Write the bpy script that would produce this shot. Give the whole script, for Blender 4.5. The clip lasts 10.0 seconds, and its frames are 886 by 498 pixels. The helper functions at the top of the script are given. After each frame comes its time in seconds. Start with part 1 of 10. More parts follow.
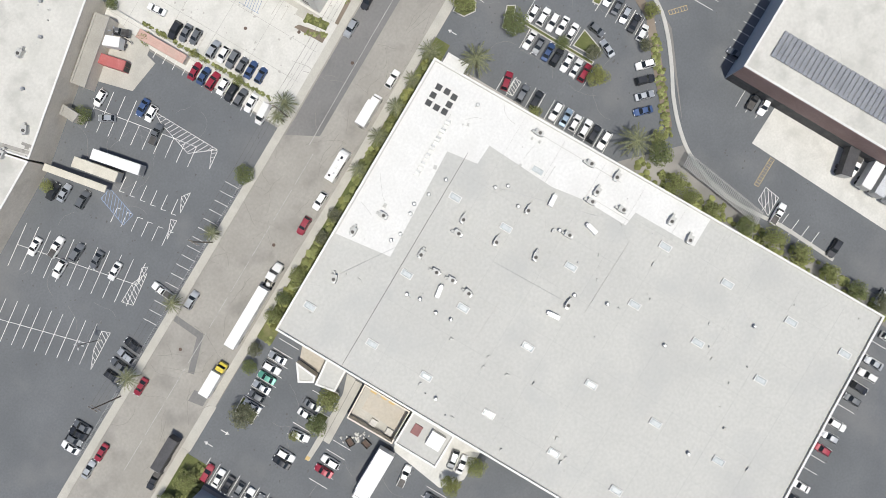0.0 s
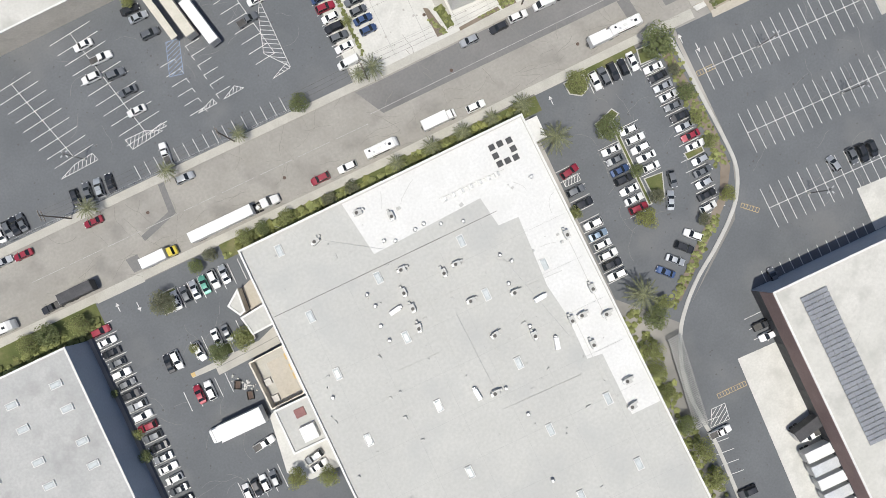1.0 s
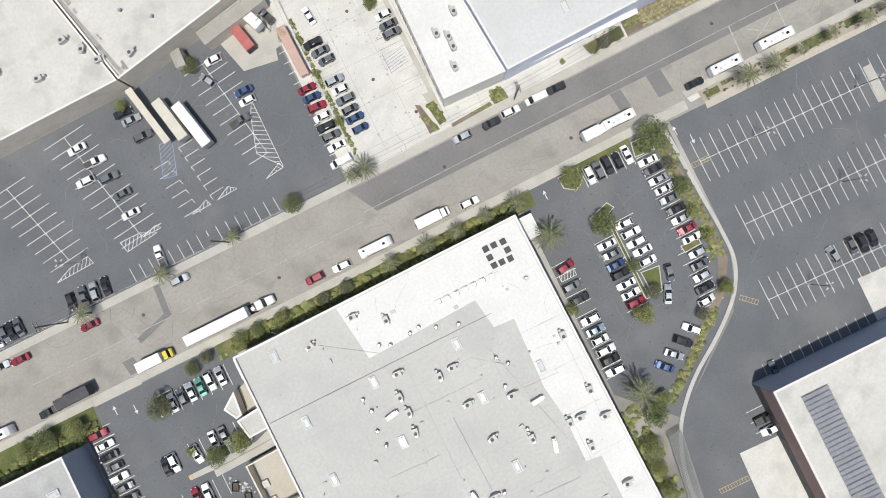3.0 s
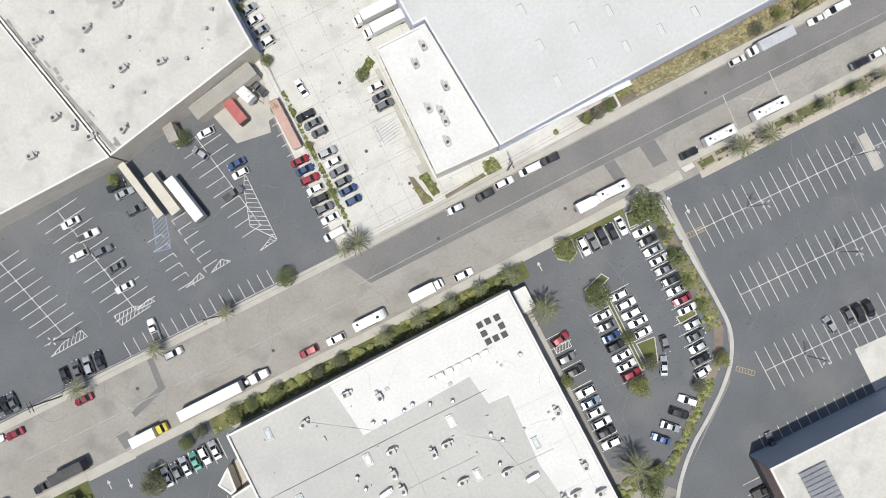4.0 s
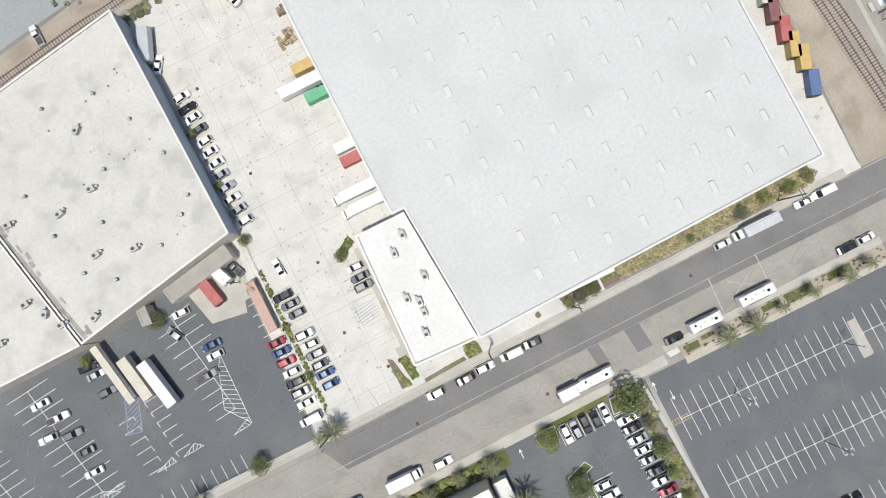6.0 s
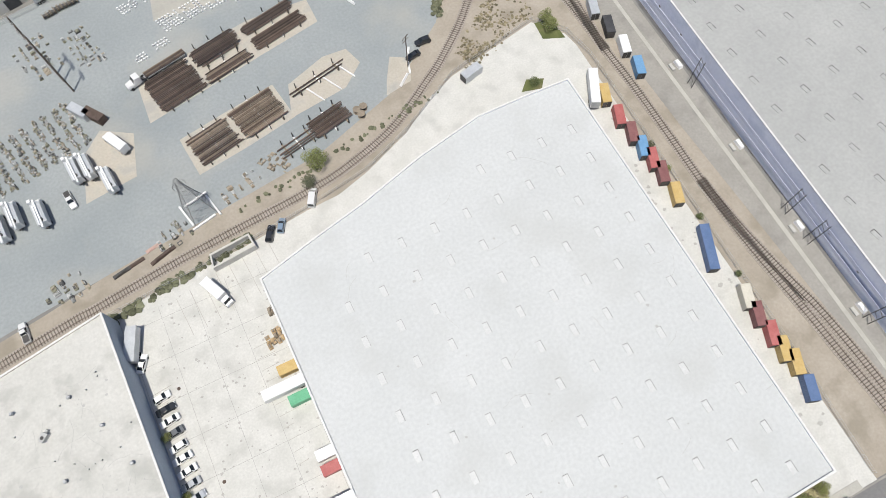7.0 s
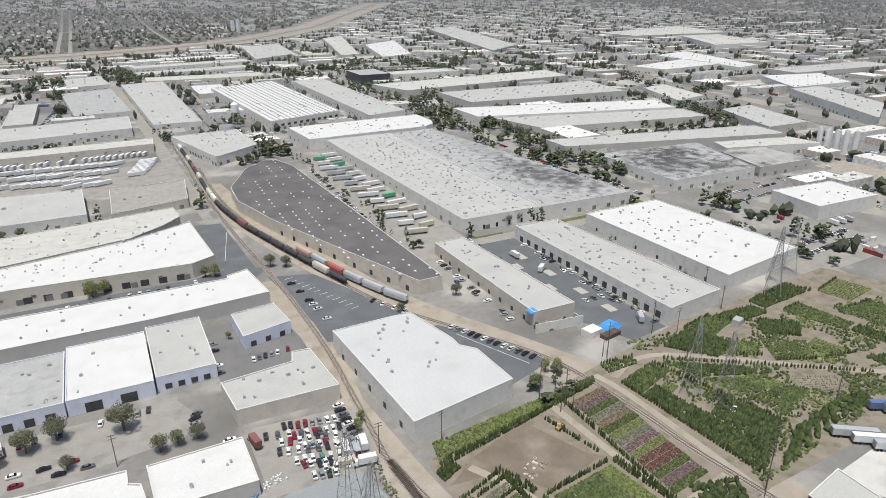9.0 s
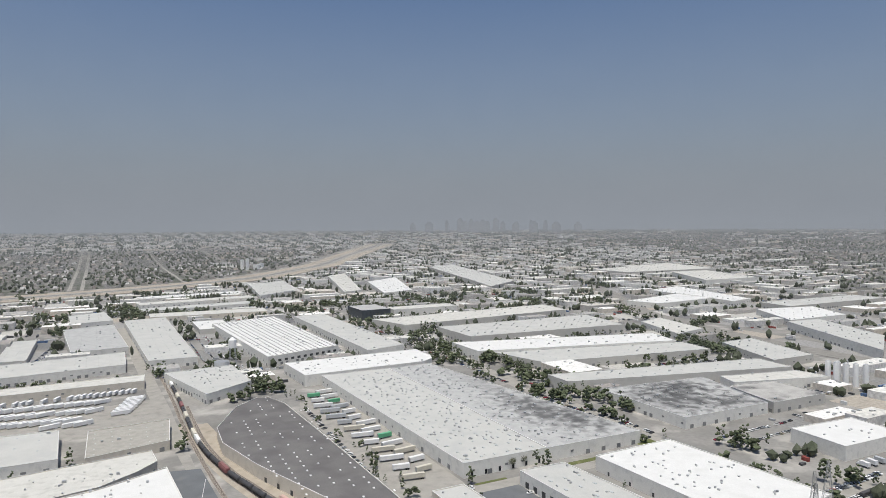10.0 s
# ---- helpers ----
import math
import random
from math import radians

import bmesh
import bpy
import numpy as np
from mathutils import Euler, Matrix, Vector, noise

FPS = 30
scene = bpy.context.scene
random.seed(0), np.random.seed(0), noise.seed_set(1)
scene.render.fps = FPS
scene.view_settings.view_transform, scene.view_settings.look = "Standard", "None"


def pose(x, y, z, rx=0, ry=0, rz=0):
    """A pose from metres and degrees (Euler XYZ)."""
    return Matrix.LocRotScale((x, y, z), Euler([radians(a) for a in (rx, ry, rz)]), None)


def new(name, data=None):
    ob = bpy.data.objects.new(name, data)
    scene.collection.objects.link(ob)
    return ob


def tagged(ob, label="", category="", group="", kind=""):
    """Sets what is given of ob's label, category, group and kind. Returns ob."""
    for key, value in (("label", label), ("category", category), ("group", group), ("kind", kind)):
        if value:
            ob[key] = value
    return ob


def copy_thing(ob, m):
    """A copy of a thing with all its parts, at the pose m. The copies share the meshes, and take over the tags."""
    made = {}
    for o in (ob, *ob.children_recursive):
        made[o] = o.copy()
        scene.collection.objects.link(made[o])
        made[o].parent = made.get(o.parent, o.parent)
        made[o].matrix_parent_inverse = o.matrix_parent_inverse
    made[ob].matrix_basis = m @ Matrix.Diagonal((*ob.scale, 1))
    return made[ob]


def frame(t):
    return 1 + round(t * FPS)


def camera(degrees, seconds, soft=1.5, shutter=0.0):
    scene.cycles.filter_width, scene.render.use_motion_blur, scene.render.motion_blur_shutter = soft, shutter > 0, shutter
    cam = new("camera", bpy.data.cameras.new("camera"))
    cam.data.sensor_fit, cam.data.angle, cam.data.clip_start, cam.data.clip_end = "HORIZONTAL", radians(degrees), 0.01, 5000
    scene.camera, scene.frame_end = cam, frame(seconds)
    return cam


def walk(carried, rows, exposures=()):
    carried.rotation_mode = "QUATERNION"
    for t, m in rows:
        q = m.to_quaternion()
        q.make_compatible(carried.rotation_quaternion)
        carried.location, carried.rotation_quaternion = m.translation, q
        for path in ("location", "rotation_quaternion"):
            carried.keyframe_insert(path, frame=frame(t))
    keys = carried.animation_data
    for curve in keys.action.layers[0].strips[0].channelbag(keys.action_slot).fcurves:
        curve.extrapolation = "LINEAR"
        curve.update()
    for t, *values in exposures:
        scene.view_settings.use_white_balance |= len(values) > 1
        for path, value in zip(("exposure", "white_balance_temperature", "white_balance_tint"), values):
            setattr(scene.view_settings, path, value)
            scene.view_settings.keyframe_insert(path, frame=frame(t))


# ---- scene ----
cam = camera(67.1, 10.0, 0.8)
PATH = [
    (0, -34.144, -24.502, 159.550, -0.0321, 0.5531, -59.0723),
    (0.1, -33.528, -24.009, 159.570, -0.0007, 0.3267, -52.7950),
    (0.2, -32.895, -23.520, 159.583, -0.0055, 0.2478, -48.3391),
    (0.3, -32.242, -23.040, 159.576, 0.0587, 0.1350, -41.4117),
    (0.4, -31.613, -22.574, 159.560, 0.0888, 0.0769, -34.6218),
    (0.5, -31.053, -22.137, 159.541, 0.2423, 0.0474, -28.3689),
    (1, -28.584, -20.096, 159.492, 0.2599, -0.0886, -25.3093),
    (1.5, -26.420, -17.472, 159.425, 0.3104, 0.0176, -25.6245),
    (2, -23.888, -13.651, 159.272, 0.6022, 0.2294, -25.8737),
    (2.5, -20.462, -8.319, 159.069, 0.7662, 0.4838, -26.1119),
    (3.8, -9.047, 9.149, 158.471, 0.9026, 0.8375, -26.5759),
    (4, -7.166, 11.874, 158.445, 1.0035, 0.8943, -26.6562),
    (4.5, -2.346, 18.716, 158.154, 1.1695, 0.9221, -26.8159),
    (5, 2.706, 25.876, 157.733, 1.2024, 0.8963, -26.8711),
    (5.2, 4.901, 29.122, 157.575, 1.0892, 0.8603, -26.9154),
    (6.3, 17.399, 49.412, 155.675, 5.4873, 0.9379, -26.1557),
    (6.5, 19.537, 52.855, 155.532, 10.0531, 0.8051, -26.1310),
    (7, 24.321, 60.675, 155.143, 21.4602, 0.5403, -26.1384),
    (7.5, 27.911, 67.632, 154.869, 32.9710, 0.2768, -26.4673),
    (8, 30.863, 74.453, 154.545, 44.9608, 0.0435, -26.9029),
    (8.5, 33.758, 80.612, 154.510, 56.6547, -0.0291, -27.2459),
    (9, 37.394, 86.582, 154.188, 68.1480, 0.0291, -27.3190),
    (9.5, 41.437, 92.481, 153.988, 79.5661, 0.0868, -27.3040),
    (10, 45.520, 98.080, 153.920, 87.8756, 0.3018, -27.2900),
]
walk(cam, [(t, pose(x, y, z, rx, ry, rz)) for t, x, y, z, rx, ry, rz in PATH], exposures=[(0, 0.0, 6560, 10), (10, 0.0, 6560, 10)])
from mathutils.geometry import tessellate_polygon

# ---- world, sun ----
SUN_EL = 75.0
SHADE_DIR = Vector((0.62, 0.785))  # the way shadows fall on the ground
SUN_AZ = math.atan2(-SHADE_DIR.y, -SHADE_DIR.x)

world = bpy.data.worlds.new("hazy_daylight")
scene.world = world
world.use_nodes = True
wn = world.node_tree.nodes
wl = world.node_tree.links
sky = wn.new("ShaderNodeTexSky")
sky.sky_type = "NISHITA"
sky.sun_disc = False
sky.sun_elevation = radians(SUN_EL)
sky.sun_rotation = math.pi / 2 - SUN_AZ
sky.altitude = 60
sky.air_density = 1.0
sky.dust_density = 3.2
sky.ozone_density = 7.0
wn["Background"].inputs["Strength"].default_value = 0.092
wl.new(sky.outputs["Color"], wn["Background"].inputs["Color"])

sun_data = bpy.data.lights.new("sun", "SUN")
sun_data.energy = 4.0
sun_data.angle = radians(0.55)
sun_data.color = (1.0, 0.965, 0.88)
sun = new("sun", sun_data)
flat = math.cos(radians(SUN_EL))
way = Vector((SHADE_DIR.x * flat, SHADE_DIR.y * flat, -math.sin(radians(SUN_EL))))
sun.matrix_world = Matrix.Translation((0, 0, 400)) @ way.to_track_quat("-Z", "Y").to_matrix().to_4x4()


# ---- materials ----
def surface(name, c1, c2, size=6.0, rough=0.85, metal=0.0, fine=0.4, bump=0.15, stain=None, stain_size=12.0, stain_amount=0.35, island=0.0, obj=0.0, spec=0.3):
    """Two-scale mottled surface in world metres, with optional stains of a third colour."""
    m = bpy.data.materials.new(name)
    m.use_nodes = True
    n, l = m.node_tree.nodes, m.node_tree.links
    b = n["Principled BSDF"]
    b.inputs["Roughness"].default_value = rough
    b.inputs["Metallic"].default_value = metal
    b.inputs["Specular IOR Level"].default_value = spec
    geo = n.new("ShaderNodeNewGeometry")

    def noisy(metres, detail, squeeze=None):
        t = n.new("ShaderNodeTexNoise")
        t.inputs["Scale"].default_value = 1.0 / metres
        t.inputs["Detail"].default_value = detail
        l.new(geo.outputs["Position"], t.inputs["Vector"])
        r = n.new("ShaderNodeMapRange")
        r.inputs["From Min"].default_value, r.inputs["From Max"].default_value = squeeze or (0.3, 0.7)
        l.new(t.outputs["Fac"], r.inputs["Value"])
        return r.outputs["Result"]

    def blend(fac, a, c):
        x = n.new("ShaderNodeMix")
        x.data_type = "RGBA"
        if isinstance(fac, float):
            x.inputs[0].default_value = fac
        else:
            l.new(fac, x.inputs[0])
        for k, v in ((6, a), (7, c)):
            if isinstance(v, tuple):
                x.inputs[k].default_value = (*v, 1.0)
            else:
                l.new(v, x.inputs[k])
        return x.outputs[2]

    def half(fac, amount):
        k = n.new("ShaderNodeMath")
        k.operation = "MULTIPLY"
        k.inputs[1].default_value = amount
        l.new(fac, k.inputs[0])
        return k.outputs[0]

    col = blend(noisy(size, 5.0), c1, c2)
    grain = noisy(fine, 3.0)
    dark = tuple(v * 0.72 for v in c1)
    col = blend(half(grain, 0.35), col, dark)
    if stain:
        col = blend(half(noisy(stain_size, 6.0, (0.52, 0.68)), stain_amount), col, stain)
    if island or obj:
        hue = n.new("ShaderNodeHueSaturation")
        r = n.new("ShaderNodeMapRange")
        amount = island or obj
        r.inputs["To Min"].default_value, r.inputs["To Max"].default_value = 1 - amount, 1 + amount
        if island:
            l.new(geo.outputs["Random Per Island"], r.inputs["Value"])
        else:
            info = n.new("ShaderNodeObjectInfo")
            l.new(info.outputs["Random"], r.inputs["Value"])
        l.new(r.outputs["Result"], hue.inputs["Value"])
        l.new(col, hue.inputs["Color"])
        col = hue.outputs["Color"]
    l.new(col, b.inputs["Base Color"])
    if bump:
        k = n.new("ShaderNodeBump")
        k.inputs["Strength"].default_value = bump
        k.inputs["Distance"].default_value = 0.05
        l.new(grain, k.inputs["Height"])
        l.new(k.outputs["Normal"], b.inputs["Normal"])
    return m


def ramped(name, stops, rough=0.85, grain=0.3):
    """A material whose pieces take one of several colours by chance."""
    m = bpy.data.materials.new(name)
    m.use_nodes = True
    n, l = m.node_tree.nodes, m.node_tree.links
    b = n["Principled BSDF"]
    b.inputs["Roughness"].default_value = rough
    geo = n.new("ShaderNodeNewGeometry")
    ramp = n.new("ShaderNodeValToRGB")
    ramp.color_ramp.interpolation = "CONSTANT"
    els = ramp.color_ramp.elements
    els[0].position, els[0].color = 0.0, (*stops[0][1], 1)
    els[1].position, els[1].color = stops[1][0], (*stops[1][1], 1)
    for p, c in stops[2:]:
        e = els.new(p)
        e.color = (*c, 1)
    l.new(geo.outputs["Random Per Island"], ramp.inputs["Fac"])
    t = n.new("ShaderNodeTexNoise")
    t.inputs["Scale"].default_value = 0.35
    t.inputs["Detail"].default_value = 5.0
    l.new(geo.outputs["Position"], t.inputs["Vector"])
    r = n.new("ShaderNodeMapRange")
    r.inputs["From Min"].default_value, r.inputs["From Max"].default_value = 0.3, 0.7
    r.inputs["To Min"].default_value, r.inputs["To Max"].default_value = 1 - grain, 1 + grain * 0.4
    l.new(t.outputs["Fac"], r.inputs["Value"])
    hue = n.new("ShaderNodeHueSaturation")
    l.new(r.outputs["Result"], hue.inputs["Value"])
    l.new(ramp.outputs["Color"], hue.inputs["Color"])
    l.new(hue.outputs["Color"], b.inputs["Base Color"])
    return m


def gloss(name, c, rough=0.3, metal=0.0, coat=0.0):
    m = bpy.data.materials.new(name)
    m.use_nodes = True
    n, l = m.node_tree.nodes, m.node_tree.links
    b = n["Principled BSDF"]
    b.inputs["Roughness"].default_value = rough
    b.inputs["Metallic"].default_value = metal
    b.inputs["Coat Weight"].default_value = coat
    info = n.new("ShaderNodeObjectInfo")
    hue = n.new("ShaderNodeHueSaturation")
    hue.inputs["Color"].default_value = (*c, 1)
    r = n.new("ShaderNodeMapRange")
    r.inputs["To Min"].default_value, r.inputs["To Max"].default_value = 0.85, 1.12
    l.new(info.outputs["Random"], r.inputs["Value"])
    l.new(r.outputs["Result"], hue.inputs["Value"])
    l.new(hue.outputs["Color"], b.inputs["Base Color"])
    return m


ASPHALT = surface("sealed_asphalt", (0.118, 0.126, 0.134), (0.149, 0.157, 0.166), 11, 0.9, fine=0.5, stain=(0.185, 0.185, 0.185), stain_size=15, stain_amount=0.45)
ASPHALT_OLD = surface("worn_asphalt", (0.285, 0.273, 0.247), (0.345, 0.33, 0.30), 9, 0.92, fine=0.7, stain=(0.16, 0.155, 0.15), stain_size=7, stain_amount=0.4)
ASPHALT_MID = surface("grey_asphalt", (0.17, 0.17, 0.168), (0.215, 0.21, 0.205), 12, 0.92, fine=0.6, stain=(0.1, 0.1, 0.1), stain_size=10)
CONCRETE = surface("pale_concrete", (0.53, 0.525, 0.49), (0.61, 0.60, 0.565), 5, 0.9, fine=0.5, stain=(0.38, 0.375, 0.35), stain_size=6, stain_amount=0.5)
WALK = surface("walkway_concrete", (0.4, 0.385, 0.345), (0.48, 0.465, 0.42), 4, 0.9, fine=0.3, stain=(0.3, 0.29, 0.265), stain_size=5)
KERB = surface("kerb_concrete", (0.42, 0.415, 0.39), (0.51, 0.50, 0.47), 3, 0.9, fine=0.2)
GRAVEL = surface("blue_grey_gravel", (0.265, 0.29, 0.295), (0.325, 0.345, 0.345), 22, 0.95, fine=0.8, stain=(0.38, 0.365, 0.325), stain_size=26, stain_amount=0.5)
SAND = surface("tan_sand", (0.43, 0.395, 0.335), (0.50, 0.46, 0.395), 6, 0.95, fine=0.6, stain=(0.33, 0.325, 0.305), stain_size=6, stain_amount=0.7)
DIRT = surface("tan_dirt", (0.33, 0.29, 0.235), (0.41, 0.365, 0.305), 10, 0.95, fine=0.7, stain=(0.225, 0.2, 0.155), stain_size=8, stain_amount=0.6)
BALLAST = surface("rail_ballast", (0.31, 0.275, 0.235), (0.38, 0.34, 0.30), 4, 0.95, fine=0.3, bump=0.4)
SOIL = surface("field_soil", (0.165, 0.132, 0.102), (0.225, 0.186, 0.150), 9, 0.95, fine=0.8, stain=(0.33, 0.29, 0.24), stain_size=16, stain_amount=0.5)
GRASS = surface("dry_lawn", (0.085, 0.105, 0.035), (0.14, 0.15, 0.06), 3, 0.95, fine=0.3, bump=0.5, stain=(0.23, 0.20, 0.11), stain_size=5, stain_amount=0.6)
CITY = surface("city_ground", (0.16, 0.156, 0.148), (0.31, 0.30, 0.28), 48, 0.95, fine=3, stain=(0.44, 0.42, 0.385), stain_size=30, stain_amount=0.75)
ROOF_W = surface("white_coated_roof", (0.62, 0.62, 0.605), (0.67, 0.67, 0.655), 9, 0.7, fine=0.6, bump=0.05, stain=(0.53, 0.53, 0.51), stain_size=10, stain_amount=0.4)
ROOF_G = surface("grey_coated_roof", (0.44, 0.44, 0.42), (0.49, 0.49, 0.465), 16, 0.75, fine=0.7, bump=0.06, stain=(0.37, 0.375, 0.37), stain_size=13, stain_amount=0.5)
ROOF_D = surface("grey_membrane_roof", (0.365, 0.37, 0.36), (0.415, 0.418, 0.405), 18, 0.75, fine=0.8, bump=0.05, stain=(0.33, 0.333, 0.325), stain_size=14, stain_amount=0.4)
ROOF_B = surface("pale_bluish_roof", (0.515, 0.527, 0.522), (0.56, 0.57, 0.565), 18, 0.7, fine=0.8, bump=0.05, stain=(0.43, 0.435, 0.42), stain_size=14, stain_amount=0.4)
ROOF_C = surface("cream_roof", (0.50, 0.495, 0.46), (0.57, 0.56, 0.525), 7, 0.8, fine=0.6, bump=0.06, stain=(0.36, 0.355, 0.33), stain_size=5, stain_amount=0.6)
ROOF_GREY = surface("weathered_grey_roof", (0.36, 0.365, 0.36), (0.45, 0.45, 0.44), 8, 0.85, fine=0.6, stain=(0.27, 0.27, 0.265), stain_size=6, stain_amount=0.5)
ROOF_DARK = surface("dark_gravel_roof", (0.12, 0.115, 0.115), (0.165, 0.16, 0.155), 14, 0.92, fine=0.8, stain=(0.09, 0.085, 0.085), stain_size=20, stain_amount=0.6)
ROOF_BURNT = surface("patchy_sooty_roof", (0.33, 0.325, 0.31), (0.45, 0.44, 0.42), 10, 0.9, fine=0.8, stain=(0.12, 0.12, 0.12), stain_size=24, stain_amount=0.95)


def sooted(base, name, spots, colour=(0.05, 0.05, 0.052)):
    """A copy of a roof coat with burnt patches: centre x, y and reach along x, y of each."""
    m = base.copy()
    m.name = name
    n, l = m.node_tree.nodes, m.node_tree.links
    b = n["Principled BSDF"]
    old = b.inputs["Base Color"].links[0].from_socket
    geo, t = n.new("ShaderNodeNewGeometry"), n.new("ShaderNodeTexNoise")
    t.inputs["Scale"].default_value, t.inputs["Detail"].default_value = 0.11, 7.0
    l.new(geo.outputs["Position"], t.inputs["Vector"])
    for cx, cy, rx, ry, k in spots:
        mp = n.new("ShaderNodeMapping")
        mp.vector_type = "TEXTURE"
        mp.inputs["Location"].default_value, mp.inputs["Scale"].default_value = (cx, cy, 8), (rx, ry, 50)
        l.new(geo.outputs["Position"], mp.inputs["Vector"])
        far, add, r, mix = n.new("ShaderNodeVectorMath"), n.new("ShaderNodeMath"), n.new("ShaderNodeMapRange"), n.new("ShaderNodeMixRGB")
        far.operation, add.operation = "LENGTH", "MULTIPLY_ADD"
        l.new(mp.outputs[0], far.inputs[0])
        l.new(t.outputs["Fac"], add.inputs[0])
        add.inputs[1].default_value = 3.2
        l.new(far.outputs["Value"], add.inputs[2])
        r.inputs["From Min"].default_value, r.inputs["From Max"].default_value = 1.75, 2.75
        r.inputs["To Min"].default_value, r.inputs["To Max"].default_value = k, 0.0
        l.new(add.outputs[0], r.inputs["Value"])
        l.new(r.outputs["Result"], mix.inputs[0])
        l.new(old, mix.inputs[1])
        mix.inputs[2].default_value = (*colour, 1)
        old = mix.outputs[0]
    l.new(old, b.inputs["Base Color"])
    return m


ROOF_SOOT = sooted(ROOF_GREY, "sooty_grey_roof", [(350, 522, 28, 66, 0.75), (366, 490, 20, 32, 0.5), (350, 610, 14, 90, 0.3)])
ROOF_FACTORY = sooted(ROOF_GREY, "burnt_factory_roof", [(470, 500, 52, 48, 0.85), (500, 525, 36, 26, 0.8), (505, 468, 30, 24, 0.6)])
WALL_W = surface("white_tilt_up_wall", (0.70, 0.685, 0.64), (0.77, 0.755, 0.71), 5, 0.8, fine=0.5, stain=(0.43, 0.425, 0.41), stain_size=4)
WALL_BLUE = surface("pale_blue_wall", (0.66, 0.69, 0.80), (0.71, 0.74, 0.84), 6, 0.75, fine=0.5, stain=(0.36, 0.42, 0.53), stain_size=5)
WALL_SLATE = surface("slate_blue_wall", (0.36, 0.41, 0.48), (0.41, 0.46, 0.53), 6, 0.8, fine=0.5)
WALL_TAN = surface("tan_wall", (0.60, 0.555, 0.475), (0.67, 0.62, 0.54), 5, 0.85, fine=0.5, stain=(0.42, 0.38, 0.32), stain_size=4)
WALL_BROWN = surface("brown_wall", (0.25, 0.175, 0.16), (0.30, 0.215, 0.20), 4, 0.8, fine=0.4)
WALL_G = surface("grey_wall", (0.49, 0.475, 0.44), (0.56, 0.545, 0.51), 5, 0.85, fine=0.5)
COPING = surface("metal_coping", (0.62, 0.62, 0.60), (0.70, 0.70, 0.68), 3, 0.5, fine=0.4)
DOORWAY = surface("dark_dock_door", (0.05, 0.052, 0.055), (0.09, 0.09, 0.09), 2, 0.6, fine=0.4)
PAINT_W = surface("road_paint_white", (0.62, 0.62, 0.60), (0.72, 0.72, 0.70), 1.5, 0.8, fine=0.25, stain=(0.3, 0.3, 0.3), stain_size=1.2, stain_amount=0.7)
PAINT_Y = surface("road_paint_yellow", (0.42, 0.33, 0.17), (0.50, 0.40, 0.22), 1.5, 0.8, fine=0.25, stain=(0.2, 0.19, 0.17), stain_size=1.2, stain_amount=0.7)
PAINT_B = surface("road_paint_blue", (0.20, 0.27, 0.38), (0.26, 0.33, 0.45), 1.5, 0.8, fine=0.25, stain=(0.1, 0.11, 0.13), stain_size=1.0, stain_amount=0.7)
STEEL = surface("galvanised_steel", (0.42, 0.43, 0.44), (0.52, 0.53, 0.53), 1.0, 0.45, 0.6, fine=0.2)
STEEL_DK = surface("dark_steel", (0.07, 0.068, 0.066), (0.11, 0.105, 0.10), 1.0, 0.6, 0.3, fine=0.2)
RUST = surface("rusty_steel", (0.085, 0.062, 0.052), (0.135, 0.098, 0.080), 1.5, 0.85, 0.1, fine=0.3, island=0.35)
RAIL = surface("worn_rail", (0.16, 0.125, 0.10), (0.24, 0.20, 0.17), 1, 0.45, 0.6, fine=0.2)
WOOD = surface("weathered_timber", (0.20, 0.165, 0.125), (0.31, 0.26, 0.20), 1.5, 0.9, fine=0.2, island=0.3)
TIMBER_DK = surface("creosoted_timber", (0.12, 0.10, 0.085), (0.19, 0.165, 0.14), 1.2, 0.9, fine=0.2, island=0.25)
WHITE = surface("white_enamel", (0.74, 0.74, 0.73), (0.80, 0.80, 0.79), 1.5, 0.45, fine=0.3, obj=0.05)
DOME = surface("skylight_plastic", (0.47, 0.50, 0.505), (0.53, 0.56, 0.565), 1.0, 0.2, fine=0.3, bump=0.0)
SOLAR = surface("solar_glass", (0.24, 0.25, 0.27), (0.30, 0.31, 0.33), 3, 0.25, 0.1, fine=0.6, bump=0.0)
LEAF = [surface("leaves_" + k, a, b, 1.2, 0.8, fine=0.35, bump=0.0, island=0.35, spec=0.15) for k, a, b in (
    ("olive", (0.185, 0.203, 0.078), (0.255, 0.272, 0.115)), ("deep", (0.125, 0.150, 0.065), (0.185, 0.210, 0.095)),
    ("yellowish", (0.195, 0.205, 0.070), (0.255, 0.265, 0.105)), ("dull", (0.130, 0.135, 0.085), (0.180, 0.185, 0.120)))]
BARK = surface("bark", (0.12, 0.095, 0.07), (0.18, 0.145, 0.11), 0.6, 0.95, fine=0.15, bump=0.6)
FAR_ROOF = ramped("far_roofs", [(0.0, (0.58, 0.57, 0.53)), (0.22, (0.38, 0.37, 0.35)), (0.38, (0.66, 0.65, 0.61)), (0.60, (0.30, 0.28, 0.26)), (0.70, (0.50, 0.475, 0.43)), (0.84, (0.74, 0.73, 0.70))])
FAR_WALL = ramped("far_walls", [(0.0, (0.58, 0.57, 0.55)), (0.3, (0.70, 0.69, 0.67)), (0.6, (0.48, 0.46, 0.43)), (0.8, (0.60, 0.55, 0.48))])
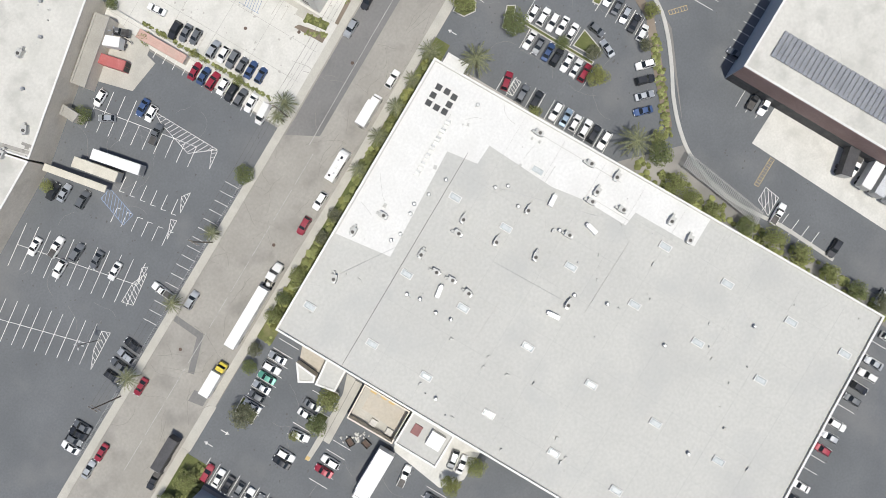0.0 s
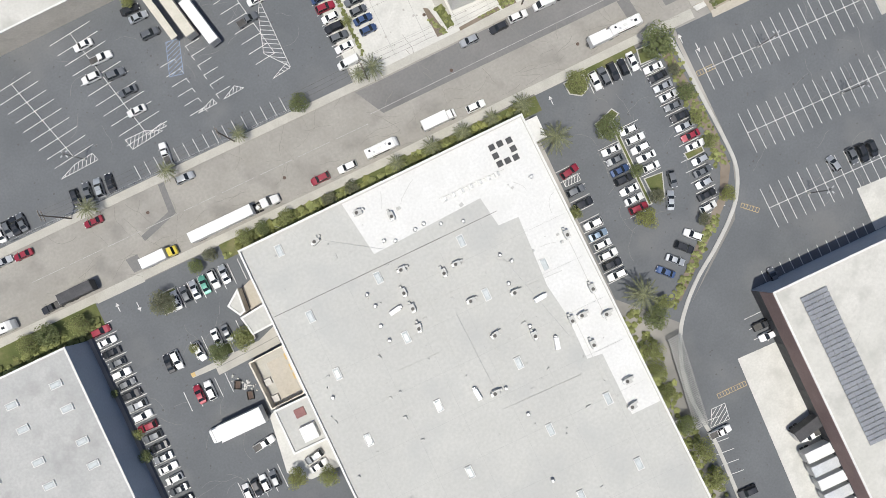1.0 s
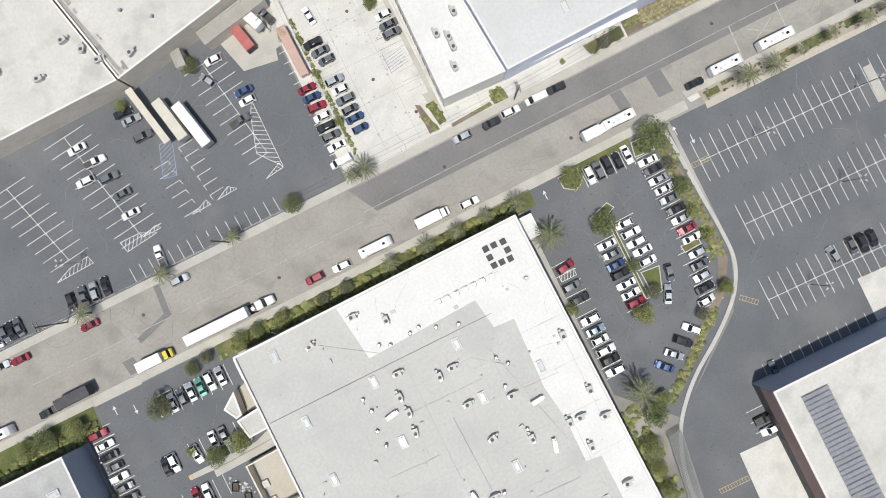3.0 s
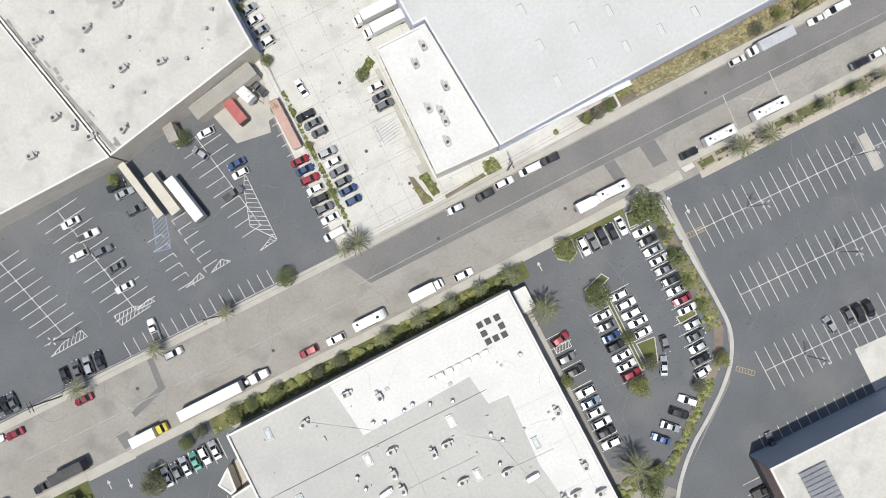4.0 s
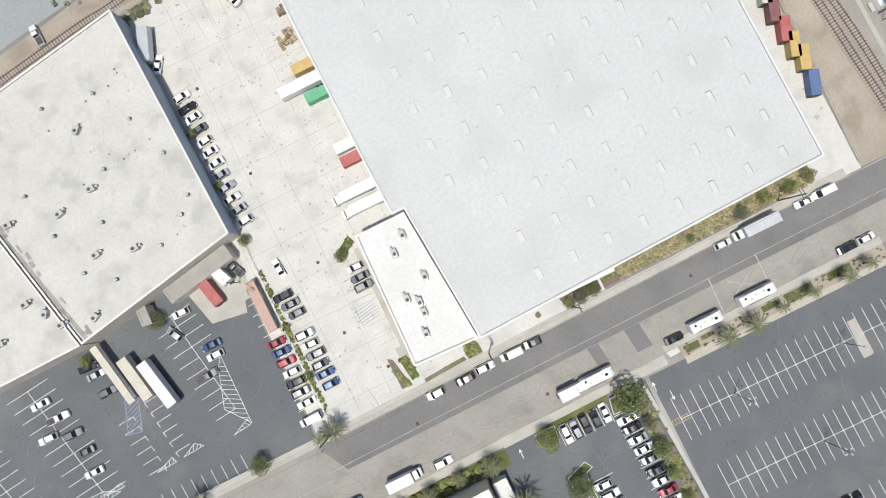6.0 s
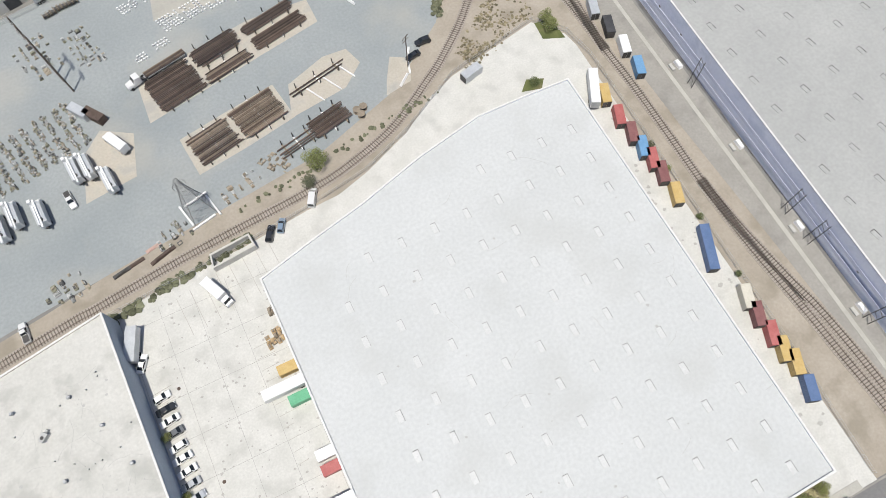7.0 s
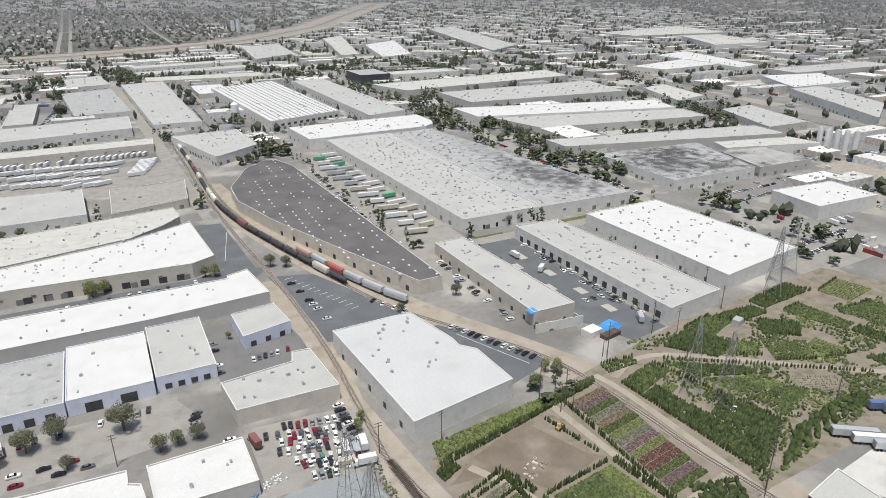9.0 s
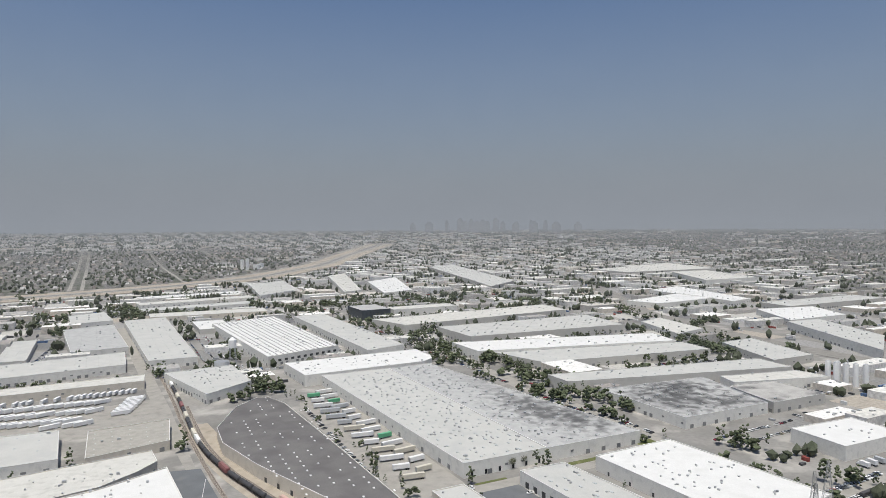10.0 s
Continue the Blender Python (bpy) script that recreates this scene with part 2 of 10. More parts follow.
HOUSE_ROOF = ramped("house_roofs", [(0.0, (0.22, 0.215, 0.21)), (0.22, (0.15, 0.148, 0.148)), (0.42, (0.29, 0.275, 0.26)), (0.62, (0.19, 0.172, 0.16)), (0.80, (0.52, 0.51, 0.50)), (0.9, (0.38, 0.33, 0.29))])
GLASS_DK = gloss("tinted_glass", (0.02, 0.024, 0.028), 0.08)
TYRE = gloss("tyre_rubber", (0.018, 0.018, 0.018), 0.85)
LAMP_W = gloss("lamp_lens", (0.75, 0.76, 0.78), 0.15)
CAR = {"w": gloss("car_white", (0.72, 0.72, 0.71), 0.3, 0, 0.5), "s": gloss("car_silver", (0.42, 0.44, 0.46), 0.32, 0.5, 0.5), "g": gloss("car_grey", (0.15, 0.16, 0.17), 0.32, 0.4, 0.5),
       "k": gloss("car_black", (0.028, 0.03, 0.034), 0.25, 0.1, 0.6), "r": gloss("car_red", (0.25, 0.018, 0.035), 0.3, 0.1, 0.5), "b": gloss("car_blue", (0.05, 0.09, 0.20), 0.3, 0.3, 0.5),
       "l": gloss("car_pale_blue", (0.25, 0.33, 0.42), 0.3, 0.3, 0.5), "t": gloss("car_teal", (0.09, 0.30, 0.23), 0.3, 0.2, 0.5), "c": gloss("car_champagne", (0.42, 0.37, 0.29), 0.3, 0.4, 0.5), "y": gloss("car_yellow", (0.62, 0.50, 0.06), 0.35, 0, 0.3)}
CAR_WORD = {"w": "white", "s": "silver", "g": "dark grey", "k": "black", "r": "red", "b": "blue", "l": "pale blue", "t": "teal", "c": "champagne", "y": "yellow"}
BOX = {"w": surface("box_white", (0.70, 0.70, 0.69), (0.77, 0.77, 0.76), 2, 0.5, fine=0.3), "r": surface("box_red", (0.38, 0.105, 0.10), (0.45, 0.155, 0.145), 2, 0.6, fine=0.3),
       "m": surface("box_maroon", (0.20, 0.085, 0.085), (0.26, 0.12, 0.115), 2, 0.6, fine=0.3), "b": surface("box_blue", (0.09, 0.15, 0.28), (0.13, 0.19, 0.34), 2, 0.5, fine=0.3), "l": surface("box_light_blue", (0.13, 0.28, 0.47), (0.17, 0.33, 0.52), 2, 0.5, fine=0.3),
       "y": surface("box_yellow", (0.50, 0.35, 0.13), (0.57, 0.42, 0.19), 2, 0.55, fine=0.3), "g": surface("box_green", (0.11, 0.36, 0.20), (0.15, 0.43, 0.26), 2, 0.55, fine=0.3), "t": surface("box_tan", (0.52, 0.49, 0.41), (0.60, 0.57, 0.49), 2, 0.7, fine=0.3),
       "p": surface("box_pink", (0.47, 0.31, 0.26), (0.54, 0.37, 0.32), 2, 0.75, fine=0.3, stain=(0.40, 0.33, 0.28), stain_size=3), "k": surface("box_black", (0.05, 0.05, 0.055), (0.08, 0.08, 0.085), 2, 0.6, fine=0.3), "s": surface("box_silver", (0.50, 0.52, 0.54), (0.60, 0.62, 0.63), 2, 0.4, 0.3, fine=0.3)}
BOX_WORD = {"w": "white", "r": "red", "m": "maroon", "b": "blue", "l": "light blue", "y": "yellow", "g": "green", "t": "tan", "p": "faded pink", "k": "black", "s": "silver"}


# ---- mesh helpers ----
class Shape:
    """Collects vertices and faces of one mesh."""

    def __init__(self):
        self.v, self.f, self.mi = [], [], []

    def add(self, verts, faces, slot=0):
        o = len(self.v)
        self.v += [tuple(p) for p in verts]
        self.f += [tuple(o + i for i in q) for q in faces]
        self.mi += [slot] * len(faces)
        return self

    def box(self, cx, cy, z0, sx, sy, sz, turn=0.0, top=1.0, slot=0, roof_slot=None):
        c, s = math.cos(radians(turn)), math.sin(radians(turn))
        pts = []
        for z, k in ((z0, 1.0), (z0 + sz, top)):
            for a, b in ((-1, -1), (1, -1), (1, 1), (-1, 1)):
                x, y = a * sx / 2 * k, b * sy / 2 * k
                pts.append((cx + c * x - s * y, cy + s * x + c * y, z))
        o = len(self.v)
        self.add(pts, [(3, 2, 1, 0), (0, 1, 5, 4), (1, 2, 6, 5), (2, 3, 7, 6), (3, 0, 4, 7)], slot)
        self.f.append((o + 4, o + 5, o + 6, o + 7))
        self.mi.append(slot if roof_slot is None else roof_slot)
        return self

    def prism(self, poly, z0, z1, slot=0):
        n = len(poly)
        a = sum(poly[i][0] * poly[(i + 1) % n][1] - poly[(i + 1) % n][0] * poly[i][1] for i in range(n))
        if a < 0:
            poly = poly[::-1]
        pts = [(x, y, z0) for x, y in poly] + [(x, y, z1) for x, y in poly]
        if n > 4:
            tris = tessellate_polygon([[Vector((x, y, 0.0)) for x, y in poly]])
            faces = []
            for i, j, k in tris:
                (ax, ay), (bx, by), (cx, cy) = poly[i], poly[j], poly[k]
                if (bx - ax) * (cy - ay) - (by - ay) * (cx - ax) < 0:
                    j, k = k, j
                faces += [(n + i, n + j, n + k), (k, j, i)]
        else:
            faces = [tuple(range(n - 1, -1, -1)), tuple(range(n, 2 * n))]
        faces += [(i, (i + 1) % n, n + (i + 1) % n, n + i) for i in range(n)]
        return self.add(pts, faces, slot)

    def rod(self, p, q, r0, r1=None, n=6, slot=0):
        p, q = Vector(p), Vector(q)
        r1 = r0 if r1 is None else r1
        d = (q - p).normalized()
        u = d.orthogonal().normalized()
        w = d.cross(u)
        pts = []
        for c, r in ((p, r0), (q, r1)):
            for i in range(n):
                t = 2 * math.pi * i / n
                pts.append(c + (u * math.cos(t) + w * math.sin(t)) * r)
        faces = [(i, (i + 1) % n, n + (i + 1) % n, n + i) for i in range(n)] + [tuple(range(n - 1, -1, -1)), tuple(range(n, 2 * n))]
        return self.add(pts, faces, slot)

    def strip(self, pts, width, z0, z1, slot=0):
        """A ribbon of that width along a line on the ground."""
        side = ribbon_sides(pts, width / 2)
        n = len(pts)
        v = []
        for (l, r) in side:
            v += [(l[0], l[1], z0), (r[0], r[1], z0), (r[0], r[1], z1), (l[0], l[1], z1)]
        f = []
        for i in range(n - 1):
            a, b = 4 * i, 4 * i + 4
            f += [(a + 3, a + 2, b + 2, b + 3), (a, a + 3, b + 3, b), (a + 2, a + 1, b + 1, b + 2)]
        f += [(0, 1, 2, 3), (4 * n - 1, 4 * n - 2, 4 * n - 3, 4 * n - 4)]
        return self.add(v, f, slot)

    def mesh(self, name, mats, smooth=False):
        me = bpy.data.meshes.new(name)
        me.from_pydata(self.v, [], self.f)
        for m in (mats if isinstance(mats, (list, tuple)) else [mats]):
            me.materials.append(m)
        if any(self.mi):
            me.polygons.foreach_set("material_index", self.mi)
        if smooth:
            me.polygons.foreach_set("use_smooth", [True] * len(me.polygons))
        me.update()
        return me


def ribbon_sides(pts, h):
    out = []
    for i in range(len(pts)):
        a, b = pts[max(i - 1, 0)], pts[min(i + 1, len(pts) - 1)]
        dx, dy = b[0] - a[0], b[1] - a[1]
        k = math.hypot(dx, dy) or 1
        nx, ny = -dy / k * h, dx / k * h
        out.append(((pts[i][0] + nx, pts[i][1] + ny), (pts[i][0] - nx, pts[i][1] - ny)))
    return out


def curve_pts(pts, steps=8):
    """Catmull-Rom through a few plan points."""
    out = []
    p = [pts[0]] + list(pts) + [pts[-1]]
    for i in range(1, len(p) - 2):
        for s in range(steps):
            t = s / steps
            out.append(tuple(0.5 * (2 * p[i][k] + (p[i + 1][k] - p[i - 1][k]) * t + (2 * p[i - 1][k] - 5 * p[i][k] + 4 * p[i + 1][k] - p[i + 2][k]) * t * t
                                    + (3 * p[i][k] - p[i - 1][k] - 3 * p[i + 1][k] + p[i + 2][k]) * t ** 3) for k in (0, 1)))
    out.append(tuple(pts[-1]))
    return out


def part(name, shape, mats, parent, label="", smooth=False, kind=""):
    ob = new(name, shape if isinstance(shape, bpy.types.Mesh) else shape.mesh(name, mats, smooth))
    ob.parent = parent
    return tagged(ob, label, "", "", kind)


def thing(name, label, category, group="", m=None, shape=None, mats=None, kind="", smooth=False):
    ob = new(name, shape.mesh(name, mats, smooth) if shape else None)
    if m is not None:
        ob.matrix_basis = m
    return tagged(ob, label, category, group, kind)


def ground_slab(name, poly, z, mat, label, thick=0.6):
    return thing(name, label, "ground", shape=Shape().prism(poly, z - thick, z), mats=mat, kind="structure")


def rect(x0, y0, x1, y1):
    return [(x0, y0), (x1, y0), (x1, y1), (x0, y1)]


def inset(poly, d):
    n = len(poly)
    a = sum(poly[i][0] * poly[(i + 1) % n][1] - poly[(i + 1) % n][0] * poly[i][1] for i in range(n))
    s = 1 if a > 0 else -1
    out = []
    for i in range(n):
        p0, p1, p2 = Vector(poly[i - 1]), Vector(poly[i]), Vector(poly[(i + 1) % n])
        e1, e2 = (p1 - p0).normalized(), (p2 - p1).normalized()
        n1, n2 = Vector((-e1.y, e1.x)) * s, Vector((-e2.y, e2.x)) * s
        k = 1 + n1.dot(n2)
        out.append(tuple(p1 + (n1 + n2) * (d / max(k, 0.3))))
    return out


def ring(shape, outer, inner, z0, z1):
    n = len(outer)
    v = [(*p, z0) for p in outer] + [(*p, z1) for p in outer] + [(*p, z1) for p in inner] + [(*p, z0) for p in inner]
    f = []
    for i in range(n):
        j = (i + 1) % n
        f += [(i, j, n + j, n + i), (n + i, n + j, 2 * n + j, 2 * n + i), (2 * n + i, 2 * n + j, 3 * n + j, 3 * n + i), (3 * n + i, 3 * n + j, j, i)]
    return shape.add(v, f)


class Kind:
    """A kind of thing: the first is built, the others are copies that share its meshes."""

    def __init__(self, build):
        self.build, self.first = build, None

    def place(self, m, paint=None, label=""):
        if self.first is None:
            self.first = self.build()
            ob = self.first
            ob.matrix_basis = m
        else:
            k = self.first.scale
            ob = copy_thing(self.first, m @ Matrix.Diagonal((1 / k.x, 1 / k.y, 1 / k.z, 1)))
        if paint is not None:
            for o in (ob, *ob.children_recursive):
                if o.get("painted"):
                    for slot in o.material_slots[:1]:
                        slot.link = "OBJECT"
                        slot.material = paint
        if label:
            ob["label"] = label
        return ob

# ---- ground ----


def lift(x, y):
    """The plain is flat near the district and climbs gently towards the horizon."""
    d = math.hypot(x - 45, y - 97)
    return 0.0 if d < 2500 else 112.0 * ((d - 2500) / 2440) ** 1.35


gv, gf = [(45, 97, 0.0)], []
RADII = [400, 1200, 2500] + [2500 + 122 * i for i in range(1, 21)]
for r in RADII:
    for i in range(96):
        a = 2 * math.pi * i / 96
        x, y = 45 + r * math.cos(a), 97 + r * math.sin(a)
        gv.append((x, y, lift(x, y)))
for i in range(96):
    j = (i + 1) % 96
    gf.append((0, 1 + i, 1 + j))
    for k in range(len(RADII) - 1):
        o = 1 + 96 * k
        gf.append((o + i, o + 96 + i, o + 96 + j, o + j))
thing("ground", "grey-brown city ground reaching to the horizon", "ground", shape=Shape().add(gv, gf), mats=CITY, kind="structure")

# the street between the two rows of warehouses
STREET_S, STREET_N = 6.2, 23.6
def lean(x):
    """The street turns by a little under one degree east of the joint."""
    return max(0.0, x + 30) * 0.012


def along(x0, y0, x1, y1):
    xs = [x0] + [v for v in (-30,) if x0 < v < x1] + [x1]
    return [(x, y0 + lean(x)) for x in xs] + [(x, y1 + lean(x)) for x in reversed(xs)]


ground_slab("road", along(-420, STREET_S, 400, STREET_N), 0.04, ASPHALT_OLD, "worn pale grey street surface with cracks and stains")
ground_slab("road_overlay", [(-31, STREET_N - 0.4), (-27, 15.9), (30, 16.3), (400, 17.8), (400, STREET_N - 0.4 + lean(400))], 0.06, ASPHALT_MID, "darker asphalt overlay on the far half of the street")
for x0, x1, y0, y1 in ((35.4, 38.2, 11.6, 16.2), (45.0, 48.8, 10.3, 16.3), (-97, -94, 6.8, 10.5)):
    ground_slab("road_patch", [(x0, y0), (x1, y0), (x1 - 0.6, y1), (x0 - 0.6, y1)], 0.055, ASPHALT_MID, "square asphalt repair patch in the street")
ground_slab("road_patch", [(-91.5, 12.5), (-82, 15.5), (-81.5, 23.4), (-83, 23.4), (-83.5, 16.5), (-91.8, 14.0)], 0.052, ASPHALT_MID, "narrow trench repair in the street")

ground_slab("pavement", along(-420, STREET_N, 107, STREET_N + 2.0), 0.18, WALK, "pale concrete pavement with a kerb")
for x0, x1 in ((-420, -108), (-95.5, 7.5), (16.5, 40)):
    ground_slab("pavement", along(x0, STREET_S - 2.0, x1, STREET_S), 0.18, WALK, "pale concrete pavement with a kerb")
for x0, x1 in ((-108, -95.5), (7.5, 16.5), (40, 50)):
    ground_slab("driveway", along(x0, STREET_S - 2.4, x1, STREET_S), 0.07, WALK, "concrete driveway apron across the pavement")

# car parks
ground_slab("car_park_west", rect(-150, 25.6, -30.5, 72), 0.05, ASPHALT, "dark sealed asphalt car park")
ground_slab("car_park_north_east", [(4, 4.2), (43.6, 4.2), (43.6, -30), (40, -40), (25, -52.5), (16, -60), (4, -48)], 0.05, ASPHALT, "dark sealed asphalt car park")
ground_slab("car_park_east", [(44.6, 4.2), (150, 4.2), (150, -60), (62, -60), (40, -75), (14, -160), (8.5, -160), (8.5, -86), (12, -66), (17, -59), (38, -43), (43.5, -33), (44.6, -22)], 0.055, ASPHALT, "wide dark asphalt car park with white stall lines")
ground_slab("car_park_south_west", [(-113, 4.0), (-76, 4.0), (-70, -1.5), (-70, -100), (-113, -100)], 0.05, ASPHALT, "dark sealed asphalt car park")
ground_slab("car_park_south", rect(-72, -200, 3, -117.5), 0.05, ASPHALT, "dark asphalt car park behind the warehouse")
ground_slab("dock_slab", [(24.3, -73.3), (36, -73.6), (36, -160), (21, -160), (22.8, -109.4)], 0.075, CONCRETE, "pale concrete dock apron beside the brown-walled warehouse")
ground_slab("lawn", rect(-76, 0.3, 7.5, 4.2), 0.12, GRASS, "strip of dry lawn between pavement and warehouse")
ground_slab("lawn", rect(-420, -3.0, -108.5, 4.2), 0.10, GRASS, "strip of dry lawn in front of the slate warehouse")
ground_slab("lawn", along(16.5, 2.4, 34, 4.2), 0.12, GRASS, "strip of lawn along the pavement")
ground_slab("pavement", [(50.5, 7.5), (107, 7.7), (107, 9.5), (50.5, 9.2)], 0.18, WALK, "pale concrete pavement with a kerb")
ground_slab("planting_bed", [(54.2, 3.7), (107, 3.7), (107, 7.7), (51.5, 7.5), (53.8, 6.2)], 0.13, DIRT, "dry planting bed along the pavement")
ground_slab("bed_edging", [(54.0, 2.9), (107, 2.9), (107, 4.2), (66, 4.3), (62, 5.0), (54.2, 4.6)], 0.16, SAND, "sandy strip between bed and car park")
ground_slab("utility_pad", [(50.7, 7.3), (53.6, 7.4), (53.8, 6.1), (51.2, 6.0)], 0.2, CONCRETE, "small square concrete pad by the drive")
for x0, x1, y0, y1 in ((55.0, 58.6, 5.2, 6.8), (59.5, 62.0, 6.2, 7.2), (75, 79, 5.6, 7.0), (81, 88, 4.8, 7.2), (92, 98, 5.4, 7.2)):
    ground_slab("lawn", rect(x0, y0, x1, y1), 0.17, GRASS, "small patch of grass in the planting bed")
ground_slab("planting_bed", [(38.8, 3.0), (41.2, 3.0), (43.0, -22), (42.4, -31), (38, -38), (30, -45), (18, -55), (16.4, -54), (28, -43.6), (37, -36.5), (40.3, -30), (40.6, -22)], 0.16, SOIL, "planted bed between the two car parks")
ground_slab("concrete_yard", [(-30, 25.4), (14, 25.4), (14, 62), (9, 62), (9, 124), (41, 132), (72, 140), (97, 139), (98, 25.4), (111, 25.4), (111, 155), (110.1, 159.8), (103.4, 167.7), (74.9, 161.3), (66, 157.4), (56, 150.5), (49.7, 147.8), (41.6, 144.3), (32.4, 141.5), (23.6, 141), (5.1, 138.6), (-6.8, 138.2), (-30, 135.6)], 0.06, CONCRETE, "pale concrete truck yard with oil stains")
ground_slab("planting_bed", [(44.8, 27.0), (100, 27.6), (100, 33), (44.8, 31.0)], 0.14, SOIL, "planting bed in front of the long warehouse")
ground_slab("concrete_path", [(13.2, 26.1), (44.8, 26.6), (44.8, 30.9), (14, 30.9), (13.2, 30.3)], 0.16, CONCRETE, "pale concrete forecourt")
for poly in ([(-2.0, 26.7), (8.5, 27.3), (8.8, 26.3), (-2.0, 25.8)], [(9.0, 28.8), (12.8, 28.9), (13.0, 26.2), (9.4, 26.2)], [(-7.8, 34.6), (-6.7, 33.9), (-5.3, 26.9), (-7.6, 26.8)], [(34.2, 29.4), (44.2, 29.8), (44.2, 27.0), (35.1, 26.8)], [(28.9, 28.2), (28.5, 28.9), (27.8, 28.8), (27.5, 28.2), (27.9, 27.5), (28.6, 27.6)]):
    ground_slab("planter_bed", poly, 0.22, SOIL, "small planted bed in the forecourt")

# rail corridor and the gravel storage yard
ground_slab("rail_corridor", [(111, 25.6), (127.5, 25.6), (127.5, 180), (130, 188), (118, 233), (116, 252), (112, 300), (118, 352), (112, 430), (96, 430), (104, 352), (102, 300), (101, 240), (98, 208), (79, 180), (58, 164), (-45, 143), (-200, 117), (-200, 104), (-32, 133), (24, 140), (42, 143.5), (66, 156), (75, 160.5), (103, 167), (111, 150)], 0.03, DIRT, "tan dirt of the railway corridor")
ground_slab("gravel_yard", [(-220, 115), (-45, 144), (33, 155), (58, 164), (79, 180), (98, 208), (101, 240), (96, 262), (72, 262), (60, 256), (-40, 236), (-220, 195)], 0.045, GRAVEL, "blue-grey gravel of the utility storage yard")
ground_slab("warehouse_road", [(127.8, 25.6), (133.5, 25.6), (133.5, 166), (188, 176), (196, 188), (130, 176), (121.6, 171), (121.4, 158), (122.6, 120), (124.2, 90), (126.6, 40)], 0.05, ASPHALT_OLD, "grey paved lane round the big warehouse")
ground_slab("nursery_ground", [(118, 233), (130, 188), (132, 178), (196, 189), (213, 192), (330, 196), (420, 250), (395, 302), (268, 290), (200, 275), (176, 268), (118, 255)], 0.05, surface("nursery_dirt", (0.215, 0.185, 0.145), (0.29, 0.255, 0.21), 7, 0.95, fine=0.7, stain=(0.13, 0.125, 0.075), stain_size=5, stain_amount=0.75), "brown weedy ground of the plant nursery")


# ---- buildings ----
def building(name, label, poly, h, roof, wall, parapet=0.7, category="warehouse", thick=0.35, trim=COPING):
    root = thing(name, label, category)
    inner = inset(poly, thick)
    w = Shape()
    ring(w, poly, inner, 0.0, h)
    part("wall", w, wall, root)
    part("roof", Shape().prism(inset(poly, thick - 0.02), h - parapet - 0.4, h - parapet), roof, root)
    c = Shape()
    ring(c, inset(poly, -0.06), inset(poly, thick + 0.05), h, h + 0.12)
    part("coping", c, trim, root)
    return root


WH_A = building("warehouse", "large warehouse with a pale grey coated roof and tan walls", [(-69.9, -0.3), (0.9, 0.4), (2.8, -115.6), (-69.6, -119.0)], 9.5, ROOF_G, WALL_TAN, 0.5)
part("roof", Shape().prism([(-44.4, -0.7), (0.4, -0.2), (1.6, -71.4), (-5.5, -71.4), (-5.7, -56.2), (-9.3, -55.8), (-9.2, -45.0), (-10.4, -37.0), (-9.6, -20.3), (-14.5, -20.1), (-15.6, -12.8), (-42.6, -14.0)], 8.6, 9.02), ROOF_W, WH_A, "newly white-coated stretch of roof")
building("warehouse", "warehouse with a weathered grey roof and slate blue walls", [(-190, -3.2), (-114, -3.2), (-114, -120), (-190, -120)], 9.8, ROOF_GREY, WALL_SLATE, 0.4)
WH_C = building("warehouse", "cream-roofed warehouse with a slate blue side wall", [(-65.9, 68.0), (-26.0, 75.8), (-28.4, 133.8), (-78.8, 124.6)], 8.5, ROOF_C, WALL_TAN, 0.4)
part("side_wall_paint", Shape().prism([(-25.98, 76.0), (-25.9, 76.0), (-28.28, 133.7), (-28.36, 133.7)], 0.0, 8.3), WALL_SLATE, WH_C, "slate blue painted side wall")
building("warehouse", "cream-roofed warehouse behind the car park", [(-140, 66.5), (-66.4, 67.9), (-79.3, 124.4), (-140, 113)], 8.5, ROOF_C, WALL_TAN, 0.4)
WH_O = building("office_block", "low office block with a bright white roof", [(-1.8, 31.0), (13.4, 30.4), (11.0, 62.6), (-1.0, 62.6)], 8.6, ROOF_W, WALL_W, 0.5, "office")
WH_B = building("warehouse", "very large warehouse with a pale bluish roof", [(13.8, 30.2), (99.0, 32.6), (98.2, 140.8), (85.7, 141.2), (72.0, 141.2), (53.7, 137.2), (35.9, 131.8), (22.9, 128.7), (7.2, 124.6), (8.1, 71.5), (8.4, 63.1), (11.4, 63.1)], 10.0, ROOF_B, WALL_BLUE, 0.35)
WH_D = building("warehouse", "big warehouse with a pale roof and light blue wall", [(134, 30), (198, 30), (190.8, 172.6), (135.4, 163.8)], 10.5, ROOF_D, WALL_BLUE, 0.4)
WH_R = building("warehouse", "pale-roofed warehouse with brown walls and solar panels", rect(34.3, -160, 130, -59.8), 10.5, ROOF_C, WALL_SLATE, 0.6)
part("cladding", Shape().box(34.22, -109.9, 4.2, 0.12, 99.8, 6.1), WALL_BROWN, WH_R, "reddish brown upper wall cladding")
part("base_band", Shape().box(34.23, -109.9, 0.1, 0.1, 99.8, 4.1), DOORWAY, WH_R, "dark lower wall band")
building("warehouse", "pale bluish warehouse beside the single track", [(118.7, 266.2), (164.9, 273.6), (164.1, 300.2), (158.7, 306.7), (158.9, 313.3), (152.7, 344.3), (114.4, 343.4)], 9.2, ROOF_B, WALL_W, 0.3)
building("workshop", "pale grey workshop beside a yard of parked vans", [(64.5, 305.4), (104.0, 304.4), (101.8, 337.0), (94.1, 337.9), (92.0, 330.0), (62.6, 327.0)], 7.0, ROOF_G, WALL_TAN, 0.4)
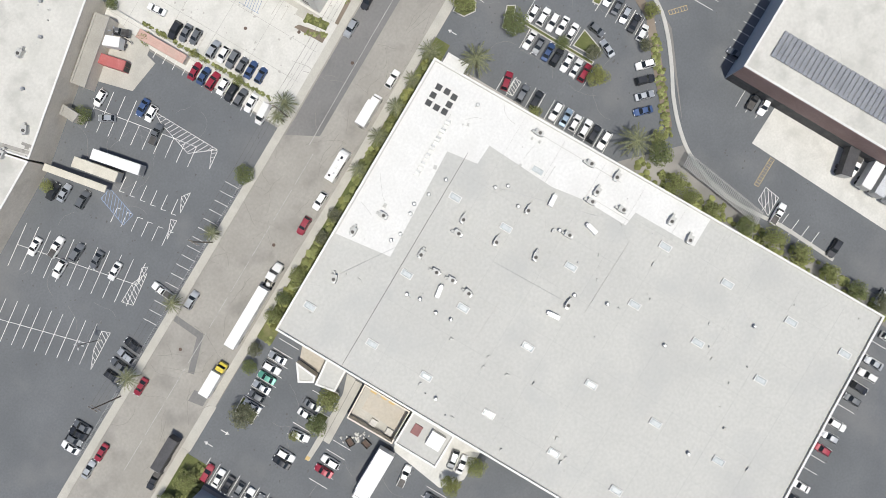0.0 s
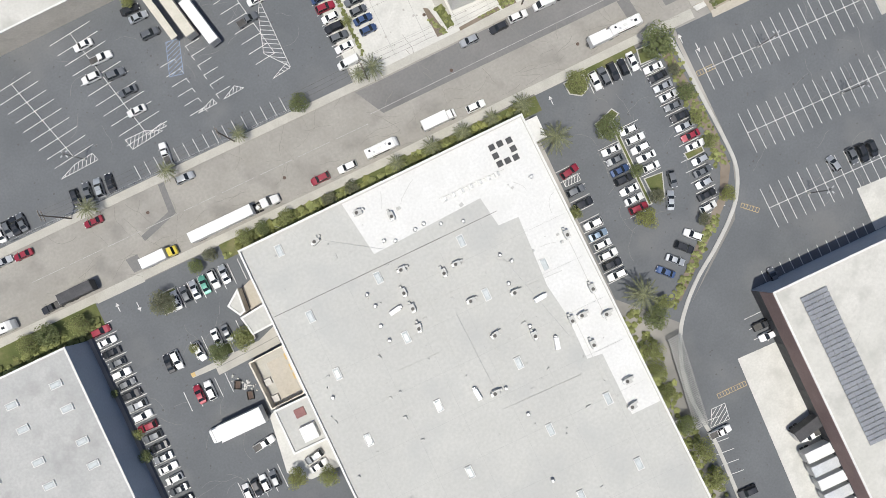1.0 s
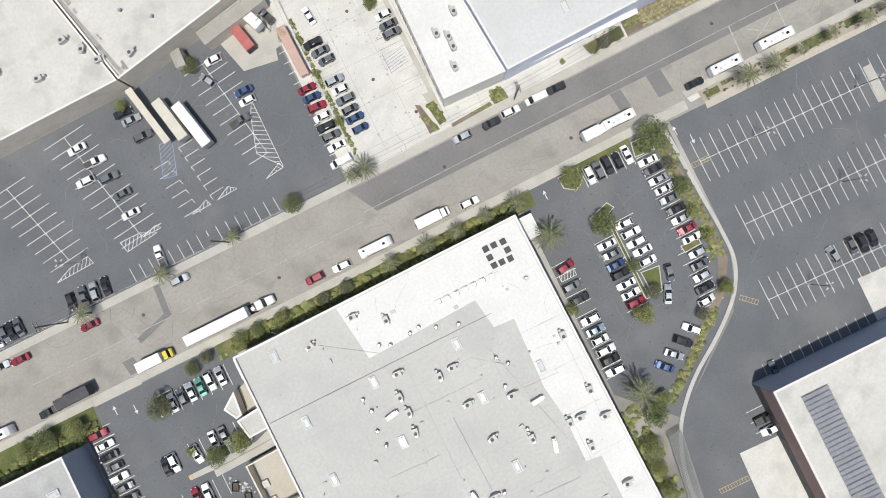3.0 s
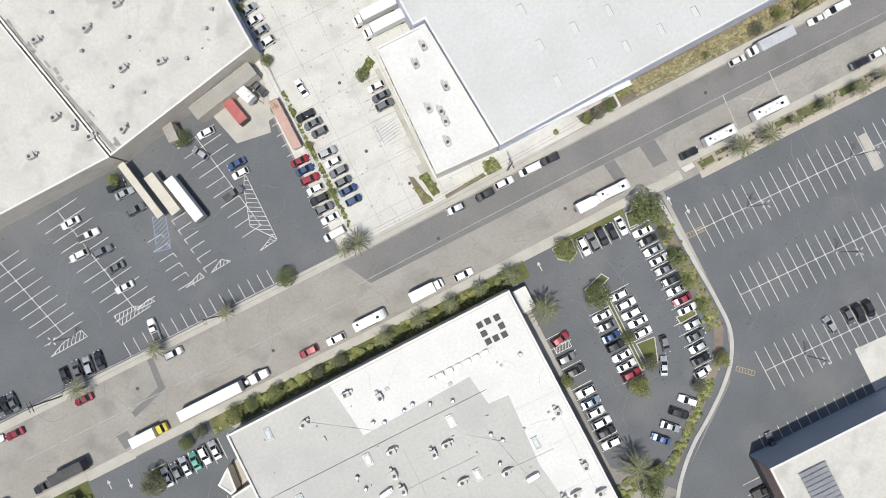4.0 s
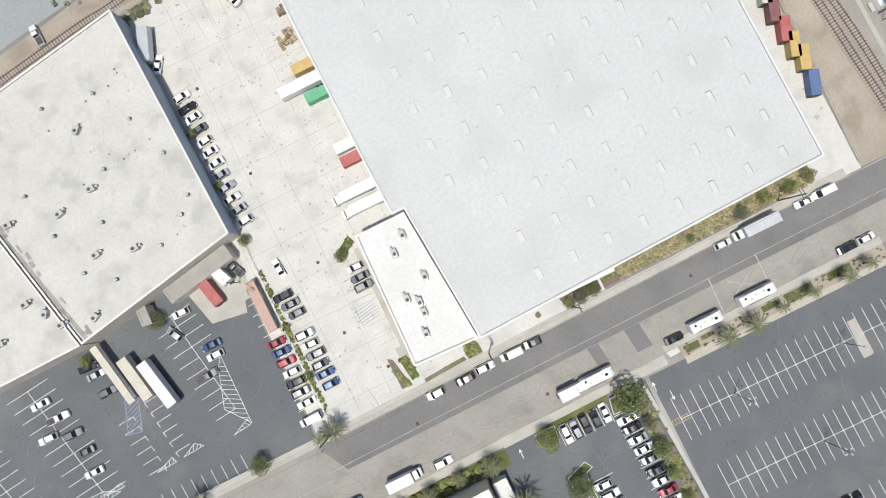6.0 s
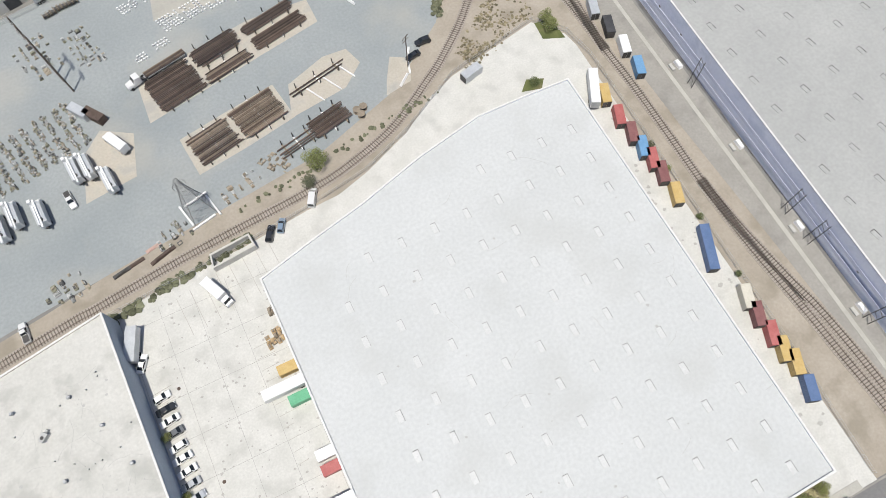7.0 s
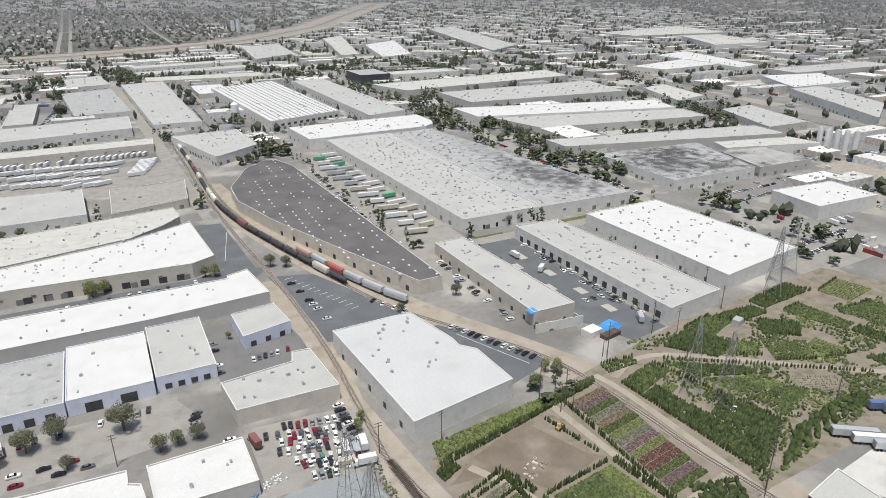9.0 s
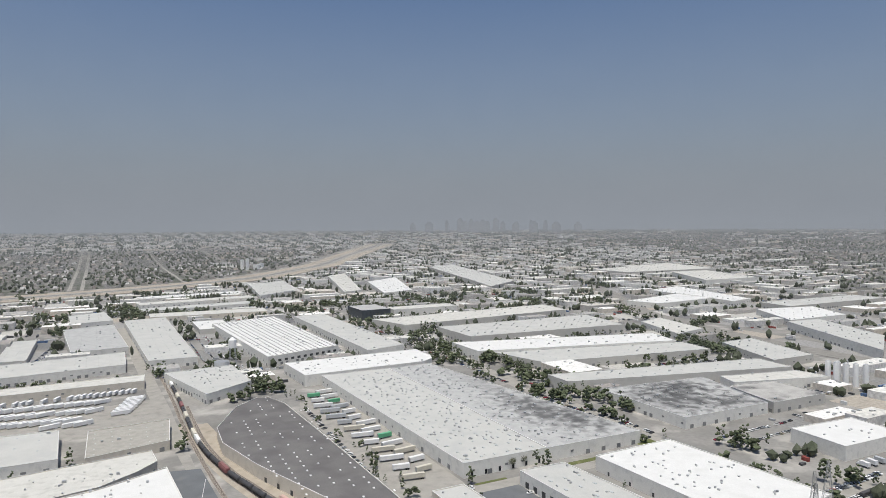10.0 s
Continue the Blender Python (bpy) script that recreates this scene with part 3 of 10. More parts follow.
building("workshop", "small pale workshop with blue walls", [(78.6, 361.4), (101.4, 366.6), (99.0, 389.0), (77.8, 386.2)], 6.5, ROOF_G, WALL_BLUE, 0.4)
building("warehouse", "long white-roofed warehouse with grey walls", [(-120, 394.5), (44.2, 395.8), (100.0, 400.4), (96.0, 435.0), (84.5, 431.0), (84.3, 427.0), (-120, 428.0)], 7.6, ROOF_W, WALL_G, 0.4)
building("warehouse", "grey-roofed workshop with dark doors", rect(-60, 340.5, 7.6, 383), 6.8, ROOF_GREY, WALL_BLUE, 0.4)
building("warehouse", "white-roofed workshop with a blue front", rect(8.2, 340.8, 39.4, 386), 7.0, ROOF_W, WALL_BLUE, 0.4)
building("warehouse", "grey-roofed workshop with a pale blue front", rect(40.2, 343.0, 63.8, 390), 6.8, ROOF_G, WALL_BLUE, 0.4)
building("warehouse", "white-roofed warehouse beside the storage yard", [(-80, 228), (-18.2, 242.3), (32.7, 254.1), (29.8, 280.0), (26.2, 282.0), (26.1, 289.0), (-0.1, 290.5), (-19.7, 293.0), (-80, 293)], 6.8, ROOF_W, WALL_G, 0.5)
building("warehouse", "white-roofed annex beside the storage yard", [(33.0, 266.6), (63.5, 265.4), (63.3, 290.2), (32.0, 289.3)], 6.0, ROOF_W, WALL_G, 0.4)
building("warehouse", "white-roofed warehouse with a curved edge", [(-140, 470), (-20, 497), (42, 511), (62, 526), (74.8, 541), (73, 564), (-140, 528)], 9.0, ROOF_C, WALL_TAN, 0.5)
building("warehouse", "white-roofed warehouse along the rail spur", [(-140, 450), (-17.5, 459), (70, 453), (83.2, 460), (79, 527), (62, 518), (42, 508), (-20, 494), (-140, 466)], 9.0, ROOF_W, WALL_TAN, 0.5)
building("warehouse", "dark-roofed warehouse curving along the railway", [(172.5, 375.2), (186.4, 375.8), (182, 540), (178, 640), (170.6, 665.0), (162.1, 668.5), (140.2, 646.0), (118.3, 596.0), (116.3, 559.4), (128.2, 507.1), (151.9, 434.7)], 8.5, ROOF_DARK, WALL_TAN, 0.4)
building("warehouse", "grey-roofed warehouse near the tracks", [(125.4, 697.2), (169.8, 731.5), (166.1, 812.0), (99.8, 805.4)], 9.0, ROOF_G, WALL_W, 0.4)
building("warehouse", "white-roofed warehouse with cream walls", [(321.0, 305.0), (390.0, 315.0), (382.6, 422.8), (318.2, 420.6)], 9.2, ROOF_W, WALL_W, 0.5)
building("warehouse", "pale grey-roofed row of workshops", [(266.4, 291.3), (304.2, 295.6), (295.0, 422.3), (263.6, 423.5)], 8.5, ROOF_G, WALL_W, 0.4)
building("warehouse", "narrow pale-roofed building with a burnt end", [(206.6, 319.6), (230.6, 319.3), (225.4, 423.3), (205.4, 422.8)], 7.5, ROOF_G, WALL_TAN, 0.4)
building("warehouse", "very long pale-roofed warehouse", [(238.7, 446.9), (300.0, 446.8), (302.3, 718.0), (233.0, 718.2)], 9.5, ROOF_G, WALL_W, 0.4)
building("warehouse", "very long grey-roofed warehouse with sooty patches", [(300.8, 447.2), (379.8, 446.1), (349.7, 721.8), (303.0, 718.4)], 9.0, ROOF_SOOT, WALL_W, 0.4)
building("warehouse", "white-roofed warehouse with a rounded corner", [(217.4, 719.0), (345.4, 724.0), (360.0, 735.0), (366.0, 752.0), (366.5, 790.6), (213.9, 785.6)], 11, ROOF_W, WALL_W, 0.4)
HALL = [(206.5, 826.0), (296.5, 857.1), (288.0, 1150.0), (190.0, 1112.0)]
building("warehouse", "white-roofed warehouse with roof lights in rows", HALL, 11, ROOF_W, WALL_W, 0.4)
building("warehouse", "long grey-roofed warehouse by the road", [(90.4, 875.3), (140.4, 874.5), (137.0, 1238.0), (77.5, 1224.9)], 9, ROOF_G, WALL_W, 0.4)
building("warehouse", "pale grey-roofed warehouse with white walls", [(317.8, 814.1), (369.4, 829.4), (367.1, 1145.0), (317.3, 1140.5)], 10, ROOF_G, WALL_W, 0.4)
building("warehouse", "long pale-roofed warehouse behind trees", [(431.7, 962.6), (735.4, 989.9), (744.0, 1066.4), (409.9, 1039.8)], 11, ROOF_C, WALL_G, 0.4)
building("warehouse", "long pale-roofed warehouse behind trees", [(464.3, 834.0), (704.4, 818.3), (723.9, 924.1), (464.0, 927.3)], 11, ROOF_G, WALL_G, 0.4)
building("warehouse", "long white-roofed warehouse with pale walls", [(422.6, 745.0), (668.9, 687.7), (685.3, 743.0), (423.2, 808.1)], 11, ROOF_W, WALL_W, 0.4)
building("warehouse", "long grey-roofed wing with a glazed corner office", [(456.7, 668.0), (669.0, 637.0), (677.0, 685.2), (440.0, 740.0)], 9, ROOF_G, WALL_G, 0.4)
building("warehouse", "long grey-walled warehouse with a pale roof", [(420.7, 579.7), (655.4, 524.6), (661.0, 567.7), (421.5, 611.8)], 11, ROOF_G, WALL_G, 0.4)
building("factory", "factory with a sooty dark patched roof", [(431.5, 453.5), (522.0, 452.3), (549.0, 541.0), (433.5, 551.0)], 9, ROOF_FACTORY, WALL_W, 0.4, "factory")
building("warehouse", "white-roofed warehouse with truck docks", [(469.2, 356.7), (532.6, 355.0), (536.2, 393.7), (473.6, 398.2)], 10, ROOF_W, WALL_W, 0.4)
building("shed", "long open shed with a pale roof", [(213.8, 115), (232, 118), (234.5, 184.6), (214.8, 181)], 5, ROOF_G, WALL_BROWN, 0.2, "shed")


# ---- vehicles ----
def loft(shape, stations):
    """stations: x, half width, bottom, shoulder, top, top half width."""
    v, n = [], 6
    for x, w, zb, zs, zt, wt in stations:
        v += [(x, -w * 0.96, zb), (x, -w, zs), (x, -wt, zt), (x, wt, zt), (x, w, zs), (x, w * 0.96, zb)]
    f = []
    for i in range(len(stations) - 1):
        for k in range(n):
            a, b = i * n + k, i * n + (k + 1) % n
            f.append((a, a + n, b + n, b))
    f.append(tuple(range(n)))
    f.append(tuple(range((len(stations) - 1) * n + n - 1, (len(stations) - 1) * n - 1, -1)))
    return shape.add(v, f)


def pane(quad, thick=0.04):
    """A thin plate from four corners, thickened towards its back."""
    a, b, c, d = [Vector(p) for p in quad]
    nrm = (b - a).cross(d - a).normalized() * thick
    v = [a, b, c, d, a - nrm, b - nrm, c - nrm, d - nrm]
    return Shape().add(v, [(0, 1, 2, 3), (7, 6, 5, 4), (0, 4, 5, 1), (1, 5, 6, 2), (2, 6, 7, 3), (3, 7, 4, 0)])


CAR_FORM = {
    # length, roof x0, x1, roof z, windscreen foot x, rear glass foot x, belt z, bonnet z, boot z
    "sedan": (4.7, -0.95, 0.30, 1.44, 1.05, -1.62, 0.95, 0.80, 0.96),
    "hatch": (4.2, -1.45, 0.30, 1.50, 1.00, -1.95, 0.98, 0.82, 0.98),
    "suv": (4.75, -1.75, 0.25, 1.72, 0.95, -2.22, 1.08, 0.98, 1.05),
    "pickup": (5.6, -0.35, 0.62, 1.80, 1.25, -0.62, 1.12, 1.05, 1.12),
    "van": (5.5, -2.55, 1.05, 2.20, 1.85, -2.70, 1.20, 1.10, 1.20),
}
WHEEL = Shape().rod((0, -0.11, 0), (0, 0.11, 0), 0.33, n=12)


def make_car(form):
    L, rx0, rx1, rz, fx, bx, zb, zh, zt = CAR_FORM[form]
    W = 0.91 if form in ("sedan", "hatch") else 0.97
    h = L / 2
    body = Shape()
    loft(body, [(-h, W * 0.82, 0.38, 0.55, 0.70, W * 0.76), (-h + 0.12, W * 0.92, 0.28, 0.60, zt - 0.06, W * 0.84), (bx, W * 0.98, 0.24, 0.62, zt, W * 0.88), (-0.3, W, 0.22, 0.62, zb, W * 0.9),
                (fx, W * 0.99, 0.22, 0.62, zb - 0.02, W * 0.88), (h - 0.55, W * 0.95, 0.24, 0.58, zh, W * 0.82), (h - 0.1, W * 0.86, 0.28, 0.52, zh - 0.16, W * 0.74), (h, W * 0.72, 0.36, 0.50, 0.58, W * 0.64)])
    wr = W * 0.70 if form != "van" else W * 0.86
    loft(body, [(rx0, wr, rz - 0.07, rz - 0.03, rz, wr * 0.9), ((rx0 + rx1) / 2, wr, rz - 0.07, rz - 0.02, rz + 0.03, wr * 0.9), (rx1, wr, rz - 0.07, rz - 0.03, rz - 0.01, wr * 0.88)])
    for s in (-1, 1):  # pillars
        body.rod((fx, s * W * 0.87, zb), (rx1, s * wr * 0.97, rz - 0.05), 0.045, n=4)
        body.rod((bx, s * W * 0.87, zb), (rx0, s * wr * 0.97, rz - 0.05), 0.07, n=4)
        mid = (rx0 + rx1) / 2
        body.rod((mid, s * W * 0.88, zb), (mid, s * wr * 0.97, rz - 0.05), 0.045, n=4)
        body.box(fx - 0.15, s * (W + 0.09), zb - 0.02, 0.12, 0.18, 0.13)
    if form == "van":  # closed sides behind the cab
        for s in (-1, 1):
            body.add([(rx0 - 0.1, s * W * 0.9, zb), (0.3, s * W * 0.9, zb), (0.3, s * wr, rz - 0.05), (rx0, s * wr, rz - 0.05)], [(0, 1, 2, 3)])
    root = tagged(new("car", body.mesh("car_body", CAR["w"])), "", "car")
    root["painted"] = 1
    part("windscreen", pane([(fx, -W * 0.83, zb + 0.01), (fx, W * 0.83, zb + 0.01), (rx1 + 0.02, wr * 0.92, rz - 0.03), (rx1 + 0.02, -wr * 0.92, rz - 0.03)]), GLASS_DK, root)
    part("rear_window", pane([(bx, W * 0.80, zt + 0.01), (bx, -W * 0.80, zt + 0.01), (rx0 - 0.02, -wr * 0.90, rz - 0.03), (rx0 - 0.02, wr * 0.90, rz - 0.03)]), GLASS_DK, root)
    for s in (-1, 1):
        x0, x1 = (bx, fx) if form != "van" else (0.35, fx)
        q = [(x1 - 0.08, s * W * 0.885, zb), (x0 + 0.08, s * W * 0.885, zb), (max(rx0, x0), s * wr, rz - 0.06), (rx1, s * wr, rz - 0.06)]
        part("side_window", pane(q if s > 0 else [q[1], q[0], q[3], q[2]]), GLASS_DK, root)
    if form == "pickup":
        bed = Shape().box((-h + 0.15 + bx - 0.1) / 2, 0, zb + 0.002, (bx - 0.1) - (-h + 0.15), W * 1.5, 0.02)
        part("truck_bed", bed, STEEL_DK, root, "dark open truck bed")
    wheel = WHEEL.mesh("wheel", TYRE)
    for x in (-h + 0.85, h - 0.85):
        for s in (-1, 1):
            w = part("wheel", wheel, None, root)
            w.location = (x, s * (W - 0.10), 0.33)
    for s in (-1, 1):
        part("headlight", Shape().box(h - 0.10, s * W * 0.6, 0.58, 0.16, 0.34, 0.14), LAMP_W, root)
    return root


CAR_KIND = {k: Kind(lambda k=k: make_car(k)) for k in CAR_FORM}
car_rng = random.Random(5)


def place_car(x, y, heading, colour, z=0.06, form=None, group=""):
    form = form or car_rng.choice(("sedan", "sedan", "sedan", "hatch", "suv", "suv"))
    flip = 180 if car_rng.random() < 0.5 else 0
    ob = CAR_KIND[form].place(pose(x + car_rng.uniform(-.15, .15), y + car_rng.uniform(-.15, .15), z, 0, 0, heading + flip + car_rng.uniform(-1.5, 1.5)), CAR[colour])
    word = {"sedan": "sedan", "hatch": "hatchback", "suv": "sport utility car", "pickup": "pickup truck", "van": "cargo van"}[form]
    tagged(ob, "parked %s %s with dark tinted windows" % (CAR_WORD[colour], word), "van" if form == "van" else "car", group)
    return ob


def car_row(x0, y0, x1, y1, heading, colours, group, z=0.06):
    n = len(colours)
    for i, c in enumerate(colours):
        if c != ".":
            k = i / max(n - 1, 1)
            place_car(x0 + (x1 - x0) * k, y0 + (y1 - y0) * k, heading, c, z, group=group)


# a simpler car for the far car parks: body, glass band
def make_far_car():
    b = Shape()
    loft(b, [(-2.3, 0.8, 0.3, 0.6, 0.8, 0.7), (-1.6, 0.9, 0.25, 0.6, 0.95, 0.8), (1.1, 0.9, 0.25, 0.6, 0.95, 0.8), (2.1, 0.86, 0.25, 0.55, 0.8, 0.75), (2.3, 0.75, 0.35, 0.5, 0.6, 0.65)])
    loft(b, [(-1.0, 0.62, 1.36, 1.4, 1.46, 0.58), (0.4, 0.62, 1.36, 1.4, 1.45, 0.58)])
    root = tagged(new("car", b.mesh("far_car_body", CAR["w"])), "", "car")
    root["painted"] = 1
    g = Shape()
    loft(g, [(-1.7, 0.74, 0.93, 0.95, 0.97, 0.7), (-1.0, 0.74, 0.93, 1.0, 1.37, 0.58), (0.4, 0.74, 0.93, 1.0, 1.37, 0.58), (1.1, 0.74, 0.93, 0.94, 0.96, 0.7)])
    part("window", g, GLASS_DK, root)
    return root


FAR_CAR = Kind(make_far_car)


def far_car(x, y, heading, colour, group="", z=0.06):
    ob = FAR_CAR.place(pose(x, y, z, 0, 0, heading), CAR[colour])
    return tagged(ob, "parked %s car in a yard" % CAR_WORD[colour], "car", group)


def truck_wheels(root, xs, half, r=0.5):
    w = Shape().rod((0, -0.16, 0), (0, 0.16, 0), r, n=12).mesh("truck_wheel", TYRE)
    for x in xs:
        for s in (-1, 1):
            o = part("wheel", w, None, root)
            o.location = (x, s * half, r)


def ribbed_box(L, W, H, z0):
    """A freight box with upright ribs and a top rim."""
    n = max(4, int(L / 1.2))
    prof = []  # one closed outline with shallow flutes along both sides
    step = (L - 0.12) / n
    for i in range(n):
        x = -L / 2 + 0.06 + i * step
        prof += [(x, 0.03), (x + 0.12, 0.03), (x + 0.18, 0.0), (x + step - 0.06, 0.0)]
    prof += [(L / 2 - 0.06, 0.03), (L / 2, 0.03)]
    outline = [(x, -W / 2 - o) for x, o in prof] + [(x, W / 2 + o) for x, o in reversed(prof)]
    m = len(outline)
    v = [(x, y, z0) for x, y in outline] + [(x, y, z0 + H) for x, y in outline]
    f = [(i, (i + 1) % m, m + (i + 1) % m, m + i) for i in range(m)]
    h = m // 2
    f += [(m + i, m + i + 1, m + m - 2 - i, m + m - 1 - i) for i in range(h - 1)] + [(i + 1, i, m - 1 - i, m - 2 - i) for i in range(h - 1)]
    return Shape().add(v, f)


def make_trailer(L, landing=True):
    body = ribbed_box(L, 2.5, 2.75, 1.15)
    root = tagged(new("trailer", body.mesh("trailer_box", BOX["w"])), "", "trailer")
    root["painted"] = 1
    part("chassis", Shape().box(0, 0, 0.85, L - 0.4, 1.1, 0.28), STEEL_DK, root)
    part("rear_door", Shape().box(-L / 2 - 0.03, 0, 1.25, 0.06, 2.3, 2.5), STEEL, root)
    truck_wheels(root, (-L / 2 + 1.2, -L / 2 + 2.4), 1.05)
    if landing:
        part("landing_leg", Shape().box(L / 2 - 2.6, 0.6, 0.0, 0.16, 0.16, 0.9).box(L / 2 - 2.6, -0.6, 0.0, 0.16, 0.16, 0.9), STEEL_DK, root)
    return root


def make_container(L):
    root = tagged(new("freight_container", ribbed_box(L, 2.44, 2.6, 0.14).mesh("container_box", BOX["r"])), "", "container")
    root["painted"] = 1
    part("rear_door", Shape().box(-L / 2 - 0.04, -0.6, 0.25, 0.06, 1.1, 2.3).box(-L / 2 - 0.04, 0.6, 0.25, 0.06, 1.1, 2.3), STEEL_DK, root)
    b = Shape()
    for x in (-L / 2 + 0.5, L / 2 - 0.5):
        b.box(x, 0, 0, 0.3, 2.3, 0.15)
    part("bearer", b, TIMBER_DK, root)
    return root


def make_box_truck(L, cab_paint=None):
    """A cab and a freight box on one chassis; the front looks along +x."""
    bl = L - 2.2
    root = tagged(new("box_truck", ribbed_box(bl, 2.45, 2.6, 1.05).mesh("truck_box", BOX["w"])), "", "truck")
    root["painted"] = 1
    cx = bl / 2 + 1.15
    cab = Shape()
    loft(cab, [(cx - 0.95, 1.1, 0.5, 1.2, 2.45, 0.98), (cx + 0.1, 1.12, 0.5, 1.2, 2.5, 0.98), (cx + 0.45, 1.12, 0.5, 1.2, 1.75, 1.0), (cx + 1.05, 1.05, 0.5, 1.1, 1.5, 0.92)])
    part("cab", cab, cab_paint or WHITE, root)
    part("windscreen", pane([(cx + 0.50, -0.95, 1.72), (cx + 0.50, 0.95, 1.72), (cx + 0.13, 0.92, 2.44), (cx + 0.13, -0.92, 2.44)]), GLASS_DK, root)
    part("chassis", Shape().box(0.5, 0, 0.75, L - 0.6, 0.9, 0.28), STEEL_DK, root)
    truck_wheels(root, (-bl / 2 + 1.3, cx + 0.2), 1.0, 0.46)
    return root


def make_tractor():
    """A semi tractor with sleeper, facing +x."""
    s = Shape()
    loft(s, [(-1.2, 1.15, 0.9, 1.6, 3.2, 1.05), (0.5, 1.18, 0.8, 1.6, 3.3, 1.05), (1.1, 1.15, 0.7, 1.5, 2.0, 1.0), (2.9, 1.0, 0.7, 1.3, 1.75, 0.85), (3.1, 0.9, 0.7, 1.2, 1.5, 0.8)])
    root = tagged(new("truck_tractor", s.mesh("tractor_cab", CAR["w"])), "", "truck")
    root["painted"] = 1
    part("windscreen", pane([(1.12, -1.0, 1.98), (1.12, 1.0, 1.98), (0.62, 1.0, 3.2), (0.62, -1.0, 3.2)]), GLASS_DK, root)
    part("chassis", Shape().box(-2.0, 0, 0.75, 4.2, 0.9, 0.28), STEEL_DK, root)
    part("fifth_wheel", Shape().rod((-2.6, 0, 1.03), (-2.6, 0, 1.12), 0.5, n=12), STEEL, root)
    truck_wheels(root, (-3.3, -2.1, 2.1), 1.0)
    return root


def make_motorhome(L):
    s = Shape()
    loft(s, [(-L / 2, 1.15, 0.5, 1.6, 2.9, 1.08), (-L / 2 + 0.3, 1.2, 0.45, 1.6, 3.05, 1.12), (L / 2 - 1.1, 1.2, 0.45, 1.6, 3.05, 1.12), (L / 2 - 0.35, 1.18, 0.5, 1.4, 2.5, 1.05), (L / 2, 1.1, 0.5, 1.1, 1.5, 1.0)])
    root = tagged(new("motorhome", s.mesh("motorhome_body", WHITE)), "", "motorhome")
    part("windscreen", pane([(L / 2 - 0.02, -1.0, 1.45), (L / 2 - 0.02, 1.0, 1.45), (L / 2 - 0.38, 1.0, 2.4), (L / 2 - 0.38, -1.0, 2.4)]), GLASS_DK, root)
    part("roof_unit", Shape().box(-0.6, 0, 3.05, 1.0, 0.75, 0.28, top=0.85), COPING, root, "boxed roof air conditioner")
    part("roof_vent", Shape().box(1.2, 0.3, 3.05, 0.5, 0.5, 0.12), STEEL, root)
    part("roof_hatch", Shape().box(L * 0.25, -0.1, 3.05, 0.7, 0.6, 0.1), GLASS_DK, root, "dark tinted roof hatch")
    part("roof_hatch", Shape().box(-L * 0.36, 0.35, 3.05, 0.5, 0.5, 0.1), GLASS_DK, root, "dark tinted roof hatch")
    part("roof_rail", Shape().rod((-L * 0.42, 0.95, 3.16), (L * 0.2, 0.95, 3.16), 0.05, n=5).rod((-L * 0.42, -0.95, 3.16), (-L * 0.05, -0.95, 3.16), 0.05, n=5), STEEL, root)
    part("awning_roll", Shape().rod((-L * 0.35, -1.24, 2.85), (L * 0.2, -1.24, 2.85), 0.09, n=6), STEEL_DK, root)
    part("roof_vent", Shape().box(-2.0, -0.3, 3.05, 0.5, 0.5, 0.12), STEEL, root)
    for s2 in (-1, 1):
        part("side_window", Shape().box(-0.4, s2 * 1.19, 1.7, L * 0.5, 0.05, 0.6), GLASS_DK, root)
    truck_wheels(root, (-L / 2 + 1.8, L / 2 - 1.4), 1.0, 0.42)
    return root


KIND = {"trailer16": Kind(lambda: make_trailer(16.0)), "trailer11": Kind(lambda: make_trailer(11.0)), "trailer8": Kind(lambda: make_trailer(8.5)), "trailer12": Kind(lambda: make_trailer(12.0)), "box9": Kind(lambda: make_container(9.12)),
        "box6": Kind(lambda: make_container(6.06)), "box12": Kind(lambda: make_container(12.0)), "truck8": Kind(lambda: make_box_truck(8.5)), "truck11": Kind(lambda: make_box_truck(11.0)),
        "truck6": Kind(lambda: make_box_truck(6.6)), "utility8": Kind(lambda: make_box_truck(8.5, CAR["y"])), "rv9": Kind(lambda: make_motorhome(9.2)), "tractor": Kind(make_tractor), "rv8": Kind(lambda: make_motorhome(8.2)), "rv11": Kind(lambda: make_motorhome(10.8))}


def put(kind, x, y, heading, paint=None, label="", group="", z=0.06):
    ob = KIND[kind].place(pose(x, y, z, 0, 0, heading), paint, label)
    return tagged(ob, label, "", group)


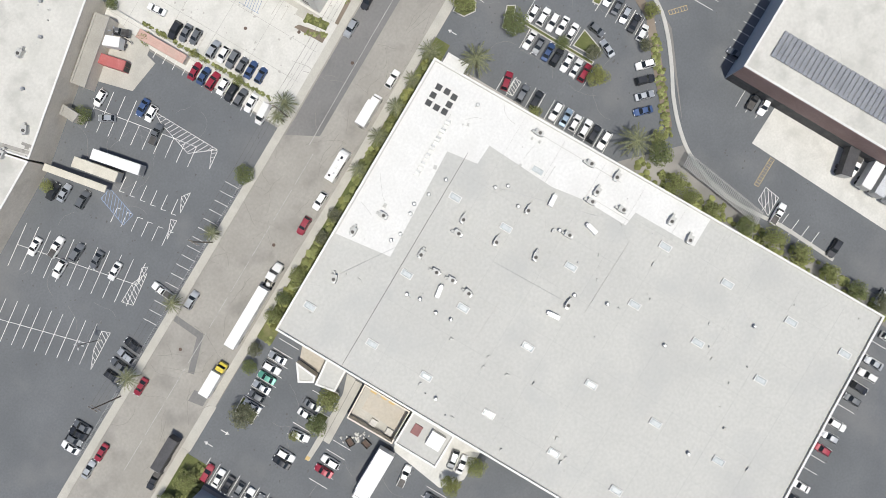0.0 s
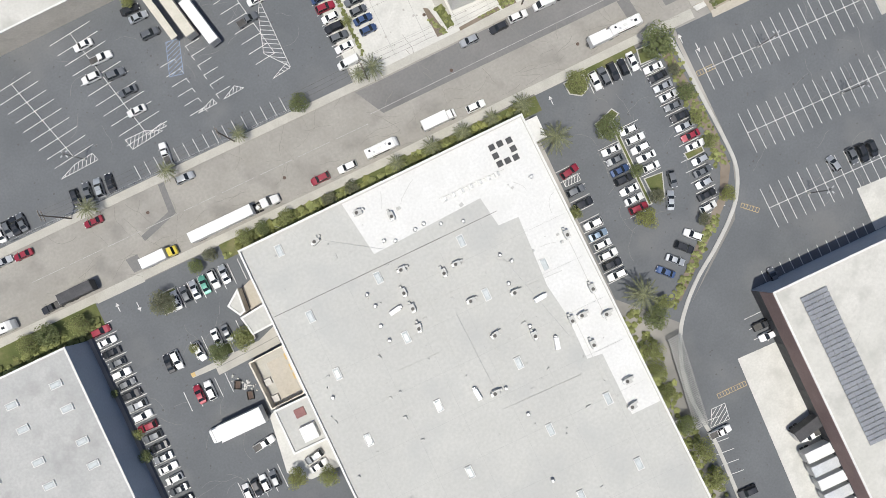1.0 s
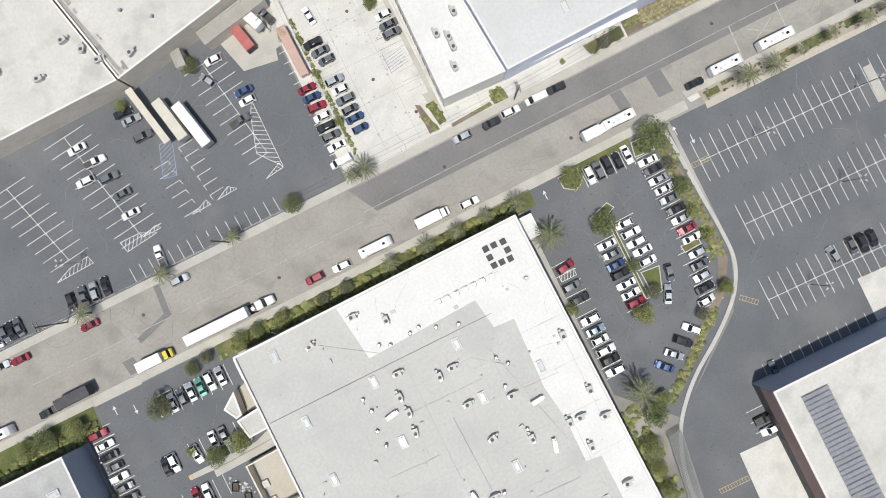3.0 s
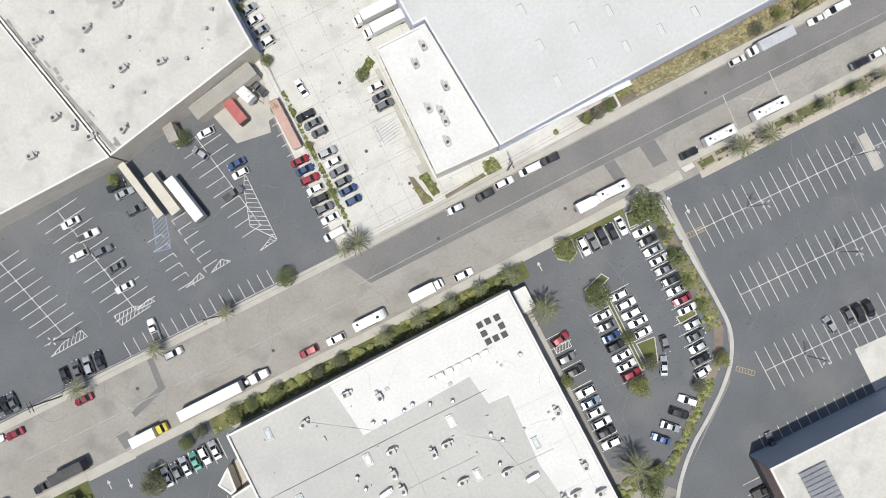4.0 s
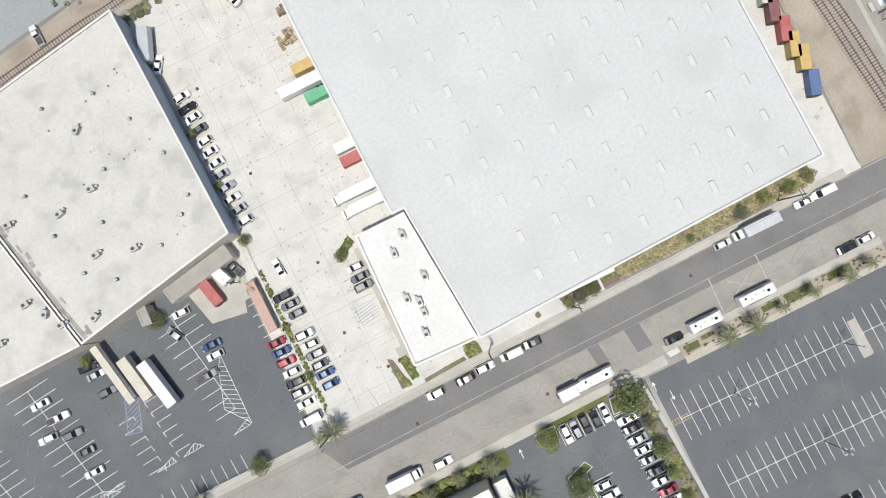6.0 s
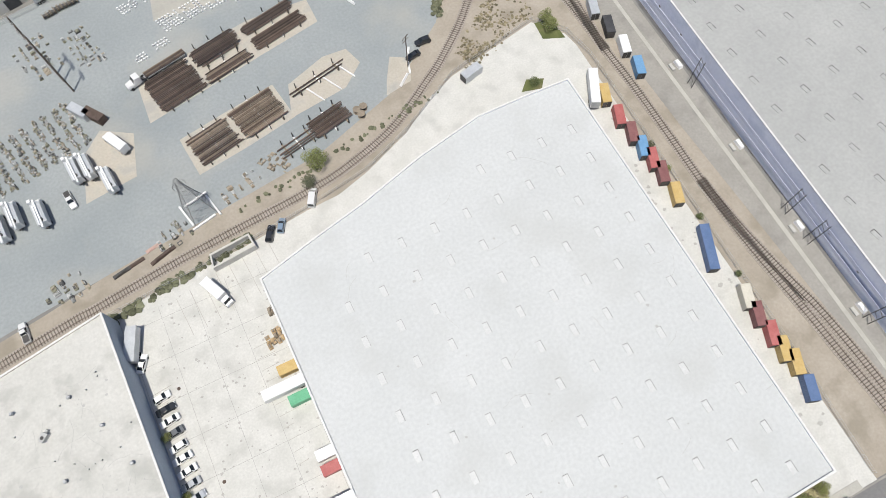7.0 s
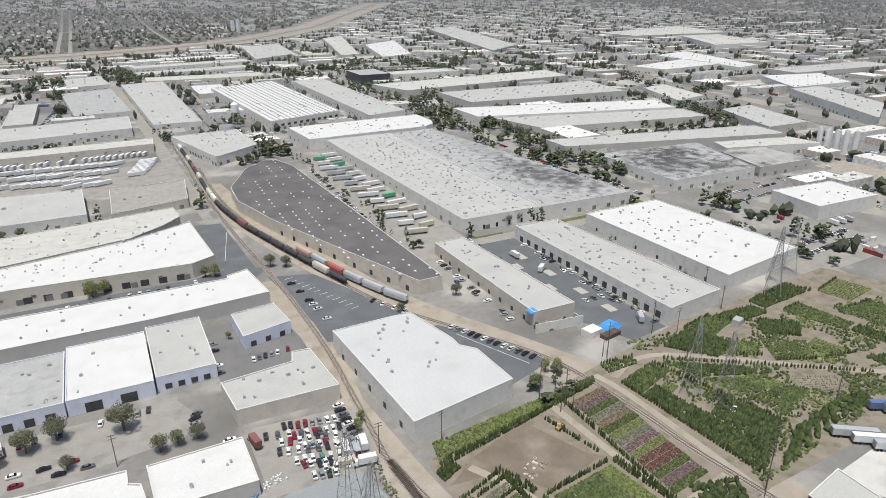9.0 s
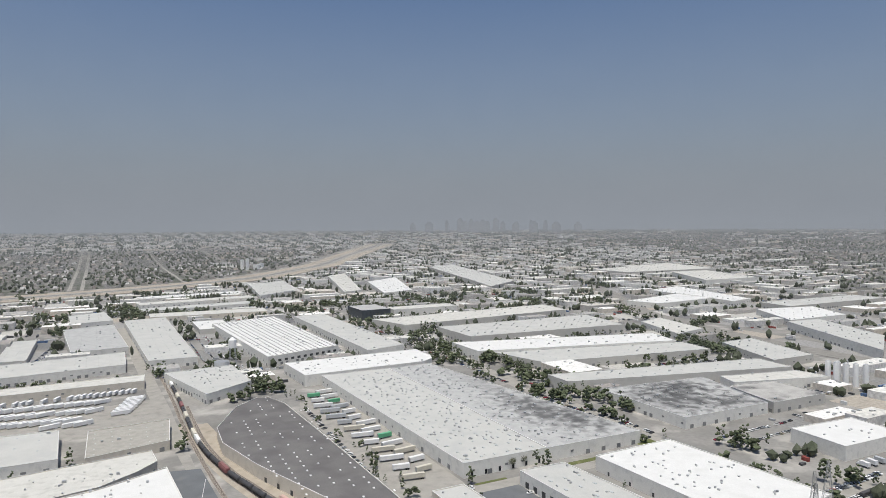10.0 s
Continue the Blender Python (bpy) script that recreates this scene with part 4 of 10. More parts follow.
# ---- plants ----
def make_tree(seed, leaf, trunk_h=2.2, r=1.0, tall=1.0, clumps=1150, leaf_size=0.155):
    """A broad tree of unit crown radius; scaled when placed."""
    g = random.Random(seed)
    root = tagged(new("tree"), "", "tree")
    t = Shape()
    hz = 0.75
    t.rod((0, 0, -0.1), (0.03, 0.02, hz), 0.10, 0.07, 7)
    lobes = []
    for i in range(7):
        a = 2 * math.pi * i / 7 + g.uniform(-.3, .3)
        d = g.uniform(0.35, 0.62)
        tip = (math.cos(a) * d, math.sin(a) * d, hz + g.uniform(0.25, 0.7) * tall)
        t.rod((0.03, 0.02, hz - g.uniform(0, .2)), tip, 0.05, 0.018, 5)
        lobes.append((tip, g.uniform(0.36, 0.55)))
    lobes.append(((0, 0, hz + 0.75 * tall), 0.55))
    part("trunk", t, BARK, root)
    c = Shape()
    for i in range(clumps):
        (lx, ly, lz), lr = g.choice(lobes)
        u = Vector((g.gauss(0, 1), g.gauss(0, 1), g.gauss(0, 1) * 0.9)).normalized() * lr * g.uniform(0.62, 1.08)
        p = Vector((lx, ly, lz)) + u
        n = (u.normalized() + Vector((g.uniform(-.7, .7), g.uniform(-.7, .7), g.uniform(-.2, .9)))).normalized()
        a = n.orthogonal().normalized()
        b = n.cross(a)
        s1, s2 = g.uniform(0.5, 1.1) * leaf_size, g.uniform(0.4, 0.9) * leaf_size
        w = g.uniform(0, 6.28)
        a2, b2 = a * math.cos(w) + b * math.sin(w), b * math.cos(w) - a * math.sin(w)
        bend = n * s2 * 0.25
        c.add([p - a2 * s1 * 0.5, p - b2 * s2 * 0.5 + bend, p + a2 * s1 * 0.5, p + b2 * s2 * 0.5 + bend, p + n * s2 * 0.45], [(0, 1, 4), (1, 2, 4), (2, 3, 4), (3, 0, 4)])
    part("crown", c, leaf, root)
    return root


TREES = [Kind(lambda i=i: make_tree(40 + i, LEAF[i % 4], tall=(1.0, 0.8, 1.1, 0.9, 1.6, 1.3)[i])) for i in range(6)]
TREE_WORD = ("broad olive-green street tree with a leafy crown", "dark green bushy tree with a rounded crown", "yellow-green young tree with a loose crown", "dull grey-green tree with an uneven crown", "tall olive-green tree with a narrow crown", "tall dark green tree with a dense crown")
tree_rng = random.Random(9)


def tree(x, y, r, which=None, z=0.08, stretch=1.0):
    i = tree_rng.choice((0, 1, 2, 3, 0, 1)) if which is None else which
    m = pose(x, y, z, 0, 0, tree_rng.uniform(0, 360)) @ Matrix.Diagonal((r * 1.05, r * 1.05, r * 0.98 * stretch, 1))
    return tagged(TREES[i].place(m), TREE_WORD[i], "tree")


PALM_LEAF = surface("palm_fronds", (0.120, 0.130, 0.070), (0.185, 0.195, 0.105), 1.2, 0.7, fine=0.3, bump=0.0, island=0.4, spec=0.3)


def make_palm(seed, n=26, trunk=5.0, droop=0.9):
    g = random.Random(seed)
    root = tagged(new("palm_tree"), "", "palm")
    t = Shape()
    for k in range(5):
        z0, z1 = trunk * k / 5, trunk * (k + 1) / 5
        t.rod((0.05 * k, 0, z0 - 0.1), (0.05 * (k + 1), 0, z1), 0.26 - 0.015 * k, 0.24 - 0.015 * k, 8)
    part("trunk", t, BARK, root)
    c = Shape()
    for i in range(n):
        a = 2 * math.pi * i / n + g.uniform(-.12, .12)
        lift = g.uniform(-0.2, 1.0)
        L = g.uniform(2.0, 2.9)
        prev = Vector((0.25, 0, trunk))
        d = Vector((math.cos(a), math.sin(a), 0))
        side = Vector((-d.y, d.x, 0))
        for s in range(11):
            k = (s + 1) / 11
            p = Vector((0.25, 0, trunk)) + d * (L * k) + Vector((0, 0, lift * L * 0.55 * k - droop * L * 0.55 * k * k))
            w = 0.36 * math.sin(math.pi * min(k * 0.85 + 0.12, 1)) + 0.05
            for q in (-1, 1):  # leaflets either side of the rib
                tip = p + side * q * w + d * 0.32 - Vector((0, 0, 0.10))
                c.add([prev + (p - prev) * 0.3, prev + (p - prev) * 0.8, tip], [(0, 1, 2)])
            c.add([prev - side * 0.05, p - side * 0.05, p + side * 0.05, prev + side * 0.05], [(0, 1, 2, 3)])
            prev = p
    part("fronds", c, PALM_LEAF, root)
    return root


PALMS = [Kind(lambda i=i: make_palm(70 + i, trunk=(4.5, 6.0)[i])) for i in range(2)]


def palm(x, y, r, z=0.1):
    i = tree_rng.choice((0, 1))
    k = r * 1.1 / 2.6
    m = pose(x, y, z, 0, 0, tree_rng.uniform(0, 360)) @ Matrix.Diagonal((k, k, max(k * 0.9, 0.8), 1))
    return tagged(PALMS[i].place(m), "palm tree with long arching grey-green fronds", "palm")


def bush_field(name, label, spots, leaf, category="plants", tall=1.0):
    """Many low plants as one mesh; each is an uneven six-sided tuft."""
    g = random.Random(len(spots))
    v, f = [], []
    for x, y, r, h in spots:
        o = len(v)
        n = 5
        a0 = g.uniform(0, 6.28)
        for i in range(n):
            a = a0 + 2 * math.pi * i / n
            k = r * g.uniform(0.75, 1.2)
            v.append((x + k * math.cos(a) * 0.7, y + k * math.sin(a) * 0.7, 0.05))
        for i in range(n):
            a = a0 + 2 * math.pi * (i + 0.5) / n
            k = r * g.uniform(0.7, 1.15)
            v.append((x + k * math.cos(a), y + k * math.sin(a), h * g.uniform(0.35, 0.6)))
        v.append((x + g.uniform(-.2, .2) * r, y + g.uniform(-.2, .2) * r, h))
        for i in range(n):
            j = (i + 1) % n
            f += [(o + i, o + j, o + n + i), (o + j, o + n + j, o + n + i), (o + n + i, o + n + j, o + 2 * n)]
    s = Shape()
    s.v, s.f, s.mi = v, f, [0] * len(f)
    return thing(name, label, category, shape=s, mats=leaf, kind="stuff")


# ---- roof equipment ----
UNIT_GREY = surface("weathered_unit_paint", (0.42, 0.425, 0.41), (0.52, 0.52, 0.50), 0.8, 0.6, 0.1, fine=0.2, stain=(0.22, 0.20, 0.17), stain_size=0.8)


def make_hvac():
    s = Shape().box(0, 0, 0.35, 1.7, 1.3, 1.0)
    root = tagged(new("rooftop_air_conditioner", s.mesh("unit_body", UNIT_GREY)), "grey boxy rooftop air conditioner with a fan grille", "air conditioner", "air conditioners on the roofs")
    part("curb", Shape().box(0, 0, 0, 1.8, 1.3, 0.36), COPING, root)
    part("fan", Shape().rod((-0.3, 0, 1.35), (-0.3, 0, 1.42), 0.4, n=14), STEEL_DK, root, "dark round fan grille")
    part("duct", Shape().box(1.15, 0.2, 0.1, 0.9, 0.6, 0.75, top=0.85), UNIT_GREY, root)
    part("hood", Shape().box(-1.0, 0, 0.55, 0.45, 1.1, 0.6, top=0.7), STEEL, root)
    return root


def make_vent():
    s = Shape().rod((0, 0, 0), (0, 0, 0.7), 0.26, n=10)
    root = tagged(new("roof_vent", s.mesh("vent_pipe", STEEL)), "short metal roof vent with a round cap", "vent", "vents on the roofs")
    part("cap", Shape().rod((0, 0, 0.7), (0, 0, 0.95), 0.48, 0.3, n=12), STEEL, root)
    return root


def make_white_unit():
    root = tagged(new("rooftop_duct_unit", Shape().box(0, 0, 0.3, 2.9, 1.1, 1.0, top=0.92).mesh("unit_body", WHITE)), "long white-painted rooftop duct unit", "air conditioner")
    part("curb", Shape().box(0, 0, 0, 2.6, 0.9, 0.3), COPING, root)
    part("hood", Shape().box(1.55, 0, 0.45, 0.5, 0.9, 0.6, top=0.7), STEEL, root)
    return root


HVAC, VENT, WHITE_UNIT = Kind(make_hvac), Kind(make_vent), Kind(make_white_unit)
SKY_MESH = Shape().box(0, 0, 0, 1.35, 2.6, 0.30).box(0, 0, 0.30, 1.2, 2.45, 0.16, top=0.7).mesh("skylight", DOME)
SKY_BIG = Shape().box(0, 0, 0, 2.0, 3.6, 0.35).box(0, 0, 0.35, 1.8, 3.4, 0.2, top=0.7).mesh("skylight_large", DOME)
FRAME_MESH = Shape().box(0.72, 0, 0, 0.14, 2.8, 0.42).box(-0.72, 0, 0, 0.14, 2.8, 0.42).box(0, 1.35, 0, 1.4, 0.14, 0.42).box(0, -1.35, 0, 1.4, 0.14, 0.42).mesh("skylight_curb", COPING)

# dark strips along the +x and +y edges are painted-in edge shadow
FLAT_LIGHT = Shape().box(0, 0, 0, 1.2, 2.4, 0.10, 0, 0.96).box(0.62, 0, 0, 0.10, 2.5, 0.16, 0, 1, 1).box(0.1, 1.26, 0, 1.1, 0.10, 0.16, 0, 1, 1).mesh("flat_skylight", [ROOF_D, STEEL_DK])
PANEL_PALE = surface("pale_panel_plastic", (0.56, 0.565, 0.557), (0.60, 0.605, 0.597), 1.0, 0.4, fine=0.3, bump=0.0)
# grey edge colour draws the thin shadow beside each panel
ROOF_PANEL = Shape().box(0, 0, 0, 1.3, 2.6, 0.12, 0, 0.96).box(0.68, 0, 0, 0.09, 2.6, 0.18, 0, 1, 1).box(0.1, 1.34, 0, 1.2, 0.09, 0.18, 0, 1, 1).mesh("roof_panel", [PANEL_PALE, surface("panel_edge_shade", (0.27, 0.27, 0.265), (0.33, 0.33, 0.32), 1.0, 0.8, fine=0.2)])


def roof_of(b):
    return [o for o in b.children if o.name.startswith("roof")][0]


def skylight(b, x, y, z, mesh=None, turn=0.0):
    if mesh in (FLAT_LIGHT, ROOF_PANEL):
        part("skylight", mesh, None, roof_of(b)).matrix_basis = pose(x, y, z, 0, 0, turn)
        return
    o = part("skylight", mesh or SKY_MESH, None, roof_of(b))
    o.matrix_basis = pose(x, y, z, 0, 0, turn)
    c = part("skylight_curb", FRAME_MESH, None, roof_of(b))
    c.matrix_basis = pose(x, y, z, 0, 0, turn)
    if mesh is SKY_BIG:
        c.scale = (1.45, 1.36, 1.0)


# warehouse with the patched white roof
ZA = 9.0
for x, ys in ((-61.5, (-4.2, -20.6, -34.8, -51.2, -68.2, -84.5)), (-44.0, (-19.2, -34.0, -51, -67.5, -84.3, -100.7)), (-23.6, (-19.7, -33, -50, -66.6, -83.1, -99.4)), (-8.9, (-32.5, -65.8, -82, -98.6, -112.5))):
    for y in ys:
        skylight(WH_A, x, y, ZA + (0.04 if x > -12 and y > -72 or x > -24 and y > -22 else 0))
for x, y, a in ((-41.8, -4.0, 0), (-35.4, -7.8, 90), (-53.1, -5.7, 20), (-38.3, -19.8, 0), (-40.2, -24.5, 90), (-39.9, -28.5, 90), (-40.5, -33.1, 80), (-27.2, -32.8, 0), (-25.6, -42, 10), (-30.2, -24.3, 90), (-26.7, -23.9, 0), (-17.5, -35.3, 0), (-17.8, -45.7, 90),
                (-1.6, -28.3, 90), (-1.6, -41.7, 90), (-6.1, -46.3, 0), (-8.8, -46.2, 90), (-1.0, -48.4, 0), (-6.8, -53.1, 90), (-3.2, -63.9, 0), (-4.7, -69.5, 10), (-31.1, -53.8, 0)):
    HVAC.place(pose(x, y, ZA + 0.03, 0, 0, a))
for i in range(7):
    cb = tagged(new("roof_curb_box", Shape().box(0, 0, 0, 1.25, 1.25, 0.55, 0, 0.94).mesh("curb_box", COPING)), "low white square curb box on the white roof", "roof curb", "curb boxes in a row")
    cb.matrix_basis = pose(-23.1 + 2.2 * i, -9.55, ZA + 0.03, 0, 0, 3)
    part("hood", Shape().box(0.3, 0, 0.55, 0.5, 1.0, 0.25, 0, 0.8), STEEL, cb)
for x, y, a in ((-43.7, -27.5, 10), (-14.0, -49.6, 75), (-13.1, -38.8, 5), (-35.0, -52.3, 95)):
    WHITE_UNIT.place(pose(x, y, ZA + 0.02, 0, 0, a))
for x, y in ((-47.9, -21.6), (-47.3, -24.7), (-48.1, -29.3), (-47.7, -33), (-31.9, -13), (-29.6, -12.6), (-39.3, -12.3), (-37, -13.4), (-3.2, -13.4), (-17.9, -43.6), (-64.7, -39.2), (-21.3, -15.9), (-17.1, -26.3), (-15.3, -28.6), (-26.1, -14.3), (-26.6, -61.3), (-28.7, -53.9), (-18.1, -32.9), (-46, -94), (-14, -92), (-28, -77)):
    VENT.place(pose(x, y, ZA + 0.02))
for i, (x, y) in enumerate(((-8.4, -3.6), (-6.4, -3.6), (-4.2, -3.8), (-8.4, -5.7), (-4.1, -5.9), (-8.3, -7.7), (-6.4, -7.8), (-4.4, -7.9))):
    o = tagged(new("roof_hatch", Shape().box(0, 0, 0, 1.35, 1.35, 0.32).box(0, 0, 0.32, 1.2, 1.2, 0.05).mesh("roof_hatch", DOORWAY)), "dark square roof hatch on the white roof", "hatch", "square hatches on the roof")
    o.matrix_basis = pose(x, y, ZA + 0.03, 0, 0, 2)
seams = Shape()
for p, q in (((-31.6, -34.0), (-31.0, -52.4)), ((-17.6, -24.0), (-10.6, -50.0)), ((-52, -6), (-40, -14))):
    seams.rod((*p, ZA + 0.09), (*q, ZA + 0.09), 0.045, n=5)
thing("roof_pipe_run", "thin grey pipe run across the pale roof", "pipe", shape=seams, mats=STEEL)
thing("roof_pipe_run", "long dark pipe run along a seam of the pale roof", "pipe", shape=Shape().rod((-69.0, -17.2, ZA + 0.09), (-13.5, -17.0, ZA + 0.09), 0.05, n=5), mats=STEEL_DK)

# cream roofs and the office
pole_chance = random.Random(31)
for x, y, a in ((-69.4, 99.3, 0), (-58, 96.5, 20), (-49.3, 98.4, 0), (-46.7, 112, 45), (-54.5, 84.5, 10), (-46.1, 82, 0), (-73.3, 81.5, 10), (-70.2, 77.8, 60), (-67.9, 73.8, 0), (-60.5, 72.1, 30), (-82, 76, 0), (-90, 82, 90), (-95, 92, 20)):
    HVAC.place(pose(x, y, 8.1, 0, 0, a))
for x, y in ((-63.7, 103.6), (-45, 101.2), (-50.4, 90.5), (-31.4, 98.6), (-30.6, 87.6), (-33.7, 84.2), (-61.4, 92.5), (-40.7, 80), (-52.9, 77.5), (-58.8, 82), (-40, 118), (-35, 109), (-52, 120)):
    VENT.place(pose(x, y, 8.1))
for x, y in ((8.5, 58.3), (5.1, 55.4), (8.9, 47.9), (3.2, 45.1), (5.4, 43.3), (5.3, 40.8), (3.6, 36.5)):
    HVAC.place(pose(x, y, 8.1, 0, 0, 90))
ROOF_DIRT = surface("roof_valley_dirt", (0.26, 0.25, 0.23), (0.40, 0.39, 0.365), 1.6, 0.9, fine=0.4, stain=(0.17, 0.16, 0.15), stain_size=2.0, stain_amount=0.7)
vl = Shape().strip(curve_pts([(-73.9, 107), (-72.2, 98.1), (-68.8, 84.7), (-64.6, 68.6)], 10), 0.9, 7.9, 8.14)
for i in range(26):
    k = pole_chance.random()
    vl.box(-73.6 + 9 * k + pole_chance.uniform(-1.6, 1.6), 106 - 37 * k, 7.9, pole_chance.uniform(0.5, 2.4), pole_chance.uniform(0.3, 0.8), 0.235 + 0.001 * i, 103 + pole_chance.uniform(-8, 8))
thing("roof_valley", "dirty grey valley strip across the cream roof", "roof valley", shape=vl, mats=ROOF_DIRT)

# skylights in even rows on the two largest roofs
for i in range(9):
    for j in range(11):
        x, y = 23.0 + 8.55 * i + 0.15 * (j % 2), 37.2 + 9.0 * j
        if y < 37.2 + 9.0 * (9 + i * 0.25) and not (i == 0 and j < 3):
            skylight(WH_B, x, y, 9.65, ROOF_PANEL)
for i in range(5):
    for j in range(13):
        x, y = 140.5 + 10.2 * i, 42 + 9.6 * j + 1.6 * i
        if x < 184 and y < 166 + (x - 134) * 0.15:
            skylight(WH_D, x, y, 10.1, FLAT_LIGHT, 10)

# solar array
for r, (x0, nx, ny) in enumerate(((39.4, 4, 32), (63, 10, 16))):
    arr = thing("solar_array", "grey glass solar panels in tilted rows on the roof", "solar panels")
    pan = Shape().box(0, 0, 0, 1.55, 1.02, 0.05).mesh("solar_panel", SOLAR)
    for i in range(nx):
        for j in range(ny):
            o = part("solar_panel", pan, None, arr)
            o.matrix_basis = pose(x0 + i * 1.62 + 0.8, -64.4 - j * 1.14 + (0.16 if r == 0 else 0), 10.25 + 0.05 * (j % 2), 4, 0, 0)
    legs = Shape()
    for i in range(nx):
        for j in range(0, ny, 3):
            legs.box(x0 + i * 1.62 + 0.8, -64.4 - j * 1.14, 9.9, 0.1, 0.1, 0.36)
    part("rail", legs, STEEL, arr)

# street-side building details
aw = thing("awning", "pale blue metal awning along the warehouse front", "awning")
part("canopy_sheet", Shape().prism([(14.6, 30.6), (48.0, 29.9), (48.0, 31.0), (14.6, 31.7)], 3.8, 4.0), WALL_BLUE, aw)
part("fascia", Shape().prism([(14.6, 30.5), (48.0, 29.8), (48.0, 29.9), (14.6, 30.6)], 3.5, 4.05), WALL_BLUE, aw)
for i in range(7):
    part("post", Shape().rod((15.5 + 5.2 * i, 30.7 - 0.11 * i, 0.1), (15.5 + 5.2 * i, 30.7 - 0.11 * i, 3.8), 0.08, n=6), STEEL, aw)
slate_sky = [(x, y) for x in (-119.4, -130.3, -141.2) for y in (-10, -15.9, -24, -29.8, -40, -48)]
SLATE = [o for o in scene.objects if o.name.startswith("warehouse") and o.parent is None and "slate" in o.get("label", "")][0]
for x, y in slate_sky:
    skylight(SLATE, x, y, 9.4, None, 90)

# ---- painted lines in the car parks ----
PAINT_FADED = surface("faded_road_paint", (0.34, 0.335, 0.32), (0.46, 0.455, 0.44), 1.2, 0.85, fine=0.2, stain=(0.24, 0.235, 0.225), stain_size=1.0, stain_amount=0.9)


def lines(name, label, segs, mat=PAINT_W, w=0.14, z=0.075):
    s = Shape()
    for x0, y0, x1, y1 in segs:
        L, a = math.hypot(x1 - x0, y1 - y0), math.degrees(math.atan2(y1 - y0, x1 - x0))
        s.box((x0 + x1) / 2, (y0 + y1) / 2, z - 0.02, L, w, 0.02, a)
    return thing(name, label, "road marking", shape=s, mats=mat, kind="structure")


segs = []
for x0, x1, ya, yb, n, half in ((-104.4, -98.3, 60.0, 38.0, 9, 5.3), (-86.6, -80.2, 65.0, 35.5, 11, 5.6), (-49.0, -44.4, 66.0, 40.0, 10, 5.2)):
    segs.append((x0, ya, x1, yb))
    for i in range(n):
        k = i / (n - 1)
        cx, cy = x0 + (x1 - x0) * k, ya + (yb - ya) * k
        right = half if x0 > -60 and cy > 55 or x0 < -60 else 0.0
        segs.append((cx - half, cy - 0.6, cx + right, cy + 0.75 * right / half))
for i in range(6):
    y = 50.5 - 2.7 * i
    segs += [(-63.0 + 0.35 * i, y, -59.2 + 0.35 * i, y + 0.4), (-63.0 + 0.35 * i, y, -62.7 + 0.35 * i, y - 1.2), (-70.5 + 0.3 * i, y - 2, -66.7 + 0.3 * i, y - 1.6), (-66.7 + 0.3 * i, y - 1.6, -66.4 + 0.3 * i, y - 2.8)]
for i in range(16):
    x = -86 + 2.55 * i
    segs.append((x, 26.2, x - 0.2, 29.8))
for ya, yb, n in ((60, 30, 12),):
    for i in range(n):
        y = ya + (yb - ya) * i / (n - 1)
        segs.append((-31.5, y, -26.6, y + 0.2))
lines("stall_lines_west", "white painted stall lines", segs)


def hatched(name, poly, step, w=0.13, ang=0.0, mat=PAINT_W):
    """An outlined triangle or box filled with slanting bars."""
    s = []
    n = len(poly)
    for i in range(n):
        s.append((*poly[i], *poly[(i + 1) % n]))
    d = Vector((math.cos(ang), math.sin(ang)))
    q = Vector((-d.y, d.x))
    vals = [Vector(p).dot(q) for p in poly]
    t = min(vals) + step
    while t < max(vals):
        cross = []
        for i in range(n):
            a, b = Vector(poly[i]), Vector(poly[(i + 1) % n])
            va, vb = a.dot(q) - t, b.dot(q) - t
            if va * vb < 0:
                cross.append(a + (b - a) * (va / (va - vb)))
        if len(cross) == 2:
            s.append((*cross[0], *cross[1]))
        t += step
    return lines(name, "white hatched no-parking marking", s, mat, w, 0.08)


hatched("hatching_1", [(-42.3, 53.0), (-42.4, 35.4), (-46.8, 41.0), (-44.0, 50)], 1.05, ang=-0.5)
hatched("hatching_2", [(-42.6, 35.2), (-47.3, 34.6), (-43.0, 36.6)], 0.9, ang=-0.9)
hatched("hatching_3", [(-85.5, 36.4), (-84.8, 33.6), (-76.5, 34.6), (-80.2, 36.4)], 0.9, ang=1.0)
hatched("hatching_4", [(-80.0, 35.2), (-75.1, 35.2), (-76, 36.4)], 0.8, ang=1.0)
hatched("hatching_5", [(-103.3, 34.4), (-93.3, 34.9), (-94.0, 36.9), (-99, 36.2)], 0.9, ang=1.0)
hatched("hatching_6", [(-67.0, 34.7), (-62.0, 35.0), (-62.5, 36.4)], 0.8, ang=1.0)
hatched("hatching_7", [(-60.0, 35.2), (-54.6, 35.6), (-56.5, 37.0)], 0.8, ang=1.0)
hatched("hatching_8", [(-69.5, 45.5), (-66.2, 44.8), (-63.6, 52.8), (-66.8, 53.4)], 0.8, 0.16, 0.35, PAINT_B)
hatched("hatching_9", [(8.7, -17.0), (4.8, -17.0), (4.8, -18.7), (8.7, -18.7)], 0.7, 0.14, 1.1)
hatched("hatching_10", [(13.5, -81.5), (17.0, -81.5), (16.4, -85.4), (11.5, -85.4)], 0.8, 0.13, 0.6)

